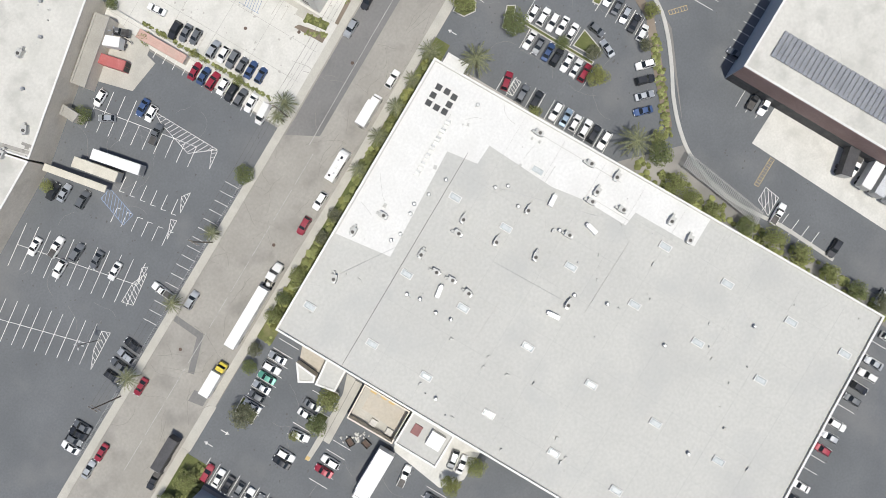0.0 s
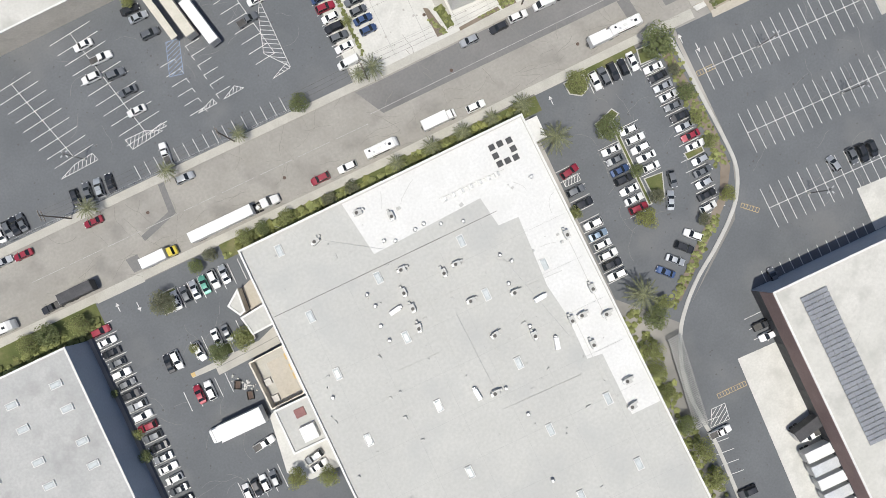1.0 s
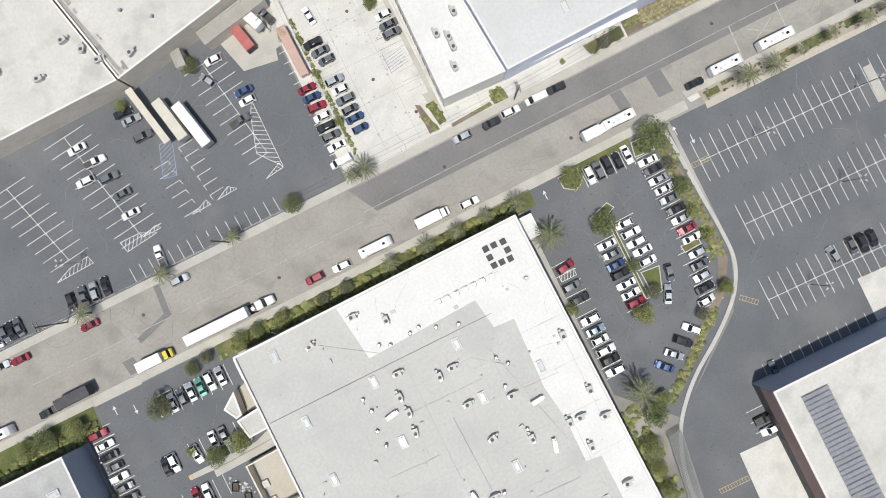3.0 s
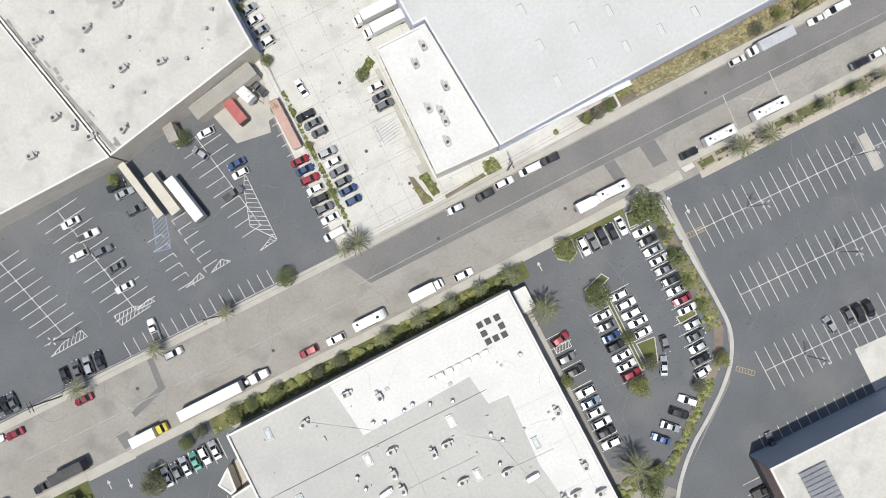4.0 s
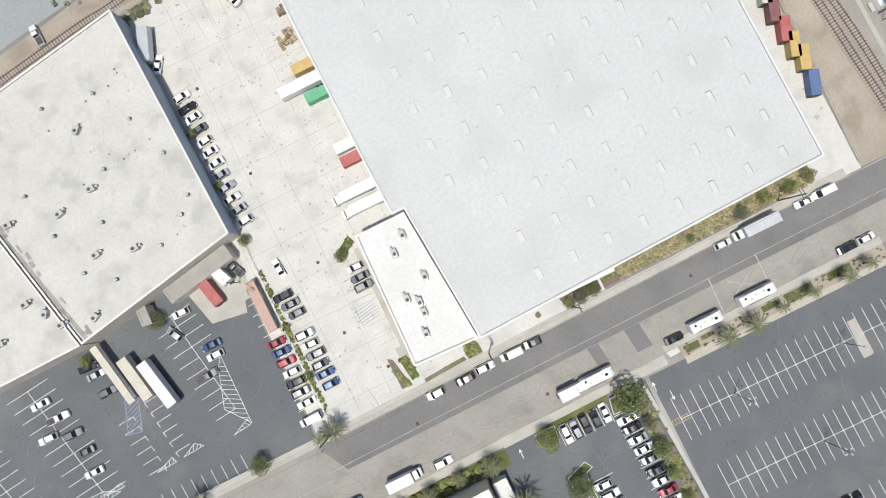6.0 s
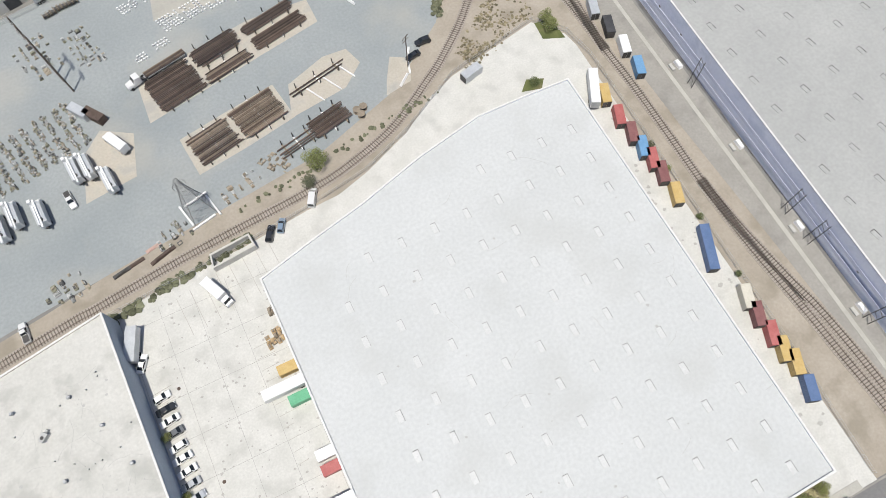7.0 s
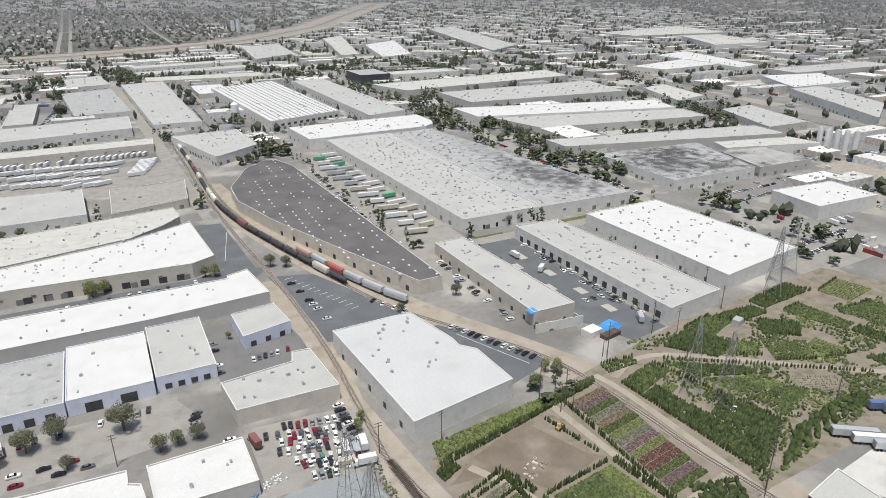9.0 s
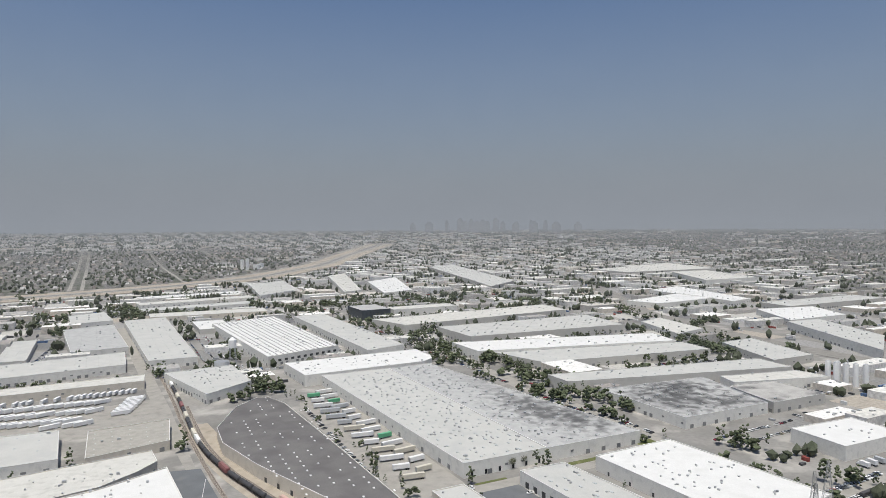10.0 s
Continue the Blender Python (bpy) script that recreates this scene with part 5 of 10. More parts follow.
segs = []
for y, x0, x1, half in ((-7.6, 46.9, 150, 5.2), (-25.6, 49.6, 150, 5.2), (-44.0, 46.6, 150, 5.1)):
    segs.append((x0, y, x1, y - (x1 - x0) * 0.02))
    for i in range(int((x1 - x0) / 2.44) + 1):
        x = x0 + 2.44 * i
        dy = y - (x - x0) * 0.02
        segs.append((x + 0.05, dy - half, x - 0.05, dy + half))
for i in range(22):
    segs.append((38.4 + 2.44 * i, -56.8, 38.4 + 2.44 * i, -59.7))
for i in range(9):
    segs.append((29.8, -65.5 - 2.7 * i, 35.6, -65.5 - 2.7 * i) if i < 3 else (10.0, -75 - 2.8 * i, 14.4, -75.4 - 2.8 * i))
lines("stall_lines_east", "white painted stall lines", segs)
segs = []
for x, y0, y1, half in ((36.0, -0.4, -24.2, 2.6), (34.8, -25.2, -39, 2.6), (18.1, -14.2, -32, 2.6), (24.7, -11.6, -24.3, 2.6), (6.6, -14.6, -44, 2.6)):
    n = int(abs(y1 - y0) / 2.58)
    for i in range(n + 1):
        y = y0 + (y1 - y0) * i / n
        segs.append((x - half, y, x + half, y + 0.1))
for i in range(6):
    segs.append((20.5 + 2.5 * i, -1.4, 20.5 + 2.5 * i, 3.4))
lines("stall_lines_north_east", "white painted stall lines", segs)
segs = []
for i in range(22):
    segs.append((-112.3, -1.2 - 2.75 * i, -106.6, -1.2 - 2.75 * i))
for i in range(8):
    segs += [(-92 + 2.65 * i, -6.0, -92 + 2.65 * i, -0.6)]
for i in range(5):
    segs += [(-98.5 + 2.7 * i, -29.0, -98.5 + 2.7 * i, -24), (-92 + 3 * i, -18.6, -92 + 3 * i, -13.8)]
for i in range(6):
    segs.append((-96 + 2.6 * i, -55, -96 + 2.6 * i, -49))
lines("stall_lines_south_west", "white painted stall lines", segs)
segs = []
for i in range(20):
    segs.append((-66 + 3.4 * i, -127, -66 + 3.4 * i, -121.5))
lines("stall_lines_south", "white painted stall lines", segs)
lines("yellow_boxes", "faded yellow ladder markings on asphalt", [(44.8, -7.1, 49.4, -7.1), (44.8, -8.3, 49.4, -8.3), *[(44.8 + 0.76 * i, -7.1, 44.8 + 0.76 * i, -8.3) for i in range(7)], (40.5, -40.9, 43.7, -43.9), (41.2, -40.1, 44.5, -43.1), *[(40.5 + 0.53 * i, -40.9 - 0.5 * i, 41.2 + 0.55 * i, -40.1 - 0.5 * i) for i in range(7)],
    (16.2, -78.8, 23.6, -78.8), (16.2, -79.9, 23.6, -79.9), *[(16.2 + 0.74 * i, -78.8, 16.2 + 0.74 * i, -79.9) for i in range(11)]], PAINT_Y, 0.13)
lines("centre_line", "worn white centre line of the street", [(-120 + 10 * i, 15.1, -111.5 + 10 * i, 15.1) for i in range(9)] + [(-30, 17.0, 0, 17.5), (0, 17.5, 50, 18.1), (50, 18.1, 160, 19.0)], PAINT_FADED, 0.13, 0.085)
lines("crossing_lines", "worn white stop bars at the railway crossing", [(66.8, 8.6, 67.3, 18.3), (79.2, 8.8, 79.6, 18.6), (71, 12, 77, 15.5), (71, 15.5, 77, 12)], PAINT_FADED, 0.28, 0.085)
segs = [(-26.5 + 0.05 * i, 113 - 2.95 * i, -21.5 + 0.05 * i, 113.6 - 2.95 * i) for i in range(13)]
for i in range(12):
    segs.append((-1.5, 116 - 2.9 * i, 3.0 if i < 8 else 1, 116.2 - 2.9 * i))
for i in range(8):
    segs.append((-13 + 3.6 * i, 122.5 + 0.5 * i, -14 + 3.6 * i, 133 + 0.8 * i))
for i in range(9):
    segs.append((-8.0, 59 - 2.6 * i, -2.8, 59 - 2.6 * i))
for i in range(10):
    segs.append((-24.8, 60 - 2.7 * i, -19.6, 60 - 2.7 * i))
lines("stall_lines_yard", "faint white stall lines on concrete", segs, WALK, 0.14, 0.08)

# ---- parked cars ----


def stall_row(x0, y0, x1, y1, hd, cols, grp):
    car_row(x0, y0, x1, y1, hd, cols, grp, 0.08)


stall_row(21.8, 1.1, 31.7, 1.6, 90, "wgkkw", "cars by the entrance")
stall_row(35.6, -1.8, 36.8, -22.8, 0, "wkswgksrw", "cars along the planted bed")
stall_row(36.3, -26.3, 33.4, -37.4, 3, "sgskw", "cars along the planted bed")
stall_row(18.0, -15.4, 18.1, -30.7, 0, "wgbkwwr", "cars in the middle row")
stall_row(24.1, -12.8, 25.2, -23.0, 0, "wwwww", "cars in the middle row")
stall_row(6.4, -20.6, 6.9, -24.0, 0, "gk", "cars beside the warehouse")
stall_row(6.8, -29.5, 6.8, -42.7, 0, "wlwwkw", "cars beside the warehouse")
stall_row(17.5, -47.2, 27.0, -41.8, -45, "bskw", "cars on the curve")
stall_row(-109.7, -2.5, -108.9, -49.9, 0, "rwkgwgkswrgkswwgkw", "cars beside the slate warehouse")
stall_row(-90.6, -3.4, -77.5, -2.6, 90, "wgstws", "cars by the lawn")
stall_row(-94.5, -52.0, -87.4, -51.7, 90, "wkwg", "cars in the side lot")
stall_row(-85.6, -15.7, -82.9, -15.7, 90, "wg", "cars in the side lot")
stall_row(-98.5, -16.4, -96.2, -16.3, 90, "kw", "cars in the side lot")
stall_row(-94.9, -26.1, -92.4, -26.3, 90, "rw", "cars in the side lot")
stall_row(-29.0, 49.5, -28.7, 34.0, 0, "rbrwkgw", "cars along the fence")
stall_row(-22.4, 48.1, -21.7, 35.4, 0, "swggbb", "cars along the fence")
stall_row(-23.0, 58.4, -22.0, 53.4, 0, "kgg", "cars along the fence")
stall_row(-24.1, 111.7, -23.9, 78.3, 8, "wkwgwwwsswsw", "cars under the blue wall")
stall_row(-4.9, 56.9, -4.9, 52.4, 0, "wgg", "cars beside the office")
stall_row(69.6, -41.2, 74.6, -41.7, 90, "gkk", "cars in the east lot")
stall_row(-101.6, 28.9, -92.7, 28.3, 85, "kgsk", "cars by the pavement")
stall_row(-121.4, 28.9, -115.6, 28.9, 90, "wgkg", "cars by the pavement")
stall_row(-71.0, 63.9, -70.1, 61.2, 0, "ks", "cars by the canopy")
stall_row(-60, -124.5, 1, -124.5, 90, "w.gs.kw..rsw.gkws.w", "cars behind the warehouse")
stall_row(8.6, -118, 8.6, -140, 0, "wsbwkgw", "cars behind the warehouse")
for x, y, hd, c, form in (
        (28.5, -27.8, 80, "g", None), (25.9, -32.3, 65, "s", None), (6.9, -15.8, 10, "r", "suv"), (64.8, -41.0, 100, "s", None), (40.3, -59.2, 85, "g", "sedan"), (33.2, -68.2, 0, "k", "pickup"), (33.0, -71.1, 0, "w", "suv"), (13.0, -86.8, 0, "w", "pickup"), (12.6, -102.4, 0, "k", None),
        (32.0, -96.8, 0, "w", "pickup"), (-90.8, -16.7, 95, "w", None), (-76.6, -50.9, 8, "g", "suv"), (-76.7, -53.5, 8, "w", None), (-86.0, -43.1, 6, "w", "pickup"), (-84.8, 60.9, 0, "w", None), (-82.1, 56.2, 0, "w", "pickup"), (-86.3, 53.0, 0, "w", "suv"), (-80.7, 51.2, 0, "g", None), (-79.7, 46.5, 0, "g", None),
        (-79.8, 41.4, 0, "w", None), (-69.2, 56.5, 0, "g", None), (-46.2, 65.5, 0, "w", None), (-49.5, 61.6, -60, "s", None), (-42.8, 55.6, 0, "b", None), (-43.1, 53.1, 0, "w", None), (-46.6, 49.6, 5, "g", "pickup"), (-77.9, 29.0, 85, "w", "pickup"), (-21.1, 64.7, 95, "w", None)):
    place_car(x, y, hd, c, 0.08, form, "cars in the car parks")
for x, y, c, form in ((-100.2, 21.9, "r", None), (-76.3, 22.0, "s", None), (-123.9, 22.2, "s", None), (-118.8, 21.9, "r", None), (-47.4, 7.9, "r", "suv"), (-40.4, 7.8, "w", "suv"), (-6.4, 8.0, "w", None), (-117.6, 7.6, "k", "pickup"), (-1.1, 22.6, "s", None), (6.5, 22.6, "k", None),
                      (11.7, 22.9, "w", None), (18.5, 23.0, "w", "van"), (24.0, 23.1, "k", "suv"), (53.7, 9.6, "k", None), (73.8, 24.0, "w", None), (94.8, 24.3, "w", None), (100.0, 24.5, "w", "van"), (98.9, 10.4, "k", "suv"), (103.7, 10.6, "w", None)):
    place_car(x, y, 0, c, 0.07, form, "cars along the kerb")

# ---- trucks, trailers and containers along the street ----
put("trailer16", -72.5, 8.0, 0, BOX["w"], "long white freight trailer parked at the kerb", "trailers", 0.05)
put("tractor", -61.0, 8.1, 0, CAR["w"], "white semi tractor parked at the kerb", "", 0.05)
put("rv8", -30.9, 8.2, 0, None, "white motorhome parked at the kerb", "motorhomes at the kerb", 0.05)
put("truck8", -17.0, 8.5, 0, BOX["w"], "white box truck parked at the kerb", "", 0.05)
put("truck6", 26.1, 9.6, 0, BOX["w"], "small white box truck parked at the kerb", "", 0.05)
put("rv8", 33.7, 9.8, 0, None, "white bus-like motorhome parked at the kerb", "motorhomes at the kerb", 0.05)
put("rv8", 61.7, 10.1, 0, None, "white motorhome parked at the kerb", "motorhomes at the kerb", 0.05)
put("rv9", 75.0, 10.5, 0, None, "white bus-like motorhome parked at the kerb", "motorhomes at the kerb", 0.05)
put("rv8", -131, 7.8, 0, None, "white motorhome parked at the kerb", "motorhomes at the kerb", 0.05)
put("truck11", 83.0, 24.3, 180, BOX["s"], "truck with a white cab and silver bed", "", 0.08)
put("utility8", -90.4, 7.4, 0, BOX["w"], "white utility truck with a yellow cab", "", 0.05)
put("trailer8", -110.0, 8.0, 0, BOX["k"], "dark open debris trailer at the kerb", "trailers", 0.05)
tagged(KIND["truck11"].place(pose(-88.0, -36.4, 0.08, 0, 0, 180) @ Matrix.Diagonal((1.27, 1.62, 1.1, 1)), BOX["w"], "wide white box truck standing in the side lot"), "wide white box truck standing in the side lot", "truck")
place_car(-29.3, 30.2, 1, "w", 0.08, "van")
put("trailer11", -60.9, 56.3, 101, BOX["t"], "cream tank-like trailer beside the canopy", "trailers", 0.08)
put("trailer12", -56.9, 53.0, 102, BOX["w"], "long white trailer beside the canopy", "trailers", 0.08)
put("box9", -37.6, 67.7, 103, BOX["r"], "red freight container on a concrete slab", "containers", 0.12)
put("truck8", -33.6, 69.6, 112, BOX["w"], "small white box truck by the red container", "", 0.12)
place_car(-30.4, 69.6, 110, "g", 0.12, "pickup")
put("box6", 5.2, 104.8, 180, BOX["y"], "yellow container backed against the dock", "containers at the dock", 0.08)
put("trailer11", 2.7, 100.7, 180, BOX["w"], "white trailer backed against the dock", "trailers at the dock", 0.08)
put("box6", 5.1, 97.3, 180, BOX["g"], "green container backed against the dock", "containers at the dock", 0.08)
put("box6", 6.0, 83.5, 180, BOX["w"], "white container backed against the dock", "containers at the dock", 0.08)
put("box6", 6.0, 80.1, 180, BOX["r"], "red container backed against the dock", "containers at the dock", 0.08)
put("truck11", 3.6, 72.7, 180, BOX["w"], "white truck backed against the dock", "trucks at the dock", 0.08)
put("truck11", 4.4, 69.0, 180, BOX["w"], "white truck backed against the dock", "trucks at the dock", 0.08)
for x, y, c in ((108.6, 136.3, "y"), (108.5, 128.8, "r"), (108.8, 122.8, "m"), (109.0, 117.9, "l"), (109.4, 113.8, "r"), (109.5, 109.3, "m"), (109.4, 102.6, "y"), (109.2, 72.2, "t"), (109.0, 67.5, "m"), (109.2, 62.2, "r"), (109.4, 58.0, "y"), (110.0, 54.3, "y"), (109.3, 48.0, "b")):
    put("box6", x, y, 70, BOX[c], "%s container standing along the rail fence" % BOX_WORD[c], "containers along the fence", 0.08)
put("trailer11", 106.6, 139.1, 64, BOX["w"], "long white trailer along the rail fence", "trailers", 0.08)
put("box12", 108.2, 86.8, 69, BOX["b"], "long blue container along the rail fence", "containers along the fence", 0.08)
put("box6", 79.6, 158.9, 15, BOX["s"], "silver container near the rail spur", "containers", 0.08)
for x, y, c in ((120.9, 163.1, "s"), (121.5, 155.6, "k"), (121.9, 147.8, "w"), (121.7, 140.0, "l")):
    put("box6", x, y, 72, BOX[c], "%s container standing beside the tracks" % BOX_WORD[c], "containers beside the tracks")
put("truck8", -4.6, 130.4, -65, BOX["w"], "white box truck at the yard wall", "", 0.08)
put("trailer8", -26.2, 125.8, 70, BOX["s"], "flat truck with a blue load", "", 0.08)
for x, y, hd, c in ((12.8, 139.0, 60, "k"), (15.9, 139.7, 60, "l"), (-26.0, 121.0, 60, "w")):
    place_car(x, y, hd, c, 0.08)
place_car(26.0, 143.2, 60, "w", 0.08, "van")
for i, y in enumerate((-100.0, -103.5, -107, -110.5, -114)):
    put("trailer8", 31.8, y, 0, BOX["ws"[i % 2]], "white trailer backed to the brown warehouse", "trailers at the brown warehouse", 0.1)
put("trailer11", 33.0, -93.5, 12, BOX["k"], "dark open trailer on the dock slab", "trailers", 0.1)

# ---- trees along the street and in the car parks ----
for x, y, r in ((-92.6, -3.0, 3.3), (-91.2, -15.8, 1.4), (-85.9, -19.1, 2.6), (-79.5, -18.4, 2.8), (-69.1, 3.0, 2.1), (-58.1, 2.8, 2.2), (-64.4, 3.2, 1.9), (-47.2, 2.6, 1.8), (-41.2, 2.6, 1.9), (-78.2, 2.7, 1.8), (-82.4, 1.7, 1.9), (37.7, 2.8, 4.2), (17.3, 2.4, 2.9), (19.0, -10.4, 3.2), (21.3, -22.5, 1.7)):
    tree(x, y, r)
for x, y, r in ((18.2, -33.5, 2.7), (39.5, -10.6, 2.3), (39.4, -4.6, 1.6), (38.2, -36.4, 2.1), (30.8, -39.5, 1.7), (3.8, -25.3, 1.6), (39.3, -17.1, 1.6), (40.0, -23.6, 1.7), (22.9, -29.9, 2.0), (10.1, -55.3, 3.1), (6.1, -62.2, 2.7), (5.3, -67.0, 2.3), (5.4, -72.9, 2.1), (5.9, -81.2, 2.5), (6.9, -88.2, 2.8), (6.8, -95.5, 2.8), (6.3, -103.8, 2.6), (6.2, -111.3, 2.6)):
    tree(x, y, r)
for x, y, r in ((7.1, -117.9, 2.7), (13.3, -53.2, 2.1), (-120.2, 2.0, 2.9), (-112.8, 0.7, 2.6), (-125.8, 1.8, 2.5), (-111.8, -28.3, 1.3), (-112.3, -33.9, 1.6), (-112.9, -17.3, 1.0), (-70.6, 65.2, 1.6), (-51.8, 66.4, 2.2), (-25.4, 74.3, 1.5), (-25.8, 102.4, 1.2), (-25.6, 88.4, 1.2), (-28.3, 63.0, 1.6), (-6.7, 60.9, 1.6), (-25.6, 51.5, 1.2), (-25.6, 38.9, 1.3), (-44.2, 26.1, 2.4)):
    tree(x, y, r)
for x, y, r in ((30.8, 152.1, 3.1), (26.8, 147.3, 2.0), (-81.8, -53.4, 2.6), (-75.0, -56.4, 2.4), (80.6, 28.6, 1.8), (93.3, 29.0, 1.8), (98.3, 29.6, 1.8), (67.8, 28.5, 1.0), (35.8, 27.6, 1.5), (38.8, 27.7, 1.7), (41.9, 28.1, 1.8), (107.2, 166.4, 2.0), (93.9, 148.7, 1.5), (111.5, 118, 1.2), (111.8, 110, 1.0), (111.6, 95, 1.0), (111.4, 78, 0.9), (86.9, 29.5, 1.9)):
    tree(x, y, r)
for x, y, r in ((6.5, -7.7, 3.6), (8.6, -48.6, 3.9), (-99.0, 24.4, 2.6), (-78.4, 24.6, 2.3), (-59.5, 24.7, 2.1), (-25.2, 25.8, 2.9), (-28.4, 25.3, 2.1), (-29.1, 3.2, 2.1), (-20.4, 3.2, 2.3), (-12.3, 3.3, 2.3), (-4.6, 3.2, 2.0), (3.0, 3.1, 2.6), (63.5, 5.6, 2.9), (70.9, 5.2, 2.8), (94.3, 5.6, 2.2), (86.0, 5.6, 1.8), (78.4, 5.4, 1.5), (100.8, 5.6, 1.8)):
    palm(x, y, r)
hg = random.Random(3)
spots = [(hg.uniform(-76, 7), hg.uniform(0.5, 1.7), hg.uniform(0.3, 0.6), hg.uniform(0.3, 0.8)) for _ in range(150)]
spots += [(hg.uniform(-140, -109), hg.uniform(-2.5, 0.5), hg.uniform(0.5, 0.9), hg.uniform(0.6, 1.3)) for _ in range(120)]
spots += [(hg.uniform(38.9, 42.8), hg.uniform(-30, 3), hg.uniform(0.3, 0.7), hg.uniform(0.4, 0.9)) for _ in range(160)]
spots += [(x0 + hg.uniform(-1, 1), y0 + hg.uniform(-1, 1), hg.uniform(0.4, 0.8), hg.uniform(0.4, 1.0)) for x0, y0 in ((34 - 0.8 * i, -40.5 - 0.64 * i) for i in range(24)) for _ in range(4)]
spots += [(hg.uniform(-25.9, -25.1), hg.uniform(30, 66), hg.uniform(0.3, 0.6), hg.uniform(0.4, 1.0)) for _ in range(130)]
spots += [(hg.uniform(3.2, 8.2), hg.uniform(-122, -52), hg.uniform(0.5, 1.0), hg.uniform(0.6, 1.2)) for _ in range(220)]
spots += [(hg.uniform(9.2, 12.6), hg.uniform(26.5, 28.6), hg.uniform(0.3, 0.55), hg.uniform(0.3, 0.6)) for _ in range(46)] + [(hg.uniform(45.2, 48.8), hg.uniform(28.6, 30.5), hg.uniform(0.3, 0.6), hg.uniform(0.3, 0.6)) for _ in range(40)]
spots += [(-7.3 + 1.7 * k + hg.uniform(-.7, .5), 31.5 - 4.6 * k, hg.uniform(0.3, 0.5), hg.uniform(0.2, 0.5)) for k in [hg.random() for _ in range(40)]] + [(hg.uniform(3, 8.4), hg.uniform(26.5, 27.0), 0.3, 0.4) for _ in range(22)] + [(hg.uniform(27.7, 28.7), hg.uniform(27.7, 28.7), 0.35, 0.5) for _ in range(6)]
bush_field("shrubs", "low green shrubs along walls and beds", spots, LEAF[0])
spots = [(x, hg.uniform(27.3, 30.6 + (x - 45) * 0.025), hg.uniform(0.3, 0.6), hg.uniform(0.3, 0.8)) for x in [hg.uniform(49, 99.5) for _ in range(1250)]]
bush_field("dry_grasses", "straw-coloured tufted grasses in the bed", spots, surface("straw", (0.26, 0.235, 0.130), (0.36, 0.325, 0.19), 1.5, 0.9, fine=0.3, bump=0, island=0.3))
spots = [(x, 134.5 + (x + 30) * 0.16 + hg.uniform(-1.2, 1.2), hg.uniform(0.5, 1.2), hg.uniform(0.5, 1.4)) for x in [hg.uniform(-31, 8) for _ in range(90)]]
spots += [(x, 147.8 + (x - 8) * 0.18 + hg.uniform(-1.2, 1.2), hg.uniform(0.3, 0.8), hg.uniform(0.3, 0.9)) for x in [hg.uniform(8, 70) for _ in range(60)]]
spots += [(hg.uniform(96, 101), hg.uniform(205, 245), hg.uniform(0.5, 1.4), hg.uniform(0.5, 1.8)) for _ in range(70)]
spots += [(hg.uniform(55, 106), hg.uniform(4.6, 7.2), hg.uniform(0.2, 0.5), hg.uniform(0.2, 0.6)) for _ in range(120)]
bush_field("weeds", "scrubby green weeds along the rail fence", spots, LEAF[3])

# ---- kerbs, islands, small structures ----
k = Shape()
k.strip(curve_pts([(42.6, 3.0), (43.0, -2), (43.4, -12.5), (44.0, -24.7), (43.6, -31.9), (40.8, -37.9), (36.6, -42.5), (30.4, -47.4), (24.1, -51.7), (18.8, -56.5), (14.6, -61.9), (11.5, -69.4), (10.3, -76.3), (10.5, -83.1), (11.0, -90), (10.4, -104)]), 0.9, 0.0, 0.20)
thing("curved_kerb", "pale curved concrete kerb between car parks", "kerb", shape=k, mats=KERB, kind="structure")
for nm, poly in (("a", [(20.9, -9.0), (21.6, -9.0), (21.6, -31.0), (20.9, -31.0)]), ("b", [(22.6, -25.0), (27.0, -25.4), (25.0, -31.0), (22.8, -31.0)]), ("c", [(15.0, 3.8), (15.2, 1.0), (17.6, -0.6), (19.6, 0.4), (20.0, 3.8)]), ("d", [(34.2, 3.6), (33.6, 0.2), (38.4, 0.0), (38.6, 3.4)]), ("e", [(17.6, -8.2), (22.6, -6.6), (23.6, -8.2), (20.6, -9.4), (17.8, -11.6)]), ("f", [(33.8, -23.6), (38.2, -23.8), (38.2, -25.0), (34.0, -25.2)]), ("g", [(-94.5, -5.4), (-90.5, -5.4), (-89.8, -0.5), (-93.8, -0.5)]), ("h", [(-88.4, -20.4), (-83.6, -20.4), (-83.6, -17.8), (-88.4, -17.8)]), ("i", [(-81.6, -19.9), (-77.6, -19.6), (-77.6, -17.2), (-81.6, -16.9)])):
    isl = ground_slab("planted_island", poly, 0.22, GRASS, "kerbed planted island in a car park")
    r = Shape()
    ring(r, inset(poly, -0.18), inset(poly, 0.06), 0.0, 0.26)
    part("kerb", r, KERB, isl)

isl = ground_slab("kerbed_island", [(90.9, -13.8), (93.0, -13.8), (93.2, -4.7), (91.1, -4.7)], 0.2, WALK, "pale concrete lamp island between stalls")
ground_slab("concrete_pad", [(67.5, -48.8), (78.5, -49.3), (78.5, -59.7), (67.3, -59.7)], 0.085, CONCRETE, "pale concrete pad in front of the solar-roofed warehouse")
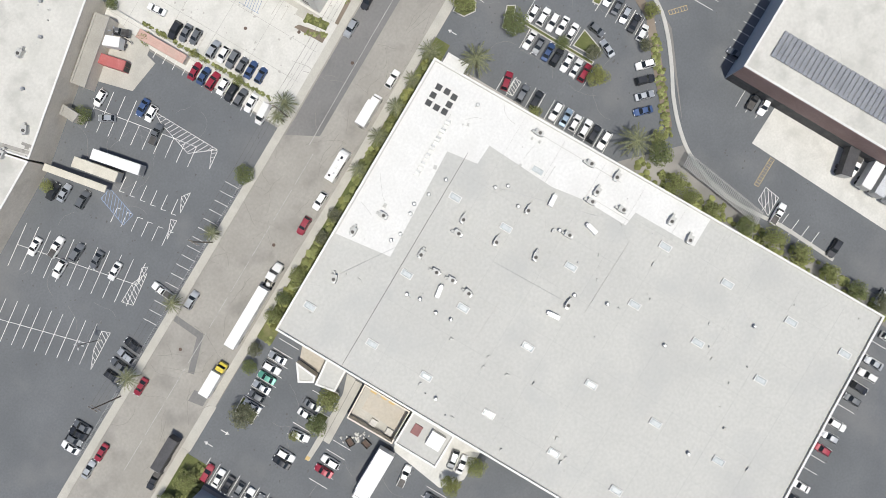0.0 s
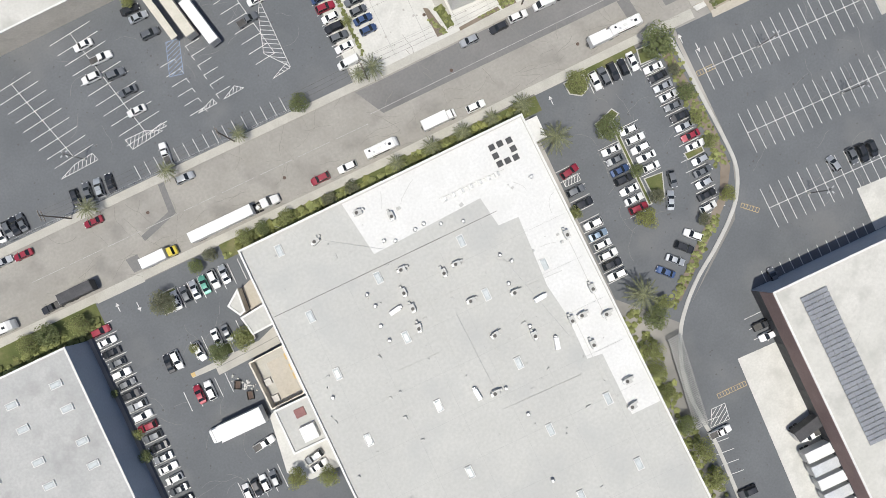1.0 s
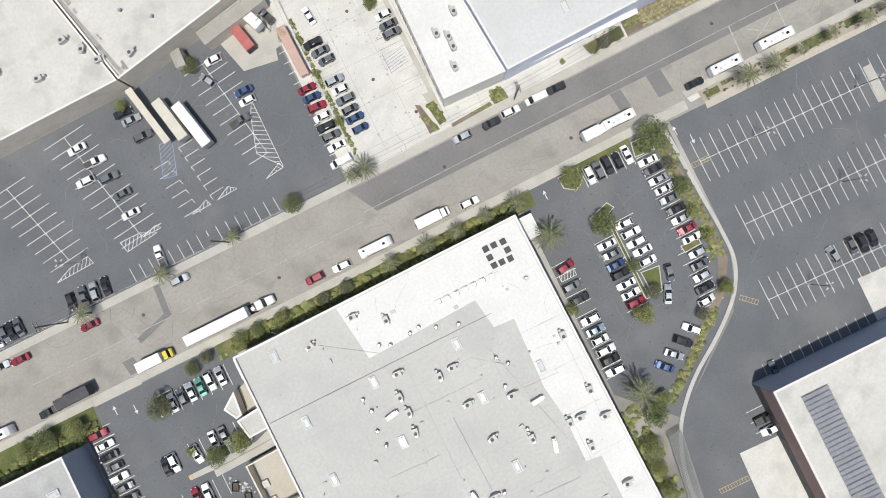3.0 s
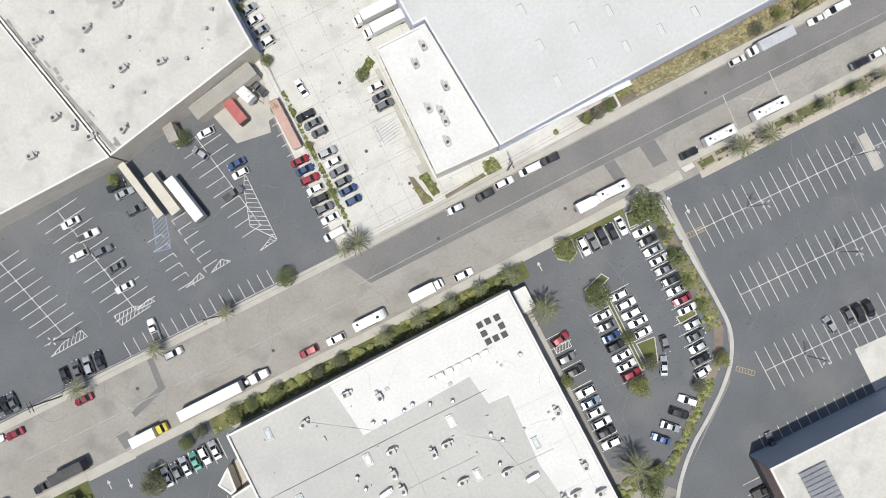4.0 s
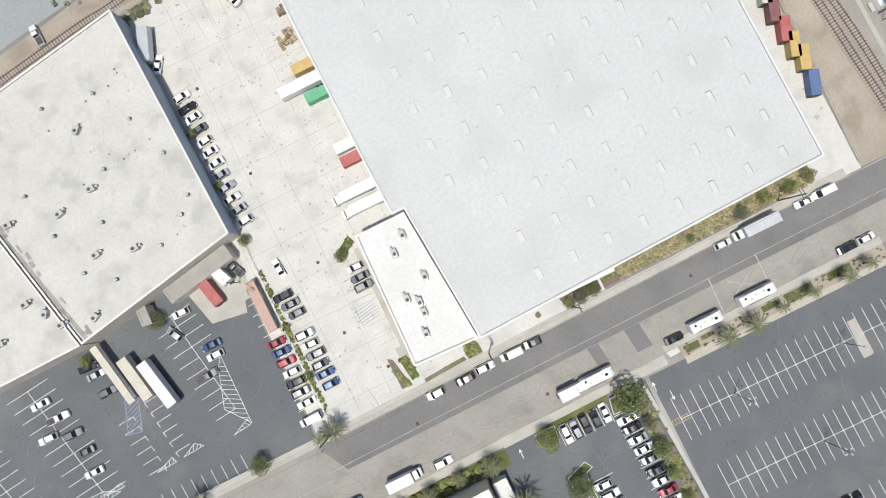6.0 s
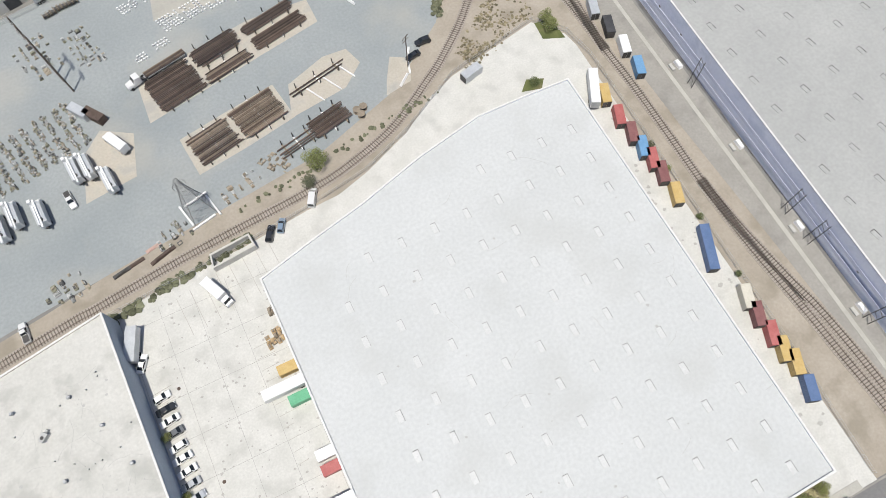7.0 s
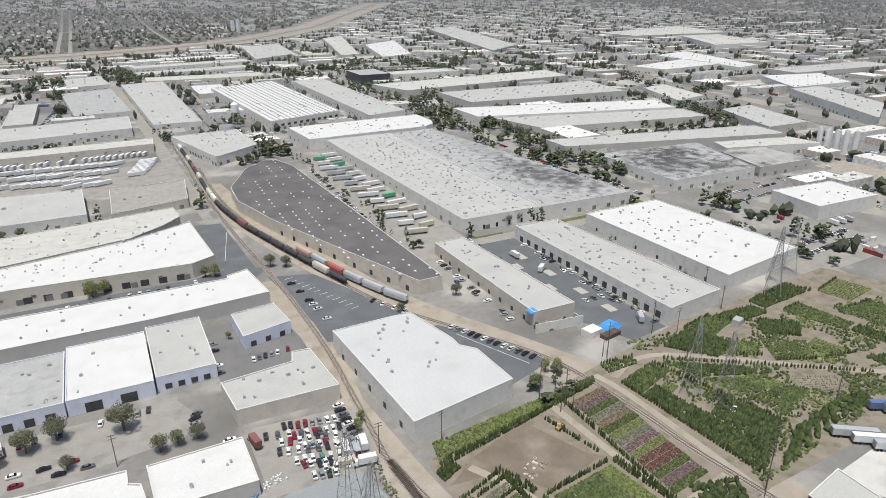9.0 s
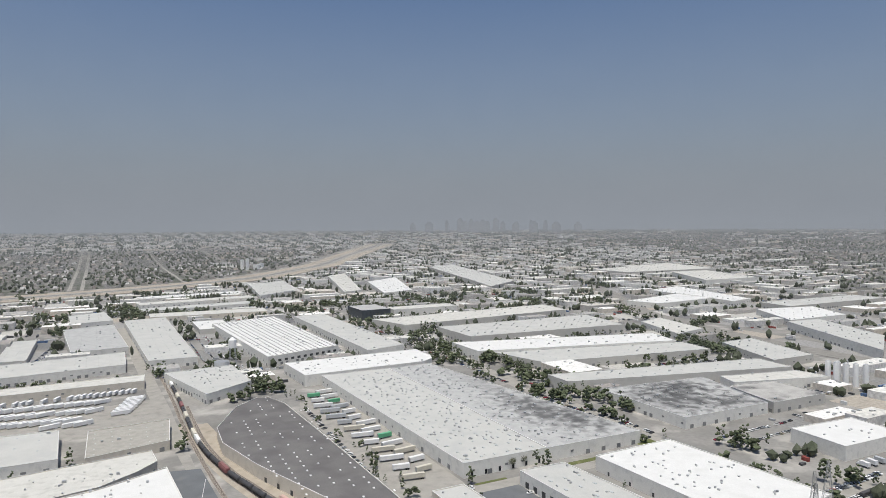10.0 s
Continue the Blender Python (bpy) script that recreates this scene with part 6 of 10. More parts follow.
# canopy, orange-roofed sheds and yard rooms beside the warehouses
cn = thing("canopy", "long narrow tan canopy on posts beside trailers", "canopy")
part("roof", Shape().box(-65.1, 59.4, 3.6, 15.6, 1.7, 0.25, -79), BOX["t"], cn)
for i in range(5):
    part("post", Shape().rod((-66.4 + 0.65 * i, 66.0 - 3.4 * i, 0), (-66.4 + 0.65 * i, 66.0 - 3.4 * i, 3.65), 0.09, n=6), STEEL, cn)
sh = thing("shed", "long narrow shed with a faded orange roof", "shed")
part("wall", Shape().box(-28.1, 58.4, 0, 12.4, 1.9, 2.5, 91), WALL_TAN, sh)
part("roof", Shape().box(-28.1, 58.4, 2.5, 12.9, 2.3, 0.25, 91, 0.94), BOX["p"], sh)
ground_slab("container_slab", [(-43.7, 71.0), (-40.8, 60.1), (-32.3, 58.8), (-31.6, 61.5), (-29.8, 61.8), (-28.3, 71.8), (-29.6, 73.4)], 0.11, WALK, "pale concrete slab under a container")
rm = thing("yard_enclosure", "open walled yard with a tan floor", "enclosure")
w = Shape()
ring(w, [(-80.6, -24.2), (-71.6, -23.8), (-71.6, -36.3), (-80.4, -36.5)], [(-80.25, -24.5), (-71.95, -24.15), (-71.95, -36.0), (-80.05, -36.15)], 0, 3.2)
part("wall", w, WALL_TAN, rm)
part("floor", Shape().prism([(-80.2, -24.6), (-72.0, -24.2), (-72.0, -35.95), (-80.0, -36.1)], 0, 0.3), WALK, rm)
part("floor", Shape().prism([(-77.6, -26.2), (-73.2, -26.0), (-73.0, -35.8), (-78.0, -35.7)], 0.3, 0.34), SAND, rm, "tan sandy court")
for y in (-30.3, -34.6):
    part("planter", Shape().box(-79.0, y, 0.3, 1.7, 1.7, 0.7, 0, 0.96), WALL_G, rm)
for y, h in ((-26.6, 1.2), (-29.4, 0.8), (-31.6, 1.1)):
    part("bench", Shape().box(-72.6, y, 0.3, 0.7, 1.6, h * 0.5), BOX["y"], rm)
an = building("annex", "low flat annex with a grey roof beside the warehouse", rect(-79.4, -47.8, -70.7, -36.7), 5.0, ROOF_G, WALL_W, 0.35, "annex")
part("roof_hatch", Shape().box(-74.1, -39.6, 4.6, 2.5, 2.1, 0.35).box(-74.1, -39.6, 4.95, 2.2, 1.8, 0.03, 0, 1.0), BOX["m"], an, "dark brown square roof hatch")
part("roof_unit", Shape().box(-73.8, -44.5, 4.6, 3.7, 3.7, 1.5, 0, 0.96).rod((-75.6, -44.5, 6.1), (-72.0, -44.5, 6.1), 0.12, n=6), WHITE, an, "large white sheet-metal roof unit")
building("annex", "low grey-roofed annex at the side entrance", [(-77.6, -13.9), (-70.4, -13.1), (-70.4, -18.4), (-76.7, -18.7)], 3.5, ROOF_G, WALL_TAN, 0.15, "annex")
building("annex", "small wedge-shaped cream entrance roof", [(-79.2, -10.2), (-75.4, -7.4), (-75.9, -13.0), (-77.4, -13.4)], 3.6, ROOF_C, WALL_TAN, 0.12, "annex")
ground_slab("courtyard", [(-75.2, -7.4), (-70.4, -5.6), (-70.4, -12.9), (-75.7, -13.4)], 0.12, SAND, "tan paved court beside the side entrance")
ground_slab("concrete_ramp", [(-89.0, -22.2), (-72.6, -21.5), (-72.6, -23.3), (-89.0, -23.9)], 0.28, WALK, "grey-green concrete ramp along the car park")
ground_slab("concrete_path", [(-95.0, -20.7), (-77.0, -20.5), (-72.4, -18.9), (-72.4, -21.4), (-89.0, -22.1), (-95.0, -21.9)], 0.13, WALK, "pale concrete footpath to the side entrance")
ground_slab("tactile_pad", [(-95.1, -20.7), (-94.1, -20.7), (-94.1, -21.7), (-95.1, -21.7)], 0.15, BOX["y"], "yellow tactile pad at the end of the path")
ground_slab("concrete_path", [(-82.4, -37.8), (-79.7, -36.9), (-79.7, -48.2), (-70.4, -48.2), (-70.4, -55.8), (-79.7, -55.8), (-84.4, -51.9)], 0.10, CONCRETE, "pale concrete apron round the annex")
bins = random.Random(8)
rubble = Shape()
for i in range(46):
    k = bins.random()
    rubble.box(-86.4 + 3.4 * k + bins.uniform(-1, 1), -26.2 - 4.6 * k + bins.uniform(-1, 1), 0.05, bins.uniform(0.2, 0.8), bins.uniform(0.2, 0.6), bins.uniform(0.1, 0.45), bins.uniform(0, 180), 0.7)
thing("rubble_heap", "heap of broken pale concrete on the asphalt", "rubble", shape=rubble, mats=CONCRETE, kind="stuff")
for x, y, a in ((-85.9, -27.9, 62), (-84.2, -31.4, 75)):
    sk = thing("skip_bin", "dark open steel skip beside the rubble", "skip", "skips", pose(x, y, 0.06, 0, 0, a))
    part("bin", Shape().box(0, 0.72, 0, 2.1, 0.08, 1.0).box(0, -0.72, 0, 2.1, 0.08, 1.0).box(1.0, 0, 0, 0.08, 1.4, 1.0).box(-1.0, 0, 0, 0.08, 1.4, 0.8), STEEL_DK, sk)
    part("load", Shape().box(0, 0, 0.1, 1.9, 1.35, 0.4, 0, 0.9), RUST, sk)
building("annex", "small corner utility building beside the warehouse", rect(1.7, -6.2, 5.0, -0.8), 3.5, ROOF_W, WALL_W, 0.3, "annex")
ROOF_TAN = surface("tan_grey_roof", (0.30, 0.29, 0.26), (0.38, 0.365, 0.33), 4, 0.85, fine=0.4)
building("loading_shed", "dark loading shed against the cream warehouse", [(-54.0, 66.2), (-51.7, 65.9), (-51.6, 70.3), (-53.9, 69.9)], 4.2, ROOF_TAN, WALL_TAN, 0.03, "shed", trim=ROOF_TAN)
building("lean_to_shed", "grey lean-to shed against the cream warehouse wall", [(-45.6, 67.9), (-28.6, 71.2), (-29.3, 74.8), (-46.3, 71.5)], 4.4, ROOF_TAN, WALL_TAN, 0.03, "shed", trim=ROOF_TAN)
pg = thing("pergola", "grey slatted pergola over a walkway", "pergola")
GREY_SLAT = surface("grey_slats", (0.30, 0.30, 0.29), (0.38, 0.38, 0.37), 1.0, 0.8, fine=0.2)
for i in range(48):
    part("slat", Shape().box(12.3 - i * 0.067, -61.5 - i * 0.46, 2.6, 3.5, 0.2, 0.16, 4), GREY_SLAT, pg)
for i in range(5):
    for s in (-1.4, 1.4):
        part("post", Shape().box(12.2 - i * 0.65 + s, -62 - i * 5, 0, 0.14, 0.14, 2.7), GREY_SLAT, pg)
for s in (-1.5, 0, 1.5):
    part("beam", Shape().rod((12.3 + s, -61.5, 2.5), (9.1 + s, -83.2, 2.5), 0.09, n=4), GREY_SLAT, pg)


# ---- lamps, poles, fences ----
def make_lot_lamp(h=9.2, arms=4):
    root = tagged(new("lamp_post"), "tall car park lamp post with four heads", "lamp post", "lamp posts in the car parks")
    part("pole", Shape().rod((0, 0, 0), (0, 0, h), 0.10, 0.07, 8), STEEL_DK, root)
    part("base", Shape().rod((0, 0, 0), (0, 0, 0.8), 0.3, n=10), KERB, root)
    for i in range(arms):
        a = math.pi / 2 * i + 0.4
        c, s = math.cos(a), math.sin(a)
        hd = part("lamp_head", Shape().box(0, 0, 0, 0.6, 0.28, 0.14), STEEL, root)
        hd.matrix_basis = pose(c * 0.85, s * 0.85, h - 0.05, 0, 0, math.degrees(a))
        part("arm", Shape().rod((0, 0, h), (c * 0.7, s * 0.7, h), 0.04, n=5), STEEL_DK, root)
    return root


LOT_LAMP = Kind(make_lot_lamp)
for x, y in ((60.5, -8.0), (56.5, -44.8), (87.5, -8.2), (86, -44.9), (74, -26.6), (-96.0, 36.2), (-31, 66), (102, -26.6)):
    LOT_LAMP.place(pose(x, y, 0.05))


def make_pole(h=13.0, arms=2, wood=True):
    root = tagged(new("utility_pole"), "weathered wooden utility pole with crossarms", "utility pole", "utility poles")
    part("pole", Shape().rod((0, 0, 0), (0, 0, h), 0.19, 0.12, 8), TIMBER_DK, root)
    for i in range(arms):
        z = h - 0.5 - 1.3 * i
        part("crossarm", Shape().box(0, 0.15, z, 2.6, 0.14, 0.16), TIMBER_DK, root)
        for x in (-1.2, -0.5, 0.5, 1.2):
            part("insulator", Shape().rod((x, 0.15, z + 0.16), (x, 0.15, z + 0.36), 0.06, n=6), STEEL, root)
    return root


POLE = Kind(make_pole)
for x, y, a in ((-105, 24.9, 90), (-62, 24.9, 90), (-27, 24.9, 90), (14, 25.3, 90), (36, 26.6, 90), (90, 27.2, 90), (65.2, 169.4, 30), (105.3, 266.9, 0), (127.9, 263.1, 20), (176.6, 257.4, 0), (180.7, 255.3, 0), (217.7, 282.1, 30), (204.9, 188.7, 0), (263, 283, 0), (312.5, 311.9, 0), (301.1, 290.8, 0), (227.1, 202.1, 0), (251, 264.9, 0), (23, 301.7, 0), (-18.5, 299.1, 0)):
    POLE.place(pose(x, y, 0.05, 0, 0, a))
wr = Shape()
for dy, z in ((-1.0, 12.4), (1.0, 12.4), (0.4, 11.0)):
    xs = [-105, -62, -27, 14, 36, 90]
    ys = [24.9, 24.9, 24.9, 25.3, 26.6, 27.2]
    for i in range(5):
        for s in range(6):
            t0, t1 = s / 6, (s + 1) / 6
            p = (xs[i] + (xs[i + 1] - xs[i]) * t0, ys[i] + (ys[i + 1] - ys[i]) * t0 + dy, z - 1.2 * 4 * t0 * (1 - t0))
            q = (xs[i] + (xs[i + 1] - xs[i]) * t1, ys[i] + (ys[i + 1] - ys[i]) * t1 + dy, z - 1.2 * 4 * t1 * (1 - t1))
            wr.rod(p, q, 0.025, n=3)
thing("overhead_wires", "thin dark overhead wires along the street", "wires", shape=wr, mats=STEEL_DK)


def fence(name, label, pts, h=2.0, step=3.0, mat=STEEL):
    root = thing(name, label, "fence")
    r = Shape()
    for i in range(len(pts) - 1):
        a, b = Vector(pts[i]), Vector(pts[i + 1])
        n = max(1, int((b - a).length / step))
        for j in range(n + (i == len(pts) - 2)):
            p = a + (b - a) * (j / n)
            part("post", Shape().rod((p.x, p.y, 0), (p.x, p.y, h), 0.05, n=5), mat, root)
        for z in (0.15, h * 0.5, h - 0.05):
            r.rod((a.x, a.y, z), (b.x, b.y, z), 0.03, n=4)
        d = (b - a).length
        m = int(d / 0.5)
        for j in range(m):
            p = a + (b - a) * (j / m)
            r.box(p.x, p.y, 0.1, 0.03, 0.03, h - 0.15)
    part("rail", r, mat, root)
    return root


fence("fence", "metal fence between car park and pavement", [(-122, 25.9), (-45, 25.9)], 1.8)
fence("fence", "metal fence between car park and concrete yard", [(-26.0, 27), (-26.0, 74)], 1.8)
fence("fence", "wire fence along the rail spur", [(-30, 136.0), (5, 139.0), (23.6, 141.4), (41.6, 144.7), (56, 150.9), (74.9, 161.7), (103.2, 168.1)], 2.0)
fence("fence", "wire fence beside the containers", [(110.8, 27), (112.0, 60), (112.6, 150), (110.6, 160.2), (103.6, 168.0)], 2.0, 4.0)
fence("fence", "fence on the far side of the storage yard", [(-60, 232), (0, 240), (60, 252)], 2.0, 4.0)


# ---- railway tracks ----
def track(name, label, plan, z=0.12):
    pts = curve_pts(plan, 10)
    root = thing(name, label, "railway track")
    part("ballast", Shape().strip(pts, 3.0, 0.0, z), BALLAST, root)
    for s in (-0.72, 0.72):
        side = [(l if s < 0 else r) for l, r in ribbon_sides(pts, 0.72)]
        part("rail", Shape().strip(side, 0.13, z, z + 0.19), RAIL, root)
    ties = Shape()
    d = 0.0
    for i in range(len(pts) - 1):
        a, b = Vector(pts[i]), Vector(pts[i + 1])
        L = (b - a).length
        ang = math.degrees(math.atan2(b.y - a.y, b.x - a.x))
        while d < L:
            p = a + (b - a) * (d / L)
            ties.box(p.x, p.y, z - 0.06, 0.24, 2.5, 0.10, ang)
            d += 0.75
        d -= L
    part("sleeper_run", ties, TIMBER_DK, root, "", False, "stuff")
    return root


track("railway_track", "rusty single railway track on pale ballast", [(126, -40), (124.6, 10), (123, 36.9), (121.9, 49), (120.6, 64.8), (118.8, 82.2), (118.1, 98), (118.2, 119.5), (118.1, 136.5), (117.3, 153), (116.6, 170.2), (113.2, 200), (107.8, 242), (106.6, 262), (109, 300), (111.6, 351), (110, 427), (104, 520), (100.5, 640), (100, 770), (92, 1050), (78, 1400)])
track("railway_track", "curved rail spur along the storage yard", [(-200, 110), (-56.6, 135.6), (-31.3, 139.4), (-13.3, 141.9), (2, 143.6), (17.6, 145), (26.9, 146), (37.3, 148), (52.9, 153.4), (68, 163), (75, 168), (87, 178.8), (97, 192), (106, 215), (108, 240), (107, 258)])
track("railway_track", "railway siding joining the single track", [(127.6, -10), (125.7, 39.9), (124.1, 60.4), (122.0, 72), (119.6, 88), (118.3, 104)])
track("railway_track", "railway siding towards the nursery", [(117.6, 150), (118.6, 172), (119.5, 190), (116, 212), (110.5, 238), (107.4, 262)])
track("railway_track", "railway line curving past the dark-roofed warehouse", [(214, 20), (213, 100), (212.0, 140.5), (210.7, 162), (209.4, 188), (205.2, 218), (203.4, 246), (196.4, 290), (176, 330), (156, 366), (142.5, 405), (133, 440), (120.5, 490), (111.5, 531), (104.5, 600), (104.5, 770), (97, 1050), (83, 1400)])
track("railway_track", "railway line curving past the dark-roofed warehouse", [(157, 382), (147, 410), (137.5, 444), (125, 494), (116, 533), (109.5, 600), (109.5, 700)])

ground_slab("rail_bed", [(l[0], l[1]) for l, r in ribbon_sides(curve_pts([(214.6, 100), (211.4, 191), (206.2, 255), (192, 296), (160, 366), (139, 440), (118, 531), (107, 640)], 6), 11)] + [(r[0], r[1]) for l, r in reversed(ribbon_sides(curve_pts([(214.6, 100), (211.4, 191), (206.2, 255), (192, 296), (160, 366), (139, 440), (118, 531), (107, 640)], 6), 11))], 0.028, DIRT, "tan dirt bed of the curving railway line")


def make_rail_car(kind):
    root = tagged(new("rail_car"), "", "rail car", "freight train")
    if kind == "tank":
        s = Shape().rod((-7, 0, 2.5), (7, 0, 2.5), 1.45, n=16)
        s.rod((-7.5, 0, 2.5), (-7, 0, 2.5), 0.8, 1.45, n=16).rod((7, 0, 2.5), (7.5, 0, 2.5), 1.45, 0.8, n=16).rod((0, 0, 3.9), (0, 0, 4.3), 0.5, n=10)
        b = part("tank", s, BOX["k"], root, smooth=False)
    else:
        s = Shape()
        loft(s, [(-7.6, 1.2, 1.6, 3.0, 4.2, 0.9), (-6.4, 1.5, 1.1, 3.2, 4.4, 1.0), (6.4, 1.5, 1.1, 3.2, 4.4, 1.0), (7.6, 1.2, 1.6, 3.0, 4.2, 0.9)])
        for i in range(9):
            x = -6 + 1.5 * i
            s.box(x, 1.52, 1.2, 0.1, 0.06, 2.0).box(x, -1.52, 1.2, 0.1, 0.06, 2.0)
        b = part("hopper", s, BOX["s"], root)
    b["painted"] = 1
    part("underframe", Shape().box(0, 0, 0.85, 15.6, 2.2, 0.25), STEEL_DK, root)
    w = Shape().rod((0, -0.8, 0.42), (0, 0.8, 0.42), 0.42, n=12).mesh("wheelset", STEEL_DK)
    for x in (-5.9, -4.4, 4.4, 5.9):
        part("wheelset", w, None, root).location = (x, 0, 0)
    return root


RAILCAR = {k: Kind(lambda k=k: make_rail_car(k)) for k in ("tank", "hopper")}


def train(plan, start, spec, label_by):
    pts = curve_pts(plan, 24)
    d, target, k = 0.0, start, 0
    for i in range(len(pts) - 1):
        a, b = Vector(pts[i]), Vector(pts[i + 1])
        L = (b - a).length
        while k < len(spec) and d + L >= target:
            p = a + (b - a) * ((target - d) / L)
            kind = "tank" if spec[k] == "k" else "hopper"
            RAILCAR[kind].place(pose(p.x, p.y, 0.31, 0, 0, math.degrees(math.atan2(b.y - a.y, b.x - a.x))), BOX[spec[k]], "%s %s rail car standing on the track" % (BOX_WORD[spec[k]], "tank" if kind == "tank" else "hopper"))
            target += 16.8
            k += 1
        d += L


train([(142.5, 405), (133, 440), (120.5, 490), (111.5, 531), (104.5, 600), (104.5, 770), (97, 1050), (83, 1400)], 8, "ktkkkkkmkkkwtkktkmktkkwttkkkk", 0)
train([(165, 366), (157, 382), (147, 410), (137.5, 444), (125, 494), (116, 533)], 12, "sssrsp", 0)
train([(213, 100), (212.0, 140.5), (210.7, 162), (209.4, 188)], 2, "tmst", 0)

# ---- storage yard ----
pole_rng = random.Random(21)
POLE_WOOD = [surface("pole_" + k, a, b, 2.5, 0.85, fine=0.25, obj=0.35) for k, a, b in (("dark", (0.065, 0.050, 0.045), (0.105, 0.082, 0.070)), ("brown", (0.105, 0.078, 0.064), (0.155, 0.115, 0.092)), ("tan", (0.21, 0.165, 0.125), (0.29, 0.235, 0.18)))]


def pole_stack(x0, y0, length, rows, width, ang, label, layers=2, mat=None):
    """Long poles lying side by side on bearers with upright stakes."""
    root = thing("pole_stack", label, "pole stack", "pole stacks in the yard")
    c, s = math.cos(radians(ang)), math.sin(radians(ang))
    tones = POLE_WOOD[0:2] if "dark" in label else POLE_WOOD[1:3] if "reddish" in label else POLE_WOOD

    def at(u, v):
        return x0 + c * u - s * v, y0 + s * u + c * v

    for k in range(3):
        u = length * (0.15 + 0.35 * k)
        part("bearer", Shape().box(*at(u, width / 2), 0.0, 0.4, width + 1.2, 0.42, ang), WOOD if k != 1 else WHITE, root)
        for v in (-0.7, width + 0.7):
            part("stake", Shape().box(*at(u, v), 0.0, 0.25, 0.25, 2.3, ang), STEEL_DK, root)
    for lay in range(layers):
        n = rows - lay
        for i in range(n):
            if pole_rng.random() < 0.06:
                continue
            v = width * (i + 0.5 + 0.5 * lay) / rows
            e0, e1 = pole_rng.uniform(-0.7, 0.5), length + pole_rng.uniform(-0.9, 0.7)
            r = pole_rng.uniform(0.17, 0.23)
            z = 0.42 + r + lay * 0.36
            part("pole", Shape().rod((*at(e0, v), z), (*at(e1, v), z), r, r * 0.82, 7), pole_rng.choice(tones), root)
    return root


Y = 14.0
for x, y, L, rows, w, lay, lab in ((0.0, 185.0, 13.0, 24, 12.2, 2, "stack of dark brown utility poles on bearers"), (14.2, 188.4, 13.6, 8, 3.8, 1, "sparse row of brown poles on bearers"), (13.2, 194.6, 13.6, 13, 6.4, 2, "stack of dark brown utility poles on bearers"),
                                   (30.0, 193.2, 16.2, 10, 4.6, 2, "stack of dark brown utility poles on bearers"), (28.6, 199.4, 16.2, 8, 3.6, 2, "stack of dark brown utility poles on bearers"), (17.6, 166.9, 12.4, 22, 10.6, 2, "stack of reddish brown poles on bearers"),
                                   (4.2, 164.6, 11.6, 18, 9.6, 1, "loose row of brown poles on bearers"), (34.2, 158.6, 10.8, 13, 6.2, 2, "stack of dark brown poles on bearers"), (32.4, 174.0, 18.0, 3, 1.6, 1, "few dark poles lying on white bearers"), (24.0, 157.2, 10.6, 5, 3.6, 1, "few dark poles lying on white bearers")):
    pole_stack(x, y, L, rows, w, Y, lab, lay)
for x, y in ((38.5, 172.6), (44.0, 174.0), (49.0, 176.2)):
    thing("timber_bearer", "long white bearer lying on sand", "bearer", m=pose(x, y, 0.09, 0, 0, -62), shape=Shape().box(0, 0, 0, 7.0, 0.35, 0.4), mats=WHITE)
ground_slab("sand_patch", [(30, 168.5), (47, 171), (53.8, 177), (52, 183), (45, 183.4), (33, 179)], 0.07, SAND, "pale sand patch under the poles")
ground_slab("sand_patch", [(-5.0, 184), (13.6, 188), (29, 191.5), (48.5, 195.5), (48.5, 204.5), (30, 205), (-4.5, 198.6)], 0.068, SAND, "pale sand patch under the poles")
ground_slab("sand_patch", [(2, 163), (17, 165.5), (31, 168.5), (29, 181), (13, 178), (0.5, 175.5)], 0.066, SAND, "pale sand patch under the poles")
ground_slab("sand_patch", [(72, 218), (76, 206), (90, 197), (95, 204), (93, 216), (82, 222)], 0.066, SAND, "pale sand patch under the steel towers")
ground_slab("sand_patch", [(6, 217), (38, 214), (47, 221), (45, 232), (22, 236), (8, 228)], 0.064, surface("pale_crushed_stone", (0.37, 0.355, 0.315), (0.44, 0.425, 0.38), 6, 0.95, fine=0.6, stain=(0.30, 0.30, 0.29), stain_size=7), "pale crushed stone patch in the yard")
ground_slab("sand_patch", [(56, 163.5), (64, 165), (67, 172), (62, 175), (58, 168)], 0.062, SAND, "pale sand patch by the yard gate")
ground_slab("sand_patch", [(-27, 168), (-13, 170), (-10, 183), (-18, 188), (-24, 182)], 0.06, SAND, "pale sand patch in the yard")

# white posts stored in blocks, reels, pallets
post_mesh = Shape().box(0, 0, 0, 0.55, 0.4, 0.55).mesh("white_block", WHITE)
blk = random.Random(31)
for x0, y0, nx, ny in ((-1.0, 223.0, 6, 4), (6.0, 224.4, 7, 4), (11.0, 227.0, 5, 3), (19.0, 231.0, 4, 3), (8.5, 211.5, 7, 6), (16.0, 213.0, 6, 6), (22.5, 213.5, 6, 3), (30.0, 213.0, 8, 5), (38.0, 216.0, 7, 5), (4.0, 206.5, 5, 3), (-2.0, 204.5, 4, 3)):
    root = thing("block_group", "white concrete blocks set out in short rows", "blocks", "white blocks in the yard")
    for i in range(nx):
        for j in range(ny):
            if blk.random() < 0.85:
                o = part("block", post_mesh, None, root)
                o.matrix_basis = pose(x0 + i * 0.95 - j * 0.35, y0 + j * 0.95 + i * 0.22, 0.066, 0, 0, 14 + blk.uniform(-8, 8))


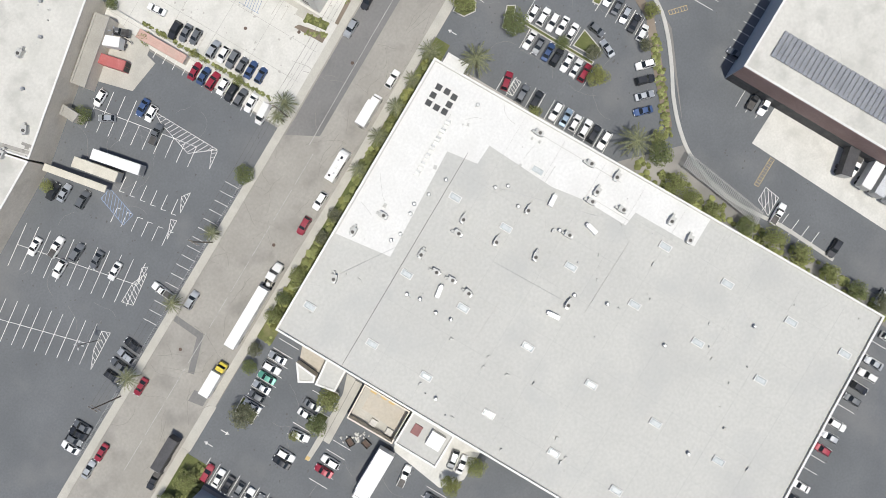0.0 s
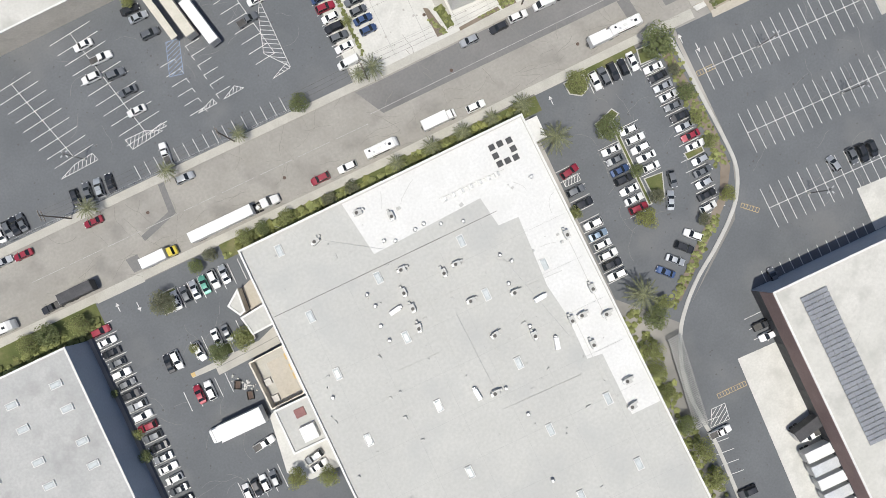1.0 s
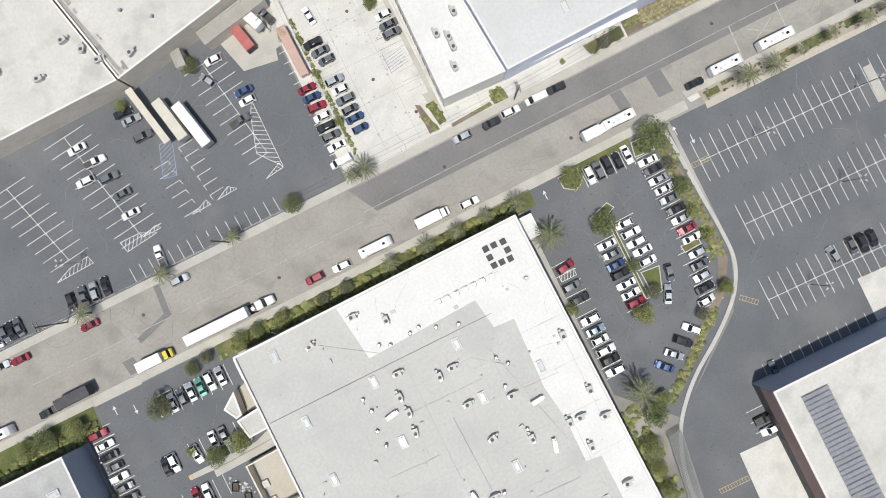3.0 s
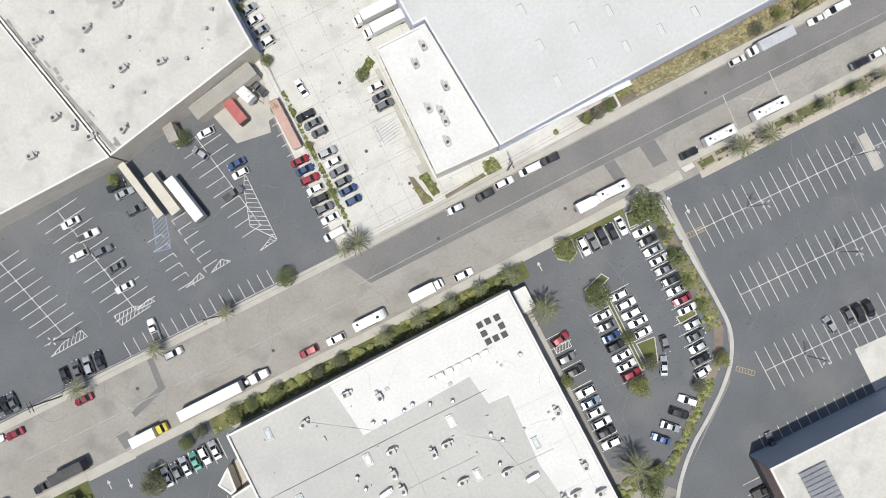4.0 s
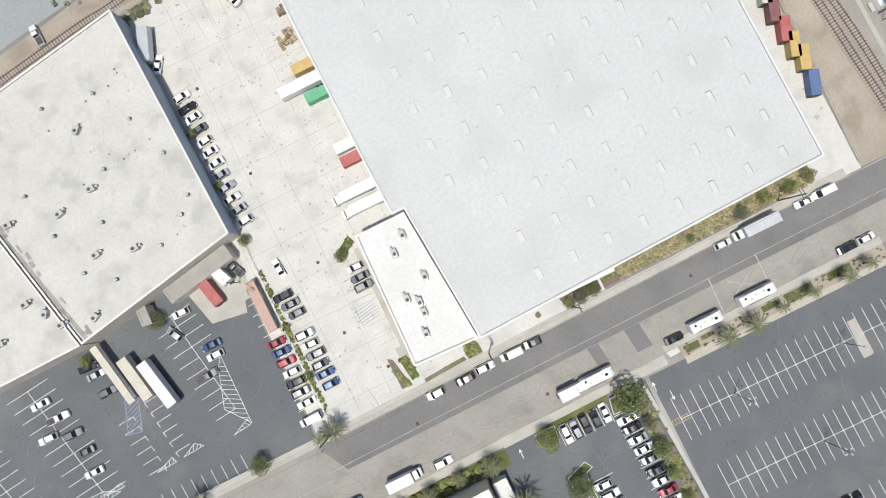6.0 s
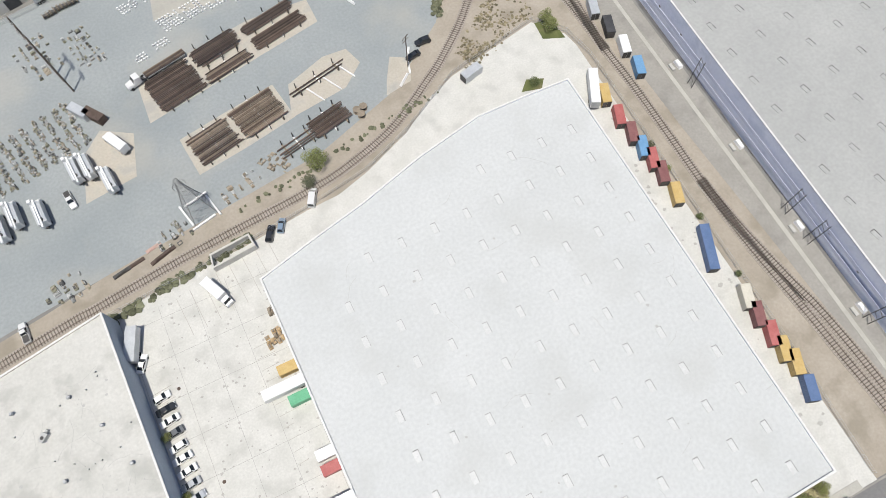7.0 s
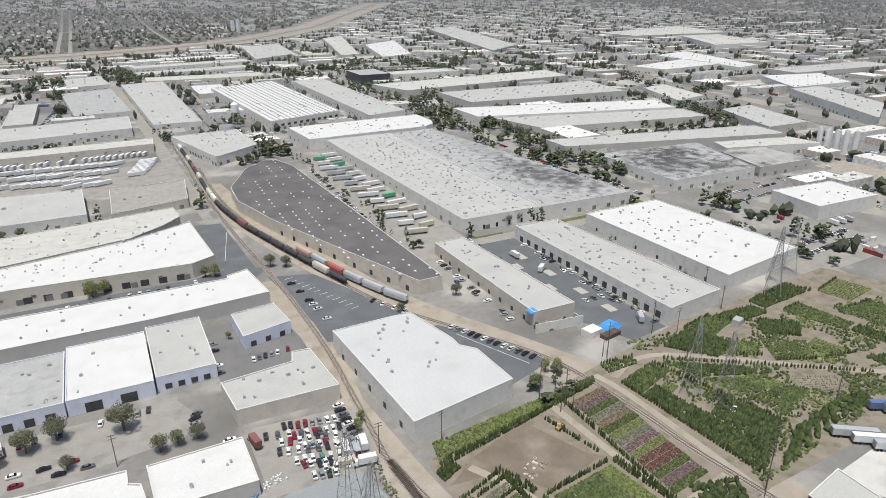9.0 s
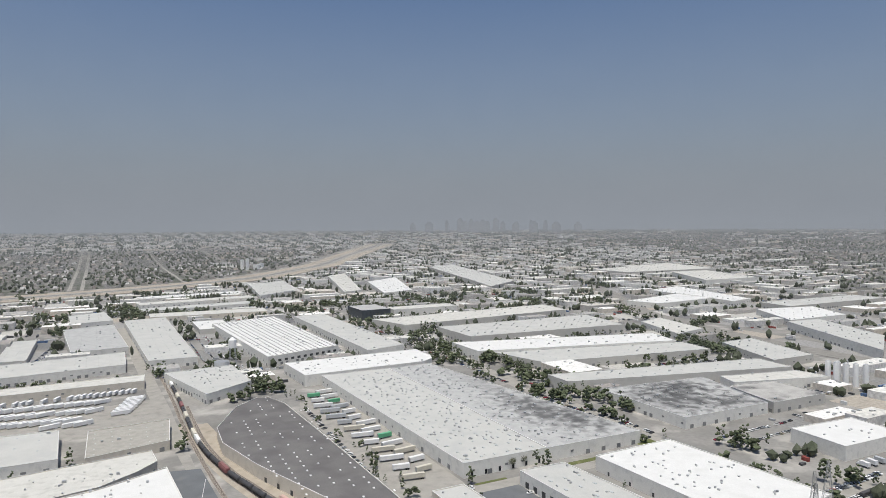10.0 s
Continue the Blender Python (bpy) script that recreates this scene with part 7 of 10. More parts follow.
def make_reel():
    root = tagged(new("cable_reel", Shape().rod((0, -0.5, 0.95), (0, 0.5, 0.95), 0.55, n=12).mesh("reel_drum", STEEL_DK)), "wooden cable reel standing on edge in a row", "cable reel", "cable reels in the yard")
    for s in (-0.55, 0.55):
        part("flange", Shape().rod((0, s - 0.06, 0.95), (0, s + 0.06, 0.95), 0.95, n=16), WOOD, root)
    return root


REEL = Kind(make_reel)
rl = random.Random(8)
for i in range(56):
    x = -21.5 + 1.12 * i
    if i in (9, 10, 21, 38, 39):
        continue
    REEL.place(pose(x, 232.4 + (x + 20.7) * 0.205 + rl.uniform(-.3, .3), 0.05, 0, 0, 98 + rl.uniform(-6, 6)) @ Matrix.Diagonal((1, 1.3, 0.9, 1)))
for x, y in ((46.6, 162.4), (48.6, 162.6), (47.2, 160.6)):
    REEL.place(pose(x, y, 0.05, 90, 0, 0) @ Matrix.Diagonal((1.1, 1.1, 1.1, 1)) @ pose(0, 0.6, -0.95))


def clutter(name, label, x0, y0, w, h, n, ang, seed, mats, smin=0.4, smax=1.6, zmax=0.9):
    g = random.Random(seed)
    c, s = math.cos(radians(ang)), math.sin(radians(ang))
    sh = Shape()
    for i in range(n):
        u, v = g.uniform(-w / 2, w / 2), g.uniform(-h / 2, h / 2)
        if n > 8:  # loose rows
            v = -h / 2 + h * (i + g.random() * 0.6) / n
            u = round(u / (w / 4)) * (w / 4) + g.uniform(-.2, .2)
        a, b, z = g.uniform(smin, smax), (0.9 if n < 4 else g.uniform(smin, smax) * 0.7), g.uniform(0.25, zmax)
        x, y, k, t = x0 + c * u - s * v, y0 + s * u + c * v, g.randrange(len(mats)), ang + (g.choice((0, 90)) if n > 3 else 0) + g.uniform(-5, 5)
        sh.box(x, y, 0.05, a, b, z * 0.6, t, 1, k)
        sh.box(x + g.uniform(-.1, .1), y + g.uniform(-.1, .1), 0.05 + z * 0.6, a * g.uniform(0.5, 0.9), b * g.uniform(0.4, 0.9), z * 0.4, t, 0.9, g.randrange(len(mats)))
    return thing(name, label, "stacked goods", "goods stored in the yard", shape=sh, mats=mats, kind="stuff" if n > 3 else "")


GREYS = [surface("stored_" + k, a, b, 0.8, 0.8, fine=0.2) for k, a, b in (("grey", (0.24, 0.245, 0.24), (0.34, 0.345, 0.335)), ("olive", (0.20, 0.195, 0.14), (0.27, 0.26, 0.19)), ("pale", (0.42, 0.425, 0.42), (0.52, 0.52, 0.51)), ("dark", (0.08, 0.08, 0.08), (0.13, 0.13, 0.125)), ("tan", (0.30, 0.26, 0.20), (0.39, 0.345, 0.28)))]
clutter("material_pile", "grey steel parts and crates piled on gravel", -27.5, 219, 9, 15, 46, 14, 1, GREYS)
clutter("material_pile", "pallets of grey fittings in loose rows", -14.8, 217, 6, 15, 40, 14, 2, GREYS)
clutter("material_pile", "pallets of timber along the yard edge", 21.0, 157.5, 4.0, 8, 20, 35, 3, [WOOD, GREYS[4]])
clutter("material_pile", "pallets of timber and fittings", 10.5, 155.0, 10, 4.5, 26, 14, 4, [GREYS[4], WOOD, GREYS[2]])
clutter("material_pile", "grey steel parts and dark drums", -9.5, 149.6, 8, 6, 34, 14, 5, GREYS)
clutter("material_pile", "boxes and grey fittings along the fence", -37.5, 147.0, 9, 7, 34, 14, 6, GREYS)
for i in range(9):
    for j in range(2):
        clutter("material_row", "row of pallets with grey fittings", -46.5 + 3.0 * i - 1.6 * j, 187.0 + 0.75 * i + 8.2 * j - 4, 1.3, 7.4, 26, 14, 50 + 2 * i + j, GREYS, 0.5, 1.1, 0.9)
for x, y, L, m in ((-20.5, 146.6, 5.2, RUST), (-15.2, 148.2, 4.2, BOX["p"]), (-13.0, 145.6, 7.0, RUST), (-24.0, 145.0, 4.5, STEEL_DK), (60.5, 250, 6, STEEL_DK), (71, 254, 7, RUST), (46.5, 229.5, 6.5, RUST), (44, 228, 5, WOOD), (53.6, 236, 4.5, WALL_TAN)):
    clutter("steel_beam", "long rusty steel beam lying on gravel", x, y, 1.0, 1.2, 1, 16, int(x * 7 + 900), [m], L, L + 0.1, 1.1)

# long containers and trailers along the grey warehouse
for x, y, L, c in ((-15.6, 240.5, "trailer16", "s"), (2.4, 242.6, "trailer11", "w"), (12.7, 250.2, "trailer11", "s"), (31.0, 254.0, "box6", "w")):
    put(L, x, y, 15, BOX[c], "pale trailer parked along the grey wall", "trailers along the wall")

# bucket trucks
def make_bucket_truck():
    root = make_box_truck(8.5)
    root.name, root["category"] = "bucket_truck", "truck"
    part("boom", Shape().box(-0.3, 0, 3.75, 8.6, 0.5, 0.45).box(-0.9, 0.4, 4.2, 6.0, 0.35, 0.3), WHITE, root, "folded white boom")
    part("bucket", Shape().box(3.6, 0.75, 3.7, 0.9, 0.8, 1.0), WHITE, root)
    part("turntable", Shape().rod((-2.2, 0, 3.65), (-2.2, 0, 4.0), 0.6, n=10), STEEL_DK, root)
    return root


KIND["bucket"] = Kind(make_bucket_truck)
for x, y, a in ((-26.5, 176.8, 97), (-23.3, 176.6, 97), (-19.2, 170.2, 97), (-37.4, 168.5, 95), (-47.4, 168.7, 95), (-43.6, 171.0, 95)):
    put("bucket", x, y, a, BOX["s"], "white bucket truck with a folded boom", "bucket trucks in the yard")
place_car(-30.2, 170.6, 100, "w", 0.06, "pickup")
put("truck8", -14.3, 180.2, 118, BOX["w"], "white utility truck parked on gravel")
put("tractor", -4.2, 197.8, 195, CAR["w"], "white semi tractor with a flat bed of poles")
ft = thing("flatbed_trailer", "flatbed trailer loaded with dark poles", "trailer", "", pose(4.6, 200.2, 0.05, 0, 0, 14))
part("bed", Shape().box(0, 0, 0.9, 12.0, 2.4, 0.3), STEEL, ft)
for k in range(6):
    part("pole", Shape().rod((-6.5, -0.9 + 0.36 * k, 1.4), (6.2, -0.9 + 0.36 * k, 1.4), 0.17, 0.14, 7), POLE_WOOD[k % 3], ft)
truck_wheels(ft, (-4.8, -3.6), 1.0)
put("box6", -20.9, 195.0, -55, BOX["s"], "pale grey shed-like container on the gravel")
put("box6", -17.6, 192.0, -55, RUST, "rust-red shed-like container on the gravel")
put("bucket", 84.0, 197.0, 20, BOX["w"], "white bucket truck with a folded boom", "bucket trucks in the yard")
put("box6", 92.5, 194.6, 60, BOX["w"], "white container at the yard edge")
place_car(72.4, 175.3, 0, "k", 0.06, "suv")
place_car(68.0, 172.0, 10, "k", 0.06, "sedan")
place_car(94.6, 232, 100, "w", 0.06, "pickup")
place_car(-49.0, 140.8, 95, "w", 0.06, "pickup")
for i, (x, y, a) in enumerate(((55.2, 208.0, -55), (57.6, 203.2, -60), (59.6, 198.4, -66), (75.0, 213.0, -58), (77.4, 208.2, -62), (80.4, 203.0, -60), (84.6, 200.6, 30), (67.0, 173.4, 60), (65.4, 169.4, 75), (62.4, 166, 40))):
    thing("road_barrier", "long white concrete road barrier", "barrier", "white barriers in the yard", pose(x, y, 0.06, 0, 0, a), Shape().box(0, 0, 0, 4.6, 0.6, 0.4).box(0, 0, 0.4, 4.6, 0.3, 0.5, top=0.8), WHITE)


# lattice towers
TOWER_STEEL = surface("weathered_tower_steel", (0.27, 0.272, 0.27), (0.35, 0.352, 0.35), 1.0, 0.65, 0.3, fine=0.2)


def make_tower(h, base, arms, label):
    root = tagged(new("lattice_tower"), label, "pylon", "steel towers")
    top = base * 0.16
    corners = [(1, 1), (-1, 1), (-1, -1), (1, -1)]
    lv = [0.0, 0.18, 0.34, 0.48, 0.60, 0.70, 0.79, 0.87, 0.94, 1.0]

    def at(k, t):
        w = (base / 2) * (1 - t) ** 1.25 + top / 2
        return Vector((corners[k][0] * w, corners[k][1] * w, h * t))

    for k in range(4):
        leg = Shape()
        for a, b in zip(lv, lv[1:]):
            leg.rod(at(k, a), at(k, b), 0.10, n=4)
        part("leg", leg, TOWER_STEEL, root)
    for i, (a, b) in enumerate(zip(lv, lv[1:])):
        br = Shape()
        for k in range(4):
            j = (k + 1) % 4
            br.rod(at(k, a), at(j, b), 0.045, n=3).rod(at(j, a), at(k, b), 0.045, n=3).rod(at(k, b), at(j, b), 0.045, n=3)
        part("bracing", br, TOWER_STEEL, root, "", False, "stuff")
    for z, L in arms:
        ar = Shape()
        for s in (-1, 1):
            tip = Vector((s * L, 0, h * z))
            w = (base / 2) * (1 - z) ** 1.25 + top / 2
            for dy in (-w, w):
                ar.rod((s * w, dy, h * z), tip, 0.06, n=3).rod((s * w, dy, h * (z + 0.05)), tip, 0.06, n=3)
            ar.rod(tip, tip - Vector((0, 0, 1.6)), 0.1, n=4)
        part("crossarm", ar, TOWER_STEEL, root, "", False, "stuff")
    return root


TOWER = Kind(lambda: make_tower(33, 7.0, ((0.72, 5.0), (0.84, 6.0), (0.95, 4.5)), "tall steel lattice transmission tower"))
SMALL_TOWER = Kind(lambda: make_tower(17, 5.6, ((0.9, 1.6),), "steel lattice tower with a square base"))
for x, y in ((85.0, 240.3), (87.2, 225.8), (82.6, 211.6), (89.0, 203.0), (232.2, 245.1), (234.9, 231.5), (338, 290), (352, 300), (372, 306)):
    TOWER.place(pose(x, y, 0.05, 0, 0, 40))
SMALL_TOWER.place(pose(-1.2, 153.0, 0.05, 0, 0, 14))
cb = thing("tower_kerb", "white kerb blocks round the steel tower feet", "kerb", "white kerbs round tower feet")
for x, y in ((-1.2, 153.0), (87.2, 225.8), (82.6, 211.6)):
    for s in (-1, 1):
        part("block", Shape().box(x + s * 3.6, y, 0.0, 0.5, 7.0, 0.6, 14), WHITE, cb)
        part("block", Shape().box(x, y + s * 3.6, 0.0, 6.6, 0.5, 0.6, 14), WHITE, cb)
for x, y in ((-21.0, 203.5), (-22.6, 208.0), (-23.6, 211.4)):
    ob = POLE.place(pose(x, y, 0.05, 0, 0, 100) @ Matrix.Diagonal((1.4, 1.4, 1.75, 1)))
for x, y in ((132.2, 129.3), (132.2, 87.0), (132.2, 77.8), (132.2, 55)):
    g = thing("wall_gantry", "rusty steel gantry frame against the blue wall", "gantry", "gantries along the wall", pose(x - 0.4, y, 0.05))
    for s in (-0.9, 0.9):
        part("leg", Shape().rod((0, s, 0), (0, s, 11.0), 0.11, n=5), STEEL_DK, g)
    for z in (3, 5, 7, 9, 11):
        part("rung", Shape().rod((0, -0.9, z - 1.2), (0, 0.9, z), 0.06, n=4), STEEL_DK, g)
for x, y in ((132.2, 136.5), (132.4, 108.0), (132.2, 82.0), (132.3, 58)):
    d = thing("dock_ramp", "white sloping dock canopy at the blue wall", "dock", "dock canopies along the wall", pose(x, y, 0.05))
    part("ramp", Shape().box(0.6, 0, 0, 1.3, 3.0, 0.9, 0, 0.8), WHITE, d)
    part("step", Shape().box(-1.5, 0, 0, 0.9, 2.2, 0.5), KERB, d)
lines("lane_edge", "pale concrete gutter along the lane", [(129.0, 40, 129.0, 166), (129.0, 166, 131, 172.5), (131, 172.5, 192, 185)], WALK, 1.1, 0.075)
put("box12", 139.0, 176.4, 9, BOX["g"], "green freight container at the nursery edge", "containers at the nursery edge")
put("box12", 155.6, 179.6, 9.5, BOX["g"], "green freight container at the nursery edge", "containers at the nursery edge")
put("box12", 169.0, 182.6, 10, BOX["r"], "red freight container at the nursery edge", "containers at the nursery edge")
put("box12", 182.6, 185.4, 10.5, BOX["r"], "red freight container at the nursery edge", "containers at the nursery edge")

# pallets of brown boxes and the small walled yard
clutter("box_stack", "brown cardboard boxes stacked on pallets", 4.6, 113.6, 4.4, 3.6, 18, 5, 91, [WOOD, surface("cardboard", (0.42, 0.30, 0.17), (0.50, 0.37, 0.22), 1, 0.9, fine=0.3)], 0.9, 1.4, 1.8)
clutter("box_stack", "brown cardboard boxes stacked on pallets", 5.6, 120.2, 2.4, 2.6, 8, 5, 92, [WOOD], 0.9, 1.4, 1.5)
en = thing("walled_enclosure", "grey walled enclosure at the yard corner", "enclosure")
w = Shape()
ring(w, [(-3.0, 135.4), (8.4, 136.6), (8.0, 140.4), (-2.6, 139.4)], [(-2.6, 135.9), (7.9, 137.0), (7.6, 139.9), (-2.2, 138.9)], 0, 2.6)
part("wall", w, WALL_G, en)
ground_slab("planted_island", [(89.6, 148.0), (95.2, 146.6), (97.2, 149.2), (92.6, 151)], 0.2, GRASS, "small planted island at the warehouse corner")
ground_slab("lawn", [(103.6, 161), (109.5, 158.6), (109.0, 166.5), (104, 167)], 0.12, GRASS, "small lawn at the yard corner")
tree(107.0, 163.4, 2.2, 0)


def set_one(x, y, r, i):
    tree(x, y, r, i, stretch=1.25)


set_one(41.4, 250.4, 4.4, 3)
set_one(44.8, 252.6, 3.6, 3)
set_one(38.4, 250.0, 3.2, 3)
for x, y, r in ((-15.5, 320, 4.6), (-5, 324, 4.2), (4.6, 327, 4.4), (1.4, 345, 3.0), (8, 307.5, 2.6), (26.5, 322, 5.2), (37, 303, 3.2), (43, 304, 2.8), (50, 304.5, 3.0), (-24, 322, 4.0), (112, 450, 3.4), (120, 445, 3.2), (156, 362, 2.4), (190, 367, 3.0), (273, 448, 3.4), (282, 449, 3.6)):
    set_one(x, y, r, 3)
set_one(103, 281.8, 2.0, 4)
set_one(106, 287, 1.8, 4)
set_one(177.6, 275.7, 3.0, 1)
set_one(192, 281, 2.4, 4)
set_one(188, 283.5, 2.2, 4)
set_one(213, 365.6, 2.6, 1)
set_one(172, 402, 2.4, 5)
set_one(176, 405, 2.2, 5)
set_one(19, 452, 4.0, 0)
set_one(25, 454, 3.4, 0)
set_one(81, 450, 3.2, 0)
set_one(76, 452, 2.8, 3)
set_one(74, 374, 1.6, 5)
set_one(-30, 330, 3.2, 3)

# ---- plant nursery ----
fg = random.Random(12)


DRUM = [Shape().rod((0, 0, 0), (0, 0, 0.9), 0.32, n=8).mesh("drum", m) for m in (WHITE, BOX["l"])]


def plot(quad, rows, per, leaf, r=0.45, h=0.8, label="rows of low green nursery plants", gap=0.04, name="crop_rows"):
    """Planted rows that fill a four-cornered plot; the rows run from the first corner to the second."""
    a, b, c, d = (Vector(p) for p in quad)
    sp = []
    for i in range(rows):
        for j in range(per):
            if fg.random() < gap:
                continue
            u, v = (j + 0.5 + fg.uniform(-.2, .2)) / per, (i + 0.5 + fg.uniform(-.12, .12)) / rows
            p = (a * (1 - u) + b * u) * (1 - v) + (d * (1 - u) + c * u) * v
            sp.append((p.x, p.y, r * fg.uniform(0.75, 1.25), h * fg.uniform(0.7, 1.3)))
    return bush_field(name, label, sp, leaf, "plants")


def conifer_row(p, q, step=1.15, h=2.7, r=0.55, label="row of small conical nursery trees"):
    """A single line of narrow conifers."""
    L = math.hypot(q[0] - p[0], q[1] - p[1])
    return plot([p, q, q, p], 1, max(2, int(L / step)), NURS[1], r, h, label, 0.05)


def mid(quad, u, v):
    a, b, c, d = (Vector(p) for p in quad)
    p = (a * (1 - u) + b * u) * (1 - v) + (d * (1 - u) + c * u) * v
    return p.x, p.y


def sub_quad(quad, u0, u1, v0, v1):
    return [mid(quad, u0, v0), mid(quad, u1, v0), mid(quad, u1, v1), mid(quad, u0, v1)]


NURS = [surface("nursery_" + k, a, b, 1.6, 0.85, fine=0.4, bump=0, island=0.4, spec=0.15) for k, a, b in (
    ("green", (0.085, 0.112, 0.045), (0.120, 0.150, 0.063)), ("deep", (0.066, 0.090, 0.036), (0.096, 0.124, 0.052)), ("lime", (0.130, 0.160, 0.058), (0.175, 0.205, 0.082)), ("red", (0.12, 0.068, 0.055), (0.165, 0.095, 0.075)),
    ("plum", (0.135, 0.095, 0.10), (0.185, 0.13, 0.135)), ("grey_green", (0.15, 0.155, 0.115), (0.20, 0.205, 0.15)), ("brown", (0.16, 0.125, 0.09), (0.21, 0.165, 0.12)), ("yellow", (0.19, 0.19, 0.085), (0.24, 0.235, 0.11)))]
# beds between conifer rows beside the main track
QA = [(119.5, 231), (138.3, 236.5), (141, 195.5), (128.5, 192)]
for k in range(7):
    v0 = k / 7
    plot(sub_quad(QA, 0.08, 0.93, v0 + 0.045, v0 + 0.115), 4, 26, NURS[(5, 0, 5, 2, 0, 2, 0)[k]], 0.42, 0.45, "bed of low grey-green nursery plants")
    conifer_row(mid(QA, 0.03, v0 + 0.01), mid(QA, 0.97, v0 + 0.01), 1.2, 2.4)
for u in (0.0, 0.04, 0.96, 1.0):
    conifer_row(mid(QA, u, 0), mid(QA, u, 1), 1.1, 2.6)
# the big green plot, rows running away from the road
QB = [(146.5, 221.5), (146.8, 196), (177.5, 200.5), (173.8, 225)]
for b0, b1, n in ((0.02, 0.24, 0), (0.265, 0.49, 0), (0.51, 0.74, 0), (0.765, 0.98, 2)):
    plot(sub_quad(QB, 0.02, 0.98, b0, b1), 10, 52, NURS[n], 0.56, 0.85)
for p, q in (((143.5, 222.5), (144.2, 195)), ((145.2, 222.8), (173.5, 226.6)), ((175.4, 226.5), (179.4, 201)), ((176.6, 226.7), (180.6, 201.2)), ((145, 194.3), (178.5, 199))):
    conifer_row(p, q)
# bare plot with hedges
ground_slab("bare_plot", [(120, 241), (134, 250), (160, 259), (172, 229.5), (148, 224.5), (138, 239)], 0.07, SOIL, "bare brown plot with rubble in the nursery")
for p, q in (((118.5, 233), (137, 239)), ((136.5, 240.5), (142.5, 225)), ((138, 240.5), (144, 226)), ((174, 232), (168, 258)), ((166, 259.5), (182, 263.5))):
    conifer_row(p, q, 1.3, 2.4, 0.6)
clutter("rubble_heap", "pale rubble and broken slabs on bare soil", 149, 235.5, 9, 6, 26, 20, 411, [CONCRETE, WALL_TAN, WOOD], 0.4, 1.5, 0.6)
# shrub strip towards the pale warehouse
QC = [(121, 250), (201, 267), (203.5, 271), (124, 263)]
plot(sub_quad(QC, 0.0, 0.62, 0.28, 1.0), 10, 62, NURS[2], 0.6, 1.1, gap=0.12)
plot(sub_quad(QC, 0.62, 1.0, 0.1, 1.0), 8, 34, NURS[0], 0.6, 1.3, gap=0.15)
for v in (0.0, 0.14):
    conifer_row(mid(QC, 0, v), mid(QC, 0.98, v), 1.1, 2.6)
plot([(119, 243), (127, 247), (125, 251), (118, 248)], 4, 9, NURS[1], 0.6, 2.2, "block of small conical nursery trees")
# beds of mixed colours
QD = [(183.7, 260.6), (202.5, 264), (200.6, 206.5), (182, 203.7)]
for k, (n, h) in enumerate(((6, 0.6), (4, 0.6), (0, 0.9), (5, 0.6), (6, 0.5), (0, 1.0), (2, 0.6), (5, 0.7), (4, 0.5), (2, 0.6), (3, 0.6), (3, 0.6), (0, 0.8), (4, 0.6), (0, 0.9))):
    v0 = k / 15
    plot(sub_quad(QD, 0.03, 0.97, v0 + 0.002, v0 + 0.064), 5, 32, NURS[n], 0.44, h, "bed of coloured nursery plants in rows")
conifer_row((181.5, 262), (180.3, 203.5))
plot([(189, 205), (206, 200), (200, 189), (188, 191)], 9, 13, NURS[1], 0.9, 2.2, "block of leafy nursery shrubs", 0.2)
plot([(176, 198.5), (187, 200.5), (187, 192), (178, 189.5)], 6, 11, NURS[2], 0.6, 1.0)
# strip behind the freight containers
QE = [(136, 184.5), (186, 193.5), (186.5, 188.4), (138, 179.8)]
plot(sub_quad(QE, 0, 0.24, 0, 1), 6, 14, NURS[2], 0.6, 1.2, gap=0.2)
plot(sub_quad(QE, 0.26, 0.55, 0, 1), 8, 20, NURS[0], 0.5, 0.9)
plot(sub_quad(QE, 0.57, 0.78, 0, 1), 8, 18, NURS[7], 0.45, 0.5)
plot(sub_quad(QE, 0.8, 1.0, 0, 1), 7, 16, NURS[4], 0.45, 0.6)
conifer_row((135, 187), (186, 195.5), 1.3, 2.0, 0.7, "low dark hedge between nursery plots")
# long dark block beyond the second track
QF = [(211, 262.5), (233, 268.5), (247.5, 213), (216, 195.5)]
plot(sub_quad(QF, 0.02, 0.98, 0.0, 0.16), 10, 24, NURS[0], 0.65, 1.5, gap=0.1)
plot(sub_quad(QF, 0.02, 0.42, 0.18, 0.98), 44, 11, NURS[1], 0.75, 2.0, "block of dark conical nursery trees", 0.06)
plot(sub_quad(QF, 0.45, 0.97, 0.58, 0.98), 22, 16, NURS[1], 0.75, 2.0, "block of dark conical nursery trees", 0.12)
plot(sub_quad(QF, 0.45, 0.7, 0.2, 0.3), 5, 8, NURS[2], 0.6, 0.8)
plot(sub_quad(QF, 0.75, 0.97, 0.46, 0.56), 5, 8, NURS[0], 0.6, 1.2)
for u in (0.0, 1.0):
    conifer_row(mid(QF, u, 0.0), mid(QF, u, 1.0), 1.3, 2.8)
# plots towards the long shed
QG = [(238, 266.5), (266, 247.6), (274, 221), (251, 216)]
plot(sub_quad(QG, 0.02, 0.98, 0.02, 0.3), 9, 30, NURS[1], 0.7, 1.8, "block of dark conical nursery trees", 0.1)
plot(sub_quad(QG, 0.05, 0.55, 0.33, 0.66), 12, 18, NURS[0], 0.55, 0.8)
plot(sub_quad(QG, 0.57, 0.98, 0.33, 0.66), 12, 16, NURS[2], 0.55, 0.7)
plot(sub_quad(QG, 0.02, 0.98, 0.7, 0.98), 10, 28, NURS[0], 0.6, 1.2, gap=0.12)
QH = [(274, 235.5), (311, 217), (302, 210), (279, 212)]
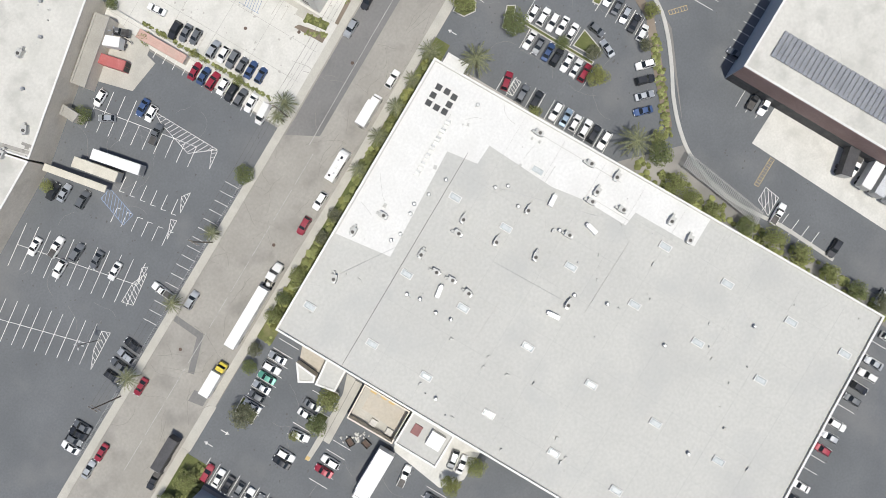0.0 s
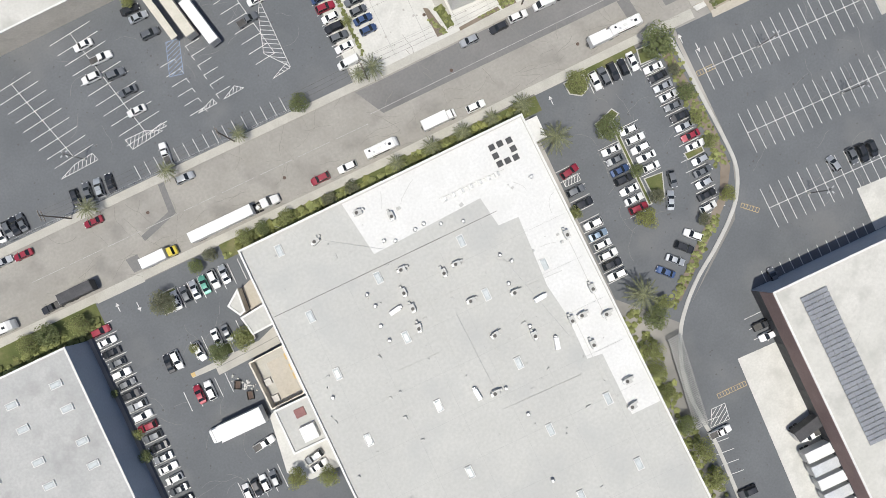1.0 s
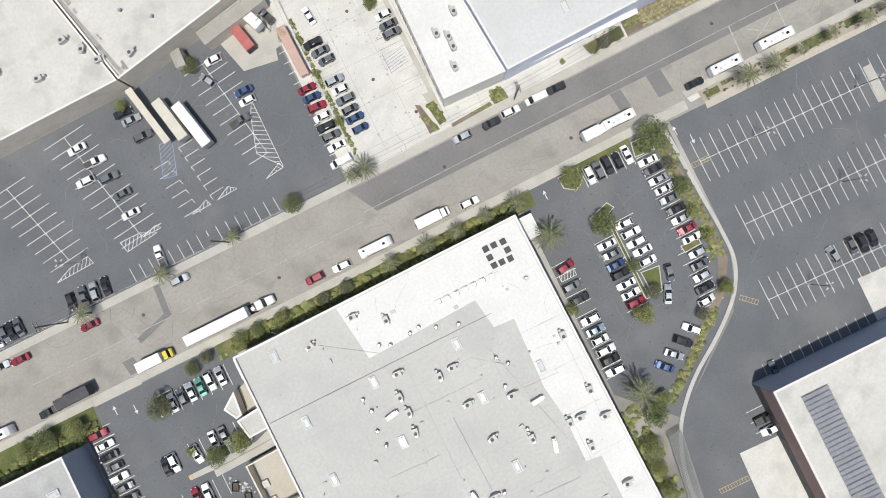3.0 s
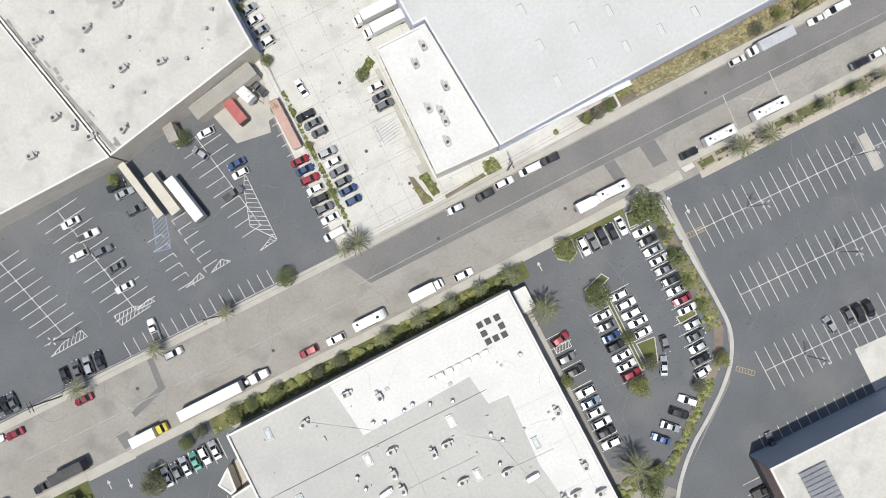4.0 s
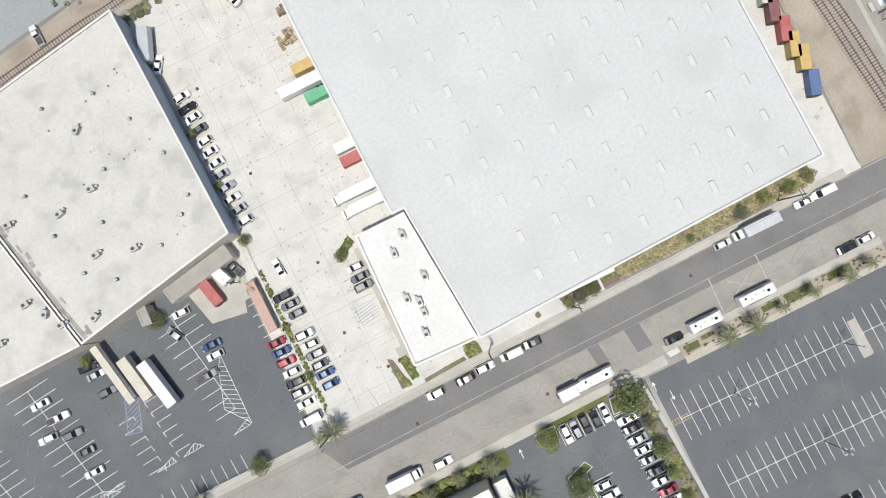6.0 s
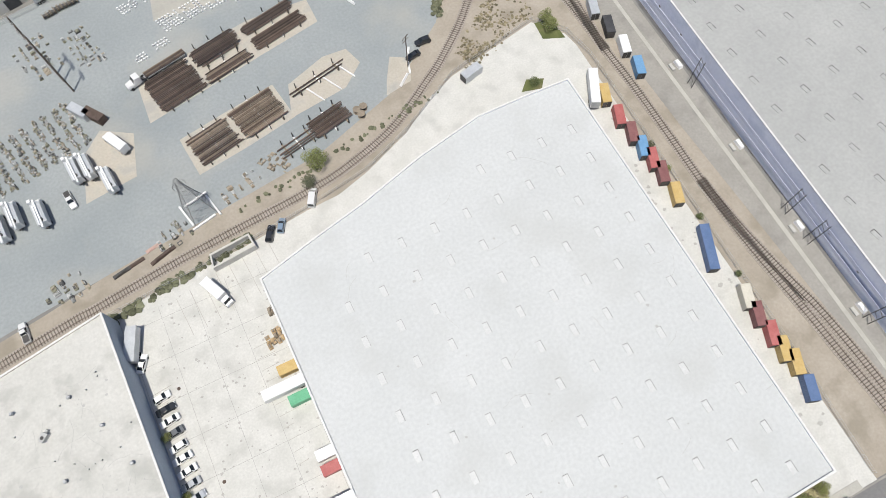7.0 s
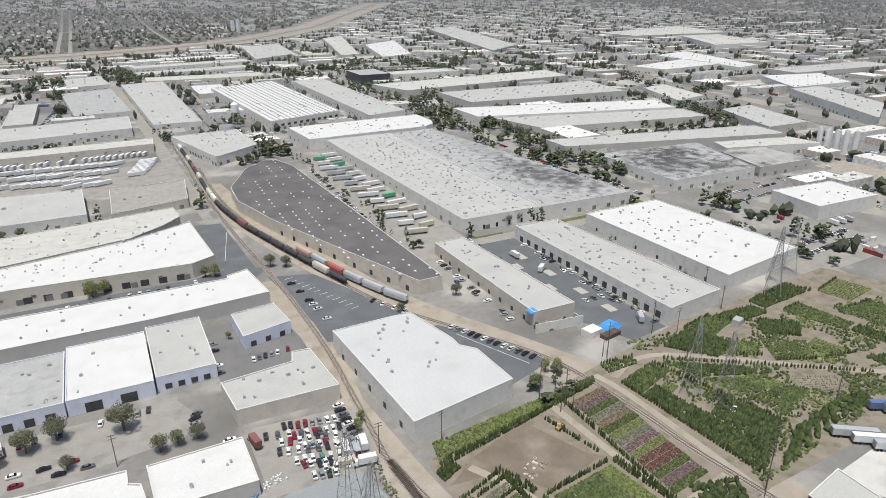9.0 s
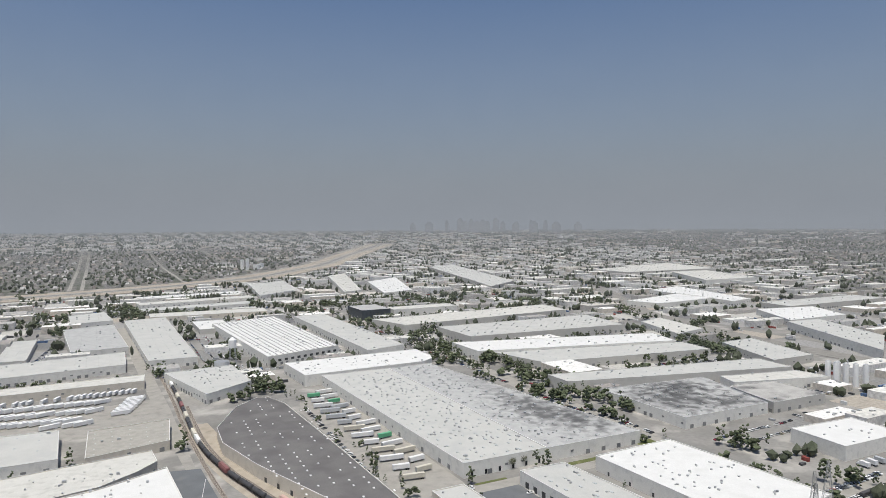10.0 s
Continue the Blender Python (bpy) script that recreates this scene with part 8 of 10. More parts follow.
plot(QH, 12, 34, NURS[5], 0.42, 0.5, gap=0.25)
plot([(222, 196), (246, 208), (274, 212.5), (268, 205)], 6, 30, NURS[1], 1.1, 2.6, "ragged hedge of dark nursery trees", 0.2)
plot([(274, 213), (292, 212.4), (290, 206), (270, 205)], 5, 15, NURS[1], 1.0, 2.4, "ragged hedge of dark nursery trees", 0.2)
conifer_row((240, 268.5), (312, 219), 1.5, 2.2)
# plots north of the dirt road


def nursery_plot(q, n, h, rr):
    a, b, d = Vector(q[0]), Vector(q[1]), Vector(q[3])
    plot(q, max(4, int((d - a).length / 1.2)), max(5, int((b - a).length / 0.95)), NURS[n], rr, h, gap=0.1)
    conifer_row(q[0], q[1], 1.4, 2.4)


nursery_plot([(212, 277), (229, 275.5), (228, 270.5), (211, 270)], 0, 1.2, 0.6)
nursery_plot([(248, 276), (268, 282), (279, 263), (262, 258)], 1, 2.0, 0.75)
nursery_plot([(268, 284), (290, 288.5), (296, 279), (274, 272)], 0, 1.3, 0.7)
nursery_plot([(283, 245), (300, 237), (310, 250), (293, 262)], 0, 0.9, 0.6)
nursery_plot([(303, 236), (321, 233), (316, 250), (309, 248)], 2, 0.8, 0.55)
nursery_plot([(298, 264), (312, 254), (322, 262), (308, 275)], 1, 2.0, 0.75)
nursery_plot([(327, 275), (342, 277), (346, 250), (336, 248)], 0, 1.1, 0.65)
nursery_plot([(338, 246), (346, 247), (352, 226), (342, 224)], 1, 1.8, 0.7)
nursery_plot([(290, 286), (316, 285), (318, 277), (298, 277)], 1, 2.2, 0.8)
nursery_plot([(352, 262), (378, 262), (380, 244), (356, 240)], 0, 1.0, 0.6)
nursery_plot([(320, 290), (356, 296), (362, 284), (322, 281)], 1, 2.0, 0.7)
nursery_plot([(268, 258), (281, 250), (289, 260), (278, 266)], 2, 0.9, 0.6)
nursery_plot([(320, 228), (336, 222), (346, 214), (322, 214)], 1, 1.6, 0.7)
nursery_plot([(364, 282), (388, 288), (392, 270), (368, 266)], 2, 0.9, 0.6)
for pts in ([(209, 190), (208, 252), (205, 272)], [(211, 267), (243, 271), (314, 219), (360, 205)], [(180, 201), (178, 232), (176, 262)], [(142.5, 193), (141, 222), (130, 246)], [(142, 192.5), (205, 203)]):
    thing("nursery_path", "tan dirt track between nursery plots", "path", shape=Shape().strip(curve_pts(pts), 3.2, 0.0, 0.075), mats=DIRT, kind="structure")
ex = thing("loader", "small tan wheel loader on bare soil", "loader", "", pose(169.7, 248.9, 0.07, 0, 0, 25))
part("body", Shape().box(0, 0, 0.6, 3.2, 1.5, 0.9).box(-0.3, 0, 1.5, 1.2, 1.2, 1.1, 0, 0.85), BOX["y"], ex)
part("bucket", Shape().box(2.4, 0, 0.2, 0.9, 1.9, 0.8, 0, 0.8), STEEL_DK, ex)
for wx in (-1.0, 1.0):
    for wy in (-0.8, 0.8):
        part("wheel", Shape().rod((wx, wy - 0.2, 0.6), (wx, wy + 0.2, 0.6), 0.6, n=12), TYRE, ex)
thing("garden_shed", "small grey shed among nursery plots", "shed", shape=Shape().box(295.4, 276, 0, 6, 4, 3, 20, 0.9), mats=ROOF_GREY)
# dry weeds and litter on the dirt between the tracks
wd = []
for _ in range(900):
    u, v = fg.random(), fg.random()
    p = mid([(80, 168), (108, 192), (106, 171), (80, 160.5)], u, v)
    if (math.sin(p[0] * 0.55) + math.sin(p[1] * 0.7 + p[0] * 0.2)) > -0.4:
        wd.append((p[0] + fg.uniform(-1, 1), p[1] + fg.uniform(-1, 1), fg.uniform(0.15, 0.55), fg.uniform(0.08, 0.4)))
for _ in range(420):
    v = fg.random()
    wd.append((97 + 9 * fg.random() + v * 2, 195 + 40 * v, fg.uniform(0.15, 0.5), fg.uniform(0.1, 0.5)))
bush_field("dry_weeds", "dry brown weeds on dirt between tracks", wd, surface("dry_weed", (0.17, 0.15, 0.09), (0.25, 0.21, 0.14), 1.5, 0.9, fine=0.3, bump=0, island=0.45))
ws = []
for _ in range(260):
    v = fg.random()
    ws.append((80 + 19 * v + fg.uniform(-1.6, 1.6), 182 + 27 * v + fg.uniform(-1.2, 1.2), fg.uniform(0.3, 0.9), fg.uniform(0.3, 1.3)))
for _ in range(200):
    v = fg.random()
    ws.append((101.5 + fg.uniform(-1.5, 1.5), 210 + 55 * v, fg.uniform(0.3, 0.8), fg.uniform(0.3, 1.1)))
bush_field("weeds", "scrubby green weeds along the yard fence", ws, LEAF[3])
thing("scrap_heap", "dark heap of charred scrap on dirt", "scrap", "", pose(106.3, 195.4, 0.05), Shape().box(0, 0, 0, 2.2, 1.5, 0.6, 20, 0.5), TIMBER_DK)
# drums and small goods in the van yard
dr = thing("drum_cluster", "white and blue drums standing close together", "drums", "goods in the van yard")
for _ in range(46):
    u, v = fg.random(), fg.uniform(-1.8, 1.8)
    part("drum", DRUM[0 if u > 0.35 else 1], None, dr).matrix_basis = pose(59.5 + 13 * u - v * 0.3, 265.8 + 4.6 * u + v, 0.05)
place_car(236.7, 227.5, 20, "w", 0.06, "pickup")


# ---- the blocks beyond the nursery ----
def named(word):
    return [o for o in scene.objects if o.parent is None and word in o.get("label", "")][0]


def wall_openings(b, pts, n, w, h, z=0.1, mat=DOORWAY, name="dock_door", proud=0.07):
    """Doors or windows set evenly along one wall line."""
    a, c = Vector(pts[0]), Vector(pts[1])
    ang = math.degrees(math.atan2(c.y - a.y, c.x - a.x))
    me = Shape().box(0, 0, 0, w, proud * 2, h).mesh(name, mat)
    for i in range(n):
        p = a + (c - a) * ((i + 0.5) / n)
        part(name, me, None, b).matrix_basis = pose(p.x, p.y, z, 0, 0, ang)


def roof_units(b, x0, y0, x1, y1, z, n, seed, mat=STEEL, size=(0.7, 1.7)):
    g = random.Random(seed)
    s = Shape()
    for _ in range(n):
        s.box(g.uniform(x0, x1), g.uniform(y0, y1), z, g.uniform(*size), g.uniform(*size) * 0.7, g.uniform(0.4, 1.1), g.choice((0, 90)))
    part("roof_equipment", s, mat, b, "", False, "stuff")


def roof_lights(b, x0, y0, nx, ny, dx, dy, z, w=1.2, d=2.4, mat=DOME, skip=None, slope=0.0):
    me = Shape().box(0, 0, 0, w, d, 0.35).mesh("roof_light", mat)
    for i in range(nx):
        for j in range(ny):
            x, y = x0 + dx * i + slope * j, y0 + dy * j
            if skip is None or not skip(x, y):
                part("roof_light", me, None, roof_of(b)).matrix_basis = pose(x, y, z)


dark = named("dark-roofed warehouse")


def outside_dark(x, y):
    left = 119 + max(0, (520 - y)) * 0.28 if y < 560 else 119 + max(0, y - 590) * 0.45
    gap = math.sin(int(x) * 12.9898 + int(y) * 78.233) * 43758.5453
    return gap - math.floor(gap) < 0.42 or x < left + 3 or x > 187 - max(0, y - 620) * 0.25 or (y < 400 and x < 150 + (400 - y) * 0.85 + 4)


roof_lights(dark, 122, 380, 8, 34, 9.0, 8.6, 8.1, 1.0, 1.7, WHITE, outside_dark, 0.3)
wall_openings(dark, [(152.4, 433), (171.8, 377)], 4, 2.4, 3.0)
wall_openings(dark, [(129, 504), (151, 437)], 5, 2.4, 3.0)


def furnish_roof(lab, box, z, n):
    roof_units(named(lab), *box, z, n, len(lab) * 7 + n)


furnish_roof("very long pale-roofed", (242, 452, 297, 712), 9.1, 120)
furnish_roof("sooty patches", (306, 452, 346, 712), 8.6, 150)
furnish_roof("cream walls", (324, 318, 381, 417), 8.7, 60)
furnish_roof("row of workshops", (268, 299, 293, 418), 8.1, 36)
furnish_roof("burnt end", (208, 332, 224, 420), 7.1, 16)
furnish_roof("beside the single track", (122, 285, 152, 340), 8.9, 16)
furnish_roof("long white-roofed warehouse with grey", (-60, 399, 92, 424), 7.2, 16)
furnish_roof("curved edge", (-60, 500, 60, 540), 8.5, 26)
furnish_roof("along the rail spur", (-60, 470, 74, 500), 8.5, 26)
furnish_roof("near the tracks", (128, 735, 160, 800), 8.6, 26)
furnish_roof("beside the storage yard", (-60, 252, 22, 284), 6.3, 14)
furnish_roof("annex beside the storage", (35, 269, 60, 286), 5.6, 4)
furnish_roof("parked vans", (68, 308, 99, 326), 6.6, 10)
furnish_roof("rounded corner", (222, 726, 342, 780), 10.6, 24)
furnish_roof("dark doors", (-40, 344, 6, 380), 6.4, 16)
furnish_roof("white-roofed workshop with a blue", (11, 344, 37, 383), 6.6, 4)
furnish_roof("pale blue front", (43, 346, 61, 387), 6.4, 6)
furnish_roof("sooty dark patched", (437, 458, 520, 535), 8.6, 60)
furnish_roof("truck docks", (476, 360, 528, 390), 9.6, 12)
roof_lights(named("row of workshops"), 270, 304, 3, 8, 10, 14, 8.1, 1.2, 2.4)
roof_lights(named("very long pale-roofed"), 245, 453, 6, 19, 9.6, 13.7, 9.1, 1.2, 2.2)
hang = named("roof lights in rows")
rl2 = Shape()
for i in range(7):
    for j in range(30):
        rl2.box(*mid(HALL, (i + 0.5) / 7, (j + 0.5) / 30), 10.6, 1.6, 5.0, 0.5)
    rl2.rod((*mid(HALL, (i + 0.95) / 7, 0.01), 10.9), (*mid(HALL, (i + 0.95) / 7, 0.99), 10.9), 0.5, n=4)
part("roof_ridge", rl2, ROOF_GREY, hang, "", False, "stuff")
wall_openings(hang, [(208.5, 826.6), (295, 856.5)], 11, 4.0, 2.6, 4.0, DOORWAY, "window")
wall_openings(named("row of workshops"), [(266.3, 295), (263.7, 420)], 16, 3.4, 3.6)
wall_openings(named("burnt end"), [(206.5, 322), (205.4, 420)], 9, 2.0, 2.4)
wall_openings(named("cream walls"), [(320.8, 310), (318.3, 418)], 6, 1.6, 2.4)
wall_openings(named("beside the single track"), [(114.6, 339), (118.5, 270)], 5, 2.4, 2.6)
wall_openings(named("along the rail spur"), [(-15, 458.8), (68, 453.2)], 9, 4.2, 3.6)
wall_openings(named("dark doors"), [(-50, 340.4), (6, 340.4)], 8, 3.4, 3.4)
wall_openings(named("white-roofed workshop with a blue"), [(11, 340.7), (36, 340.7)], 2, 6.0, 4.2)
wall_openings(named("pale blue front"), [(42, 342.9), (62, 342.9)], 4, 2.6, 2.4, 0.6)
wall_openings(named("small pale workshop"), [(79.5, 361.5), (100.5, 366.3)], 3, 2.6, 2.6)
wall_openings(named("beside the storage yard"), [(-60, 232.5), (28, 252.9)], 7, 4.0, 3.6)
wall_openings(named("very long pale-roofed"), [(239.5, 446.8), (299, 446.7)], 6, 1.6, 3.0, 0.4, GLASS_DK, "window")
wall_openings(WH_O, [(-1.8, 33), (-1.1, 60)], 10, 1.6, 2.0, 1.2, GLASS_DK, "window")
wall_openings(WH_B, [(7.2, 122), (8.2, 73)], 16, 2.8, 3.2, 1.0)
wall_openings(WH_R, [(34.15, -66), (34.15, -150)], 14, 3.0, 3.4, 0.9)
wall_openings(WH_D, [(134.3, 60), (135.3, 158)], 9, 0.7, 0.9, 5.0, STEEL_DK, "vent")
band = Shape()
for k, z in enumerate((3.0, 6.0)):
    band.box(133.9, 97.5, z, 0.1, 133, 1.1)
part("painted_band", band, surface("blue_band", (0.53, 0.56, 0.68), (0.57, 0.60, 0.72), 5, 0.8, fine=0.5), WH_D, "darker blue painted bands")



def district_slab(nm, poly, z, mat, lab):
    ground_slab(nm, poly, z, mat, lab)


district_slab("car_park_triangle", [(107, 436), (131, 428), (158, 362), (152, 348), (113.6, 350), (113.6, 372)], 0.04, ASPHALT, "dark asphalt lot in a triangle of tracks")
district_slab("car_park_strip", [(157, 340), (159, 304), (168, 301), (171, 282), (196, 290), (184, 318), (166, 342)], 0.042, ASPHALT, "dark asphalt lot beside the pale warehouse")
district_slab("truck_lane", [(230, 424), (263, 424), (263, 290), (240, 287), (230, 312)], 0.045, ASPHALT, "dark asphalt lane between workshops")
district_slab("side_street", [(-200, 300), (18, 304), (46, 308), (52, 320), (46, 334), (-200, 334)], 0.035, ASPHALT_OLD, "grey asphalt side street with a turning circle")
district_slab("van_yard", [(66, 262), (104, 262), (108, 298), (66, 302)], 0.038, ASPHALT_OLD, "grey asphalt yard crowded with vans")
district_slab("courtyard", [(64, 338), (104, 341), (104, 360), (101, 388), (64, 388)], 0.036, ASPHALT_MID, "grey asphalt court between workshops")
district_slab("dock_lane", [(-150, 434), (98, 434), (110, 450), (88, 458), (70, 452), (-150, 448)], 0.037, ASPHALT, "dark asphalt lane along the docks")
district_slab("dock_lane_end", [(84, 460), (104, 452), (100, 540), (76, 545)], 0.041, ASPHALT, "dark asphalt lane between white roofs and tracks")
district_slab("trailer_yard", [(-150, 622), (86, 650), (86, 738), (-150, 700)], 0.037, ASPHALT_OLD, "pale asphalt yard full of parked trailers")
district_slab("avenue", [(376, 290), (402, 290), (404, 440), (410, 640), (425, 930), (404, 930), (392, 640), (386, 440)], 0.033, ASPHALT_OLD, "wide pale avenue between warehouses")
district_slab("cross_street", [(190, 424), (392, 424), (392, 436), (240, 434), (205, 434)], 0.034, ASPHALT_OLD, "pale street in front of the long warehouses")
district_slab("service_road", [(192, 374), (205, 400), (236, 440), (236, 700), (205, 690), (190, 640)], 0.031, ASPHALT_OLD, "pale service road with parked trailers")
district_slab("east_yard", [(236, 186), (330, 196), (345, 150), (262, 120)], 0.033, CONCRETE, "pale yard with parked trucks beside the shed")
district_slab("east_lot", [(398, 296), (470, 300), (470, 345), (402, 345)], 0.034, ASPHALT_OLD, "pale lot beyond the white warehouse")
district_slab("rail_street", [(84, 380), (98, 432), (96, 700), (76, 1400), (62, 1400), (84, 700), (90, 560), (99, 436)], 0.026, ASPHALT_OLD, "narrow paved road beside the tracks")
lines("lot_lines", "white painted lines in the dark lots", [(114.6 + 1.9 * i, 428 - 4.6 * i, 119 + 1.9 * i, 429 - 4.6 * i) for i in range(12)] + [(100.2, 520, 90, 470), (233, 418, 233, 316), (186, 292, 170, 330)], PAINT_W, 0.3, 0.07)
lawn_spots = ((240, 434.4, 262, 437), (290, 434.2, 392, 439), (376, 436, 392, 450))
for r in lawn_spots:
    ground_slab("lawn", rect(*r), 0.09, GRASS, "lawn strip in front of the long warehouse")

fc = random.Random(61)
joined = []
FAR_GROUPS = ("cars along the service road", "cars along the docks", "cars beyond the white warehouse", "cars by the narrow building")


def yard_cars(x0, y0, x1, y1, hd, cols, grp):
    n = len(cols)
    for i, c in enumerate(cols):
        if c != ".":
            k = i / max(n - 1, 1)
            spot = (x0 + (x1 - x0) * k + fc.uniform(-.3, .3), y0 + (y1 - y0) * k + fc.uniform(-.3, .3), hd + fc.uniform(-4, 4), c)
            if grp in FAR_GROUPS:
                joined.append(spot)
            else:
                far_car(*spot, grp)


yard_cars(68, 295, 80, 292, 80, "wkgw", "vans in the yard")
yard_cars(76, 288, 98, 283, 80, "wrwwkgws", "vans in the yard")
yard_cars(74, 283, 97, 277, 80, "kwwggkwk", "vans in the yard")
yard_cars(78, 276, 98, 271, 80, "wwwtwwgw", "vans in the yard")
yard_cars(101.5, 300, 101.5, 281, 5, "wkgkwkg", "vans in the yard")
yard_cars(86, 268, 97, 266, 80, "wwwr", "vans in the yard")
yard_cars(171, 336, 190, 296, 20, "wswkkwgkwwgkk", "cars beside the pale warehouse")
yard_cars(116.4, 420, 121, 372, 0, "k.k.kww.w", "cars in the triangle lot")
yard_cars(148, 380, 158, 362, 40, "kwww", "cars in the triangle lot")
yard_cars(80, 350, 96, 352, 80, "wgksw.r", "cars in the court")
yard_cars(66, 372, 64.5, 345, 0, "sk.wg", "cars in the court")
yard_cars(246, 330, 262, 330, 90, "wgws", "cars by the workshops")
yard_cars(262, 410, 262, 296, 0, "w..wsgk..ww..gws.kw..w.g", "cars by the workshops")
yard_cars(234, 410, 234, 330, 0, "w..k..g....w..s", "cars by the workshops")
yard_cars(202, 410, 200, 330, 0, "wkg.ws.gk.w..sw", "cars by the narrow building")
yard_cars(-60, 439, 70, 446, 85, "wgk.ws.gk.w..swgg.k.wwsgk..w", "cars along the docks")
yard_cars(-20, 329, 40, 331, 85, "wg.rk.b..w.gsk.", "cars in the side street")
yard_cars(-20, 306, 14, 305.5, 0, "w..r..k.g", "cars in the side street")
yard_cars(405, 330, 466, 334, 90, "wkgsrwkgswwkbgskwwgskw", "cars beyond the white warehouse")
yard_cars(405, 318, 466, 322, 90, "gkwswwkgsw..kgswkrwgs.", "cars beyond the white warehouse")
yard_cars(190, 470, 196, 640, 20, "wgkswgkwwsgkwws.gkw.sgkww", "cars along the service road")
yard_cars(212, 430, 236, 432, 90, "wkgsw", "cars along the service road")
# farther lots: rows of small cars too many to count


def far_row(x0, y0, x1, y1, n, hd):
    for i in range(n):
        if fc.random() < 0.7:
            k = (i + 0.5) / n
            joined.append((x0 + (x1 - x0) * k + fc.uniform(-.4, .4), y0 + (y1 - y0) * k + fc.uniform(-.6, .6), hd + 90 + fc.uniform(-5, 5), fc.choice("wwwwskkgggrbsc")))


far_row(410, 612, 660, 618, 70, 0)
far_row(410, 626, 660, 632, 60, 0)
far_row(425, 783, 700, 787, 80, 0)
far_row(430, 798, 700, 801, 60, 0)
far_row(402, 918, 760, 922, 90, 0)
far_row(405, 935, 760, 938, 70, 0)
far_row(403, 450, 405, 540, 26, 90)
far_row(392, 450, 398, 900, 90, 88)
far_row(536, 350, 536, 440, 24, 0)
far_row(545, 360, 548, 440, 20, 0)
far_row(532, 530, 640, 536, 26, 90)
far_row(146, 700, 150, 690, 5, 0)
far_row(172, 720, 174, 850, 34, 0)
far_row(180, 722, 182, 850, 30, 0)
far_row(186, 730, 188, 850, 26, 0)
far_row(148, 880, 150, 1100, 50, 0)
far_row(160, 890, 162, 1080, 46, 0)
far_row(172, 890, 174, 1080, 40, 0)
far_row(306, 870, 308, 1120, 50, 0)
far_row(100, 822, 160, 834, 20, 90)
far_row(104, 840, 160, 850, 18, 90)
far_row(-20, 960, 0, 1100, 30, 0)
far_row(-24, 960, -6, 1100, 26, 90)
far_row(-150, 925, 60, 956, 46, 90)
far_row(-140, 816, 60, 830, 50, 90)
far_row(196, 400, 202, 330, 12, 0)
far_row(370, 760, 380, 900, 30, 0)
far_row(386, 1050, 390, 1200, 30, 0)
far_row(620, 460, 640, 540, 20, 0)
far_row(690, 680, 720, 780, 24, 0)
far_row(680, 300, 760, 330, 24, 90)
far_row(560, 300, 660, 310, 30, 90)
far_row(430, 410, 520, 415, 26, 90)
far_row(430, 426, 520, 430, 22, 90)
jc = Shape()
keys = "wskgrbcylt"
for x, y, a, c in joined:
    jc.box(x, y, 0.35, 4.5, 1.8, 0.6, a, 0.97, keys.index(c)).box(x, y, 0.95, 2.4, 1.6, 0.5, a, 0.8, keys.index(c) if c in "ky" else 10, keys.index(c))
    jc.box(x, y, 0.0, 3.4, 1.7, 0.35, a, 1.0, 10)
thing("parked_cars", "rows of small parked cars in far lots", "cars", shape=jc, mats=[CAR[k] for k in keys] + [GLASS_DK], kind="stuff")
for i in range(26):
    put(fc.choice(("trailer11", "trailer16")), 212 + fc.uniform(-2, 2) + 12 * (i % 2), 460 + 9.0 * i, 8 if i % 2 else 172, BOX[fc.choice("wwsgtw")], "pale trailer parked along the service road", "trailers along the service road")
for x, y, a, c in ((262, 196, -35, "s"), (265, 190, -35, "w"), (268, 184, -35, "s"), (290, 200, -32, "b"), (293, 196, -32, "g"), (296, 192, -32, "r"), (246, 396, 90, "w"), (248, 372, 40, "w"), (256, 300, 60, "s"), (470, 345, 80, "w"), (478, 345, 80, "w"), (486, 345, 80, "s")):
    put("trailer16" if a < 0 else "truck8", x, y, a, BOX[c], "parked %s freight trailer or truck" % BOX_WORD[c], "trucks in the yards")
bt = Shape()
ty = random.Random(4)
def trailer_line(x0, y0, x1, y1, n, L, a, full):
    """Trailers standing side by side along a line of the plan."""
    for i in range(n):
        if ty.random() < full:
            k = (i + 0.5) / n
            x, y, t = x0 + (x1 - x0) * k + ty.uniform(-.3, .3), y0 + (y1 - y0) * k + ty.uniform(-.8, .8), a + ty.uniform(-2, 2)
            bt.box(x, y, 1.0, L, 2.6, 2.75, t)
            bt.box(x + 0.3 * L * math.cos(radians(t)), y + 0.3 * L * math.sin(radians(t)), 0.0, 2.4, 2.2, 1.0, t)


trailer_line(-140, 764, 74, 771, 42, 8.5, 66, 0.8)
trailer_line(-140, 752, 56, 743, 27, 14.5, 24, 0.85)
trailer_line(-140, 738, 50, 714, 27, 14.5, 24, 0.85)
trailer_line(-140, 712, 42, 690, 25, 14.5, 24, 0.75)
trailer_line(-140, 690, 36, 678, 23, 14.5, 24, 0.6)
trailer_line(58, 694, 73, 744, 11, 14.5, 8, 1.0)
thing("parked_trailers", "rows of white freight trailers in a yard", "trailers", shape=bt, mats=BOX["w"], kind="stuff")

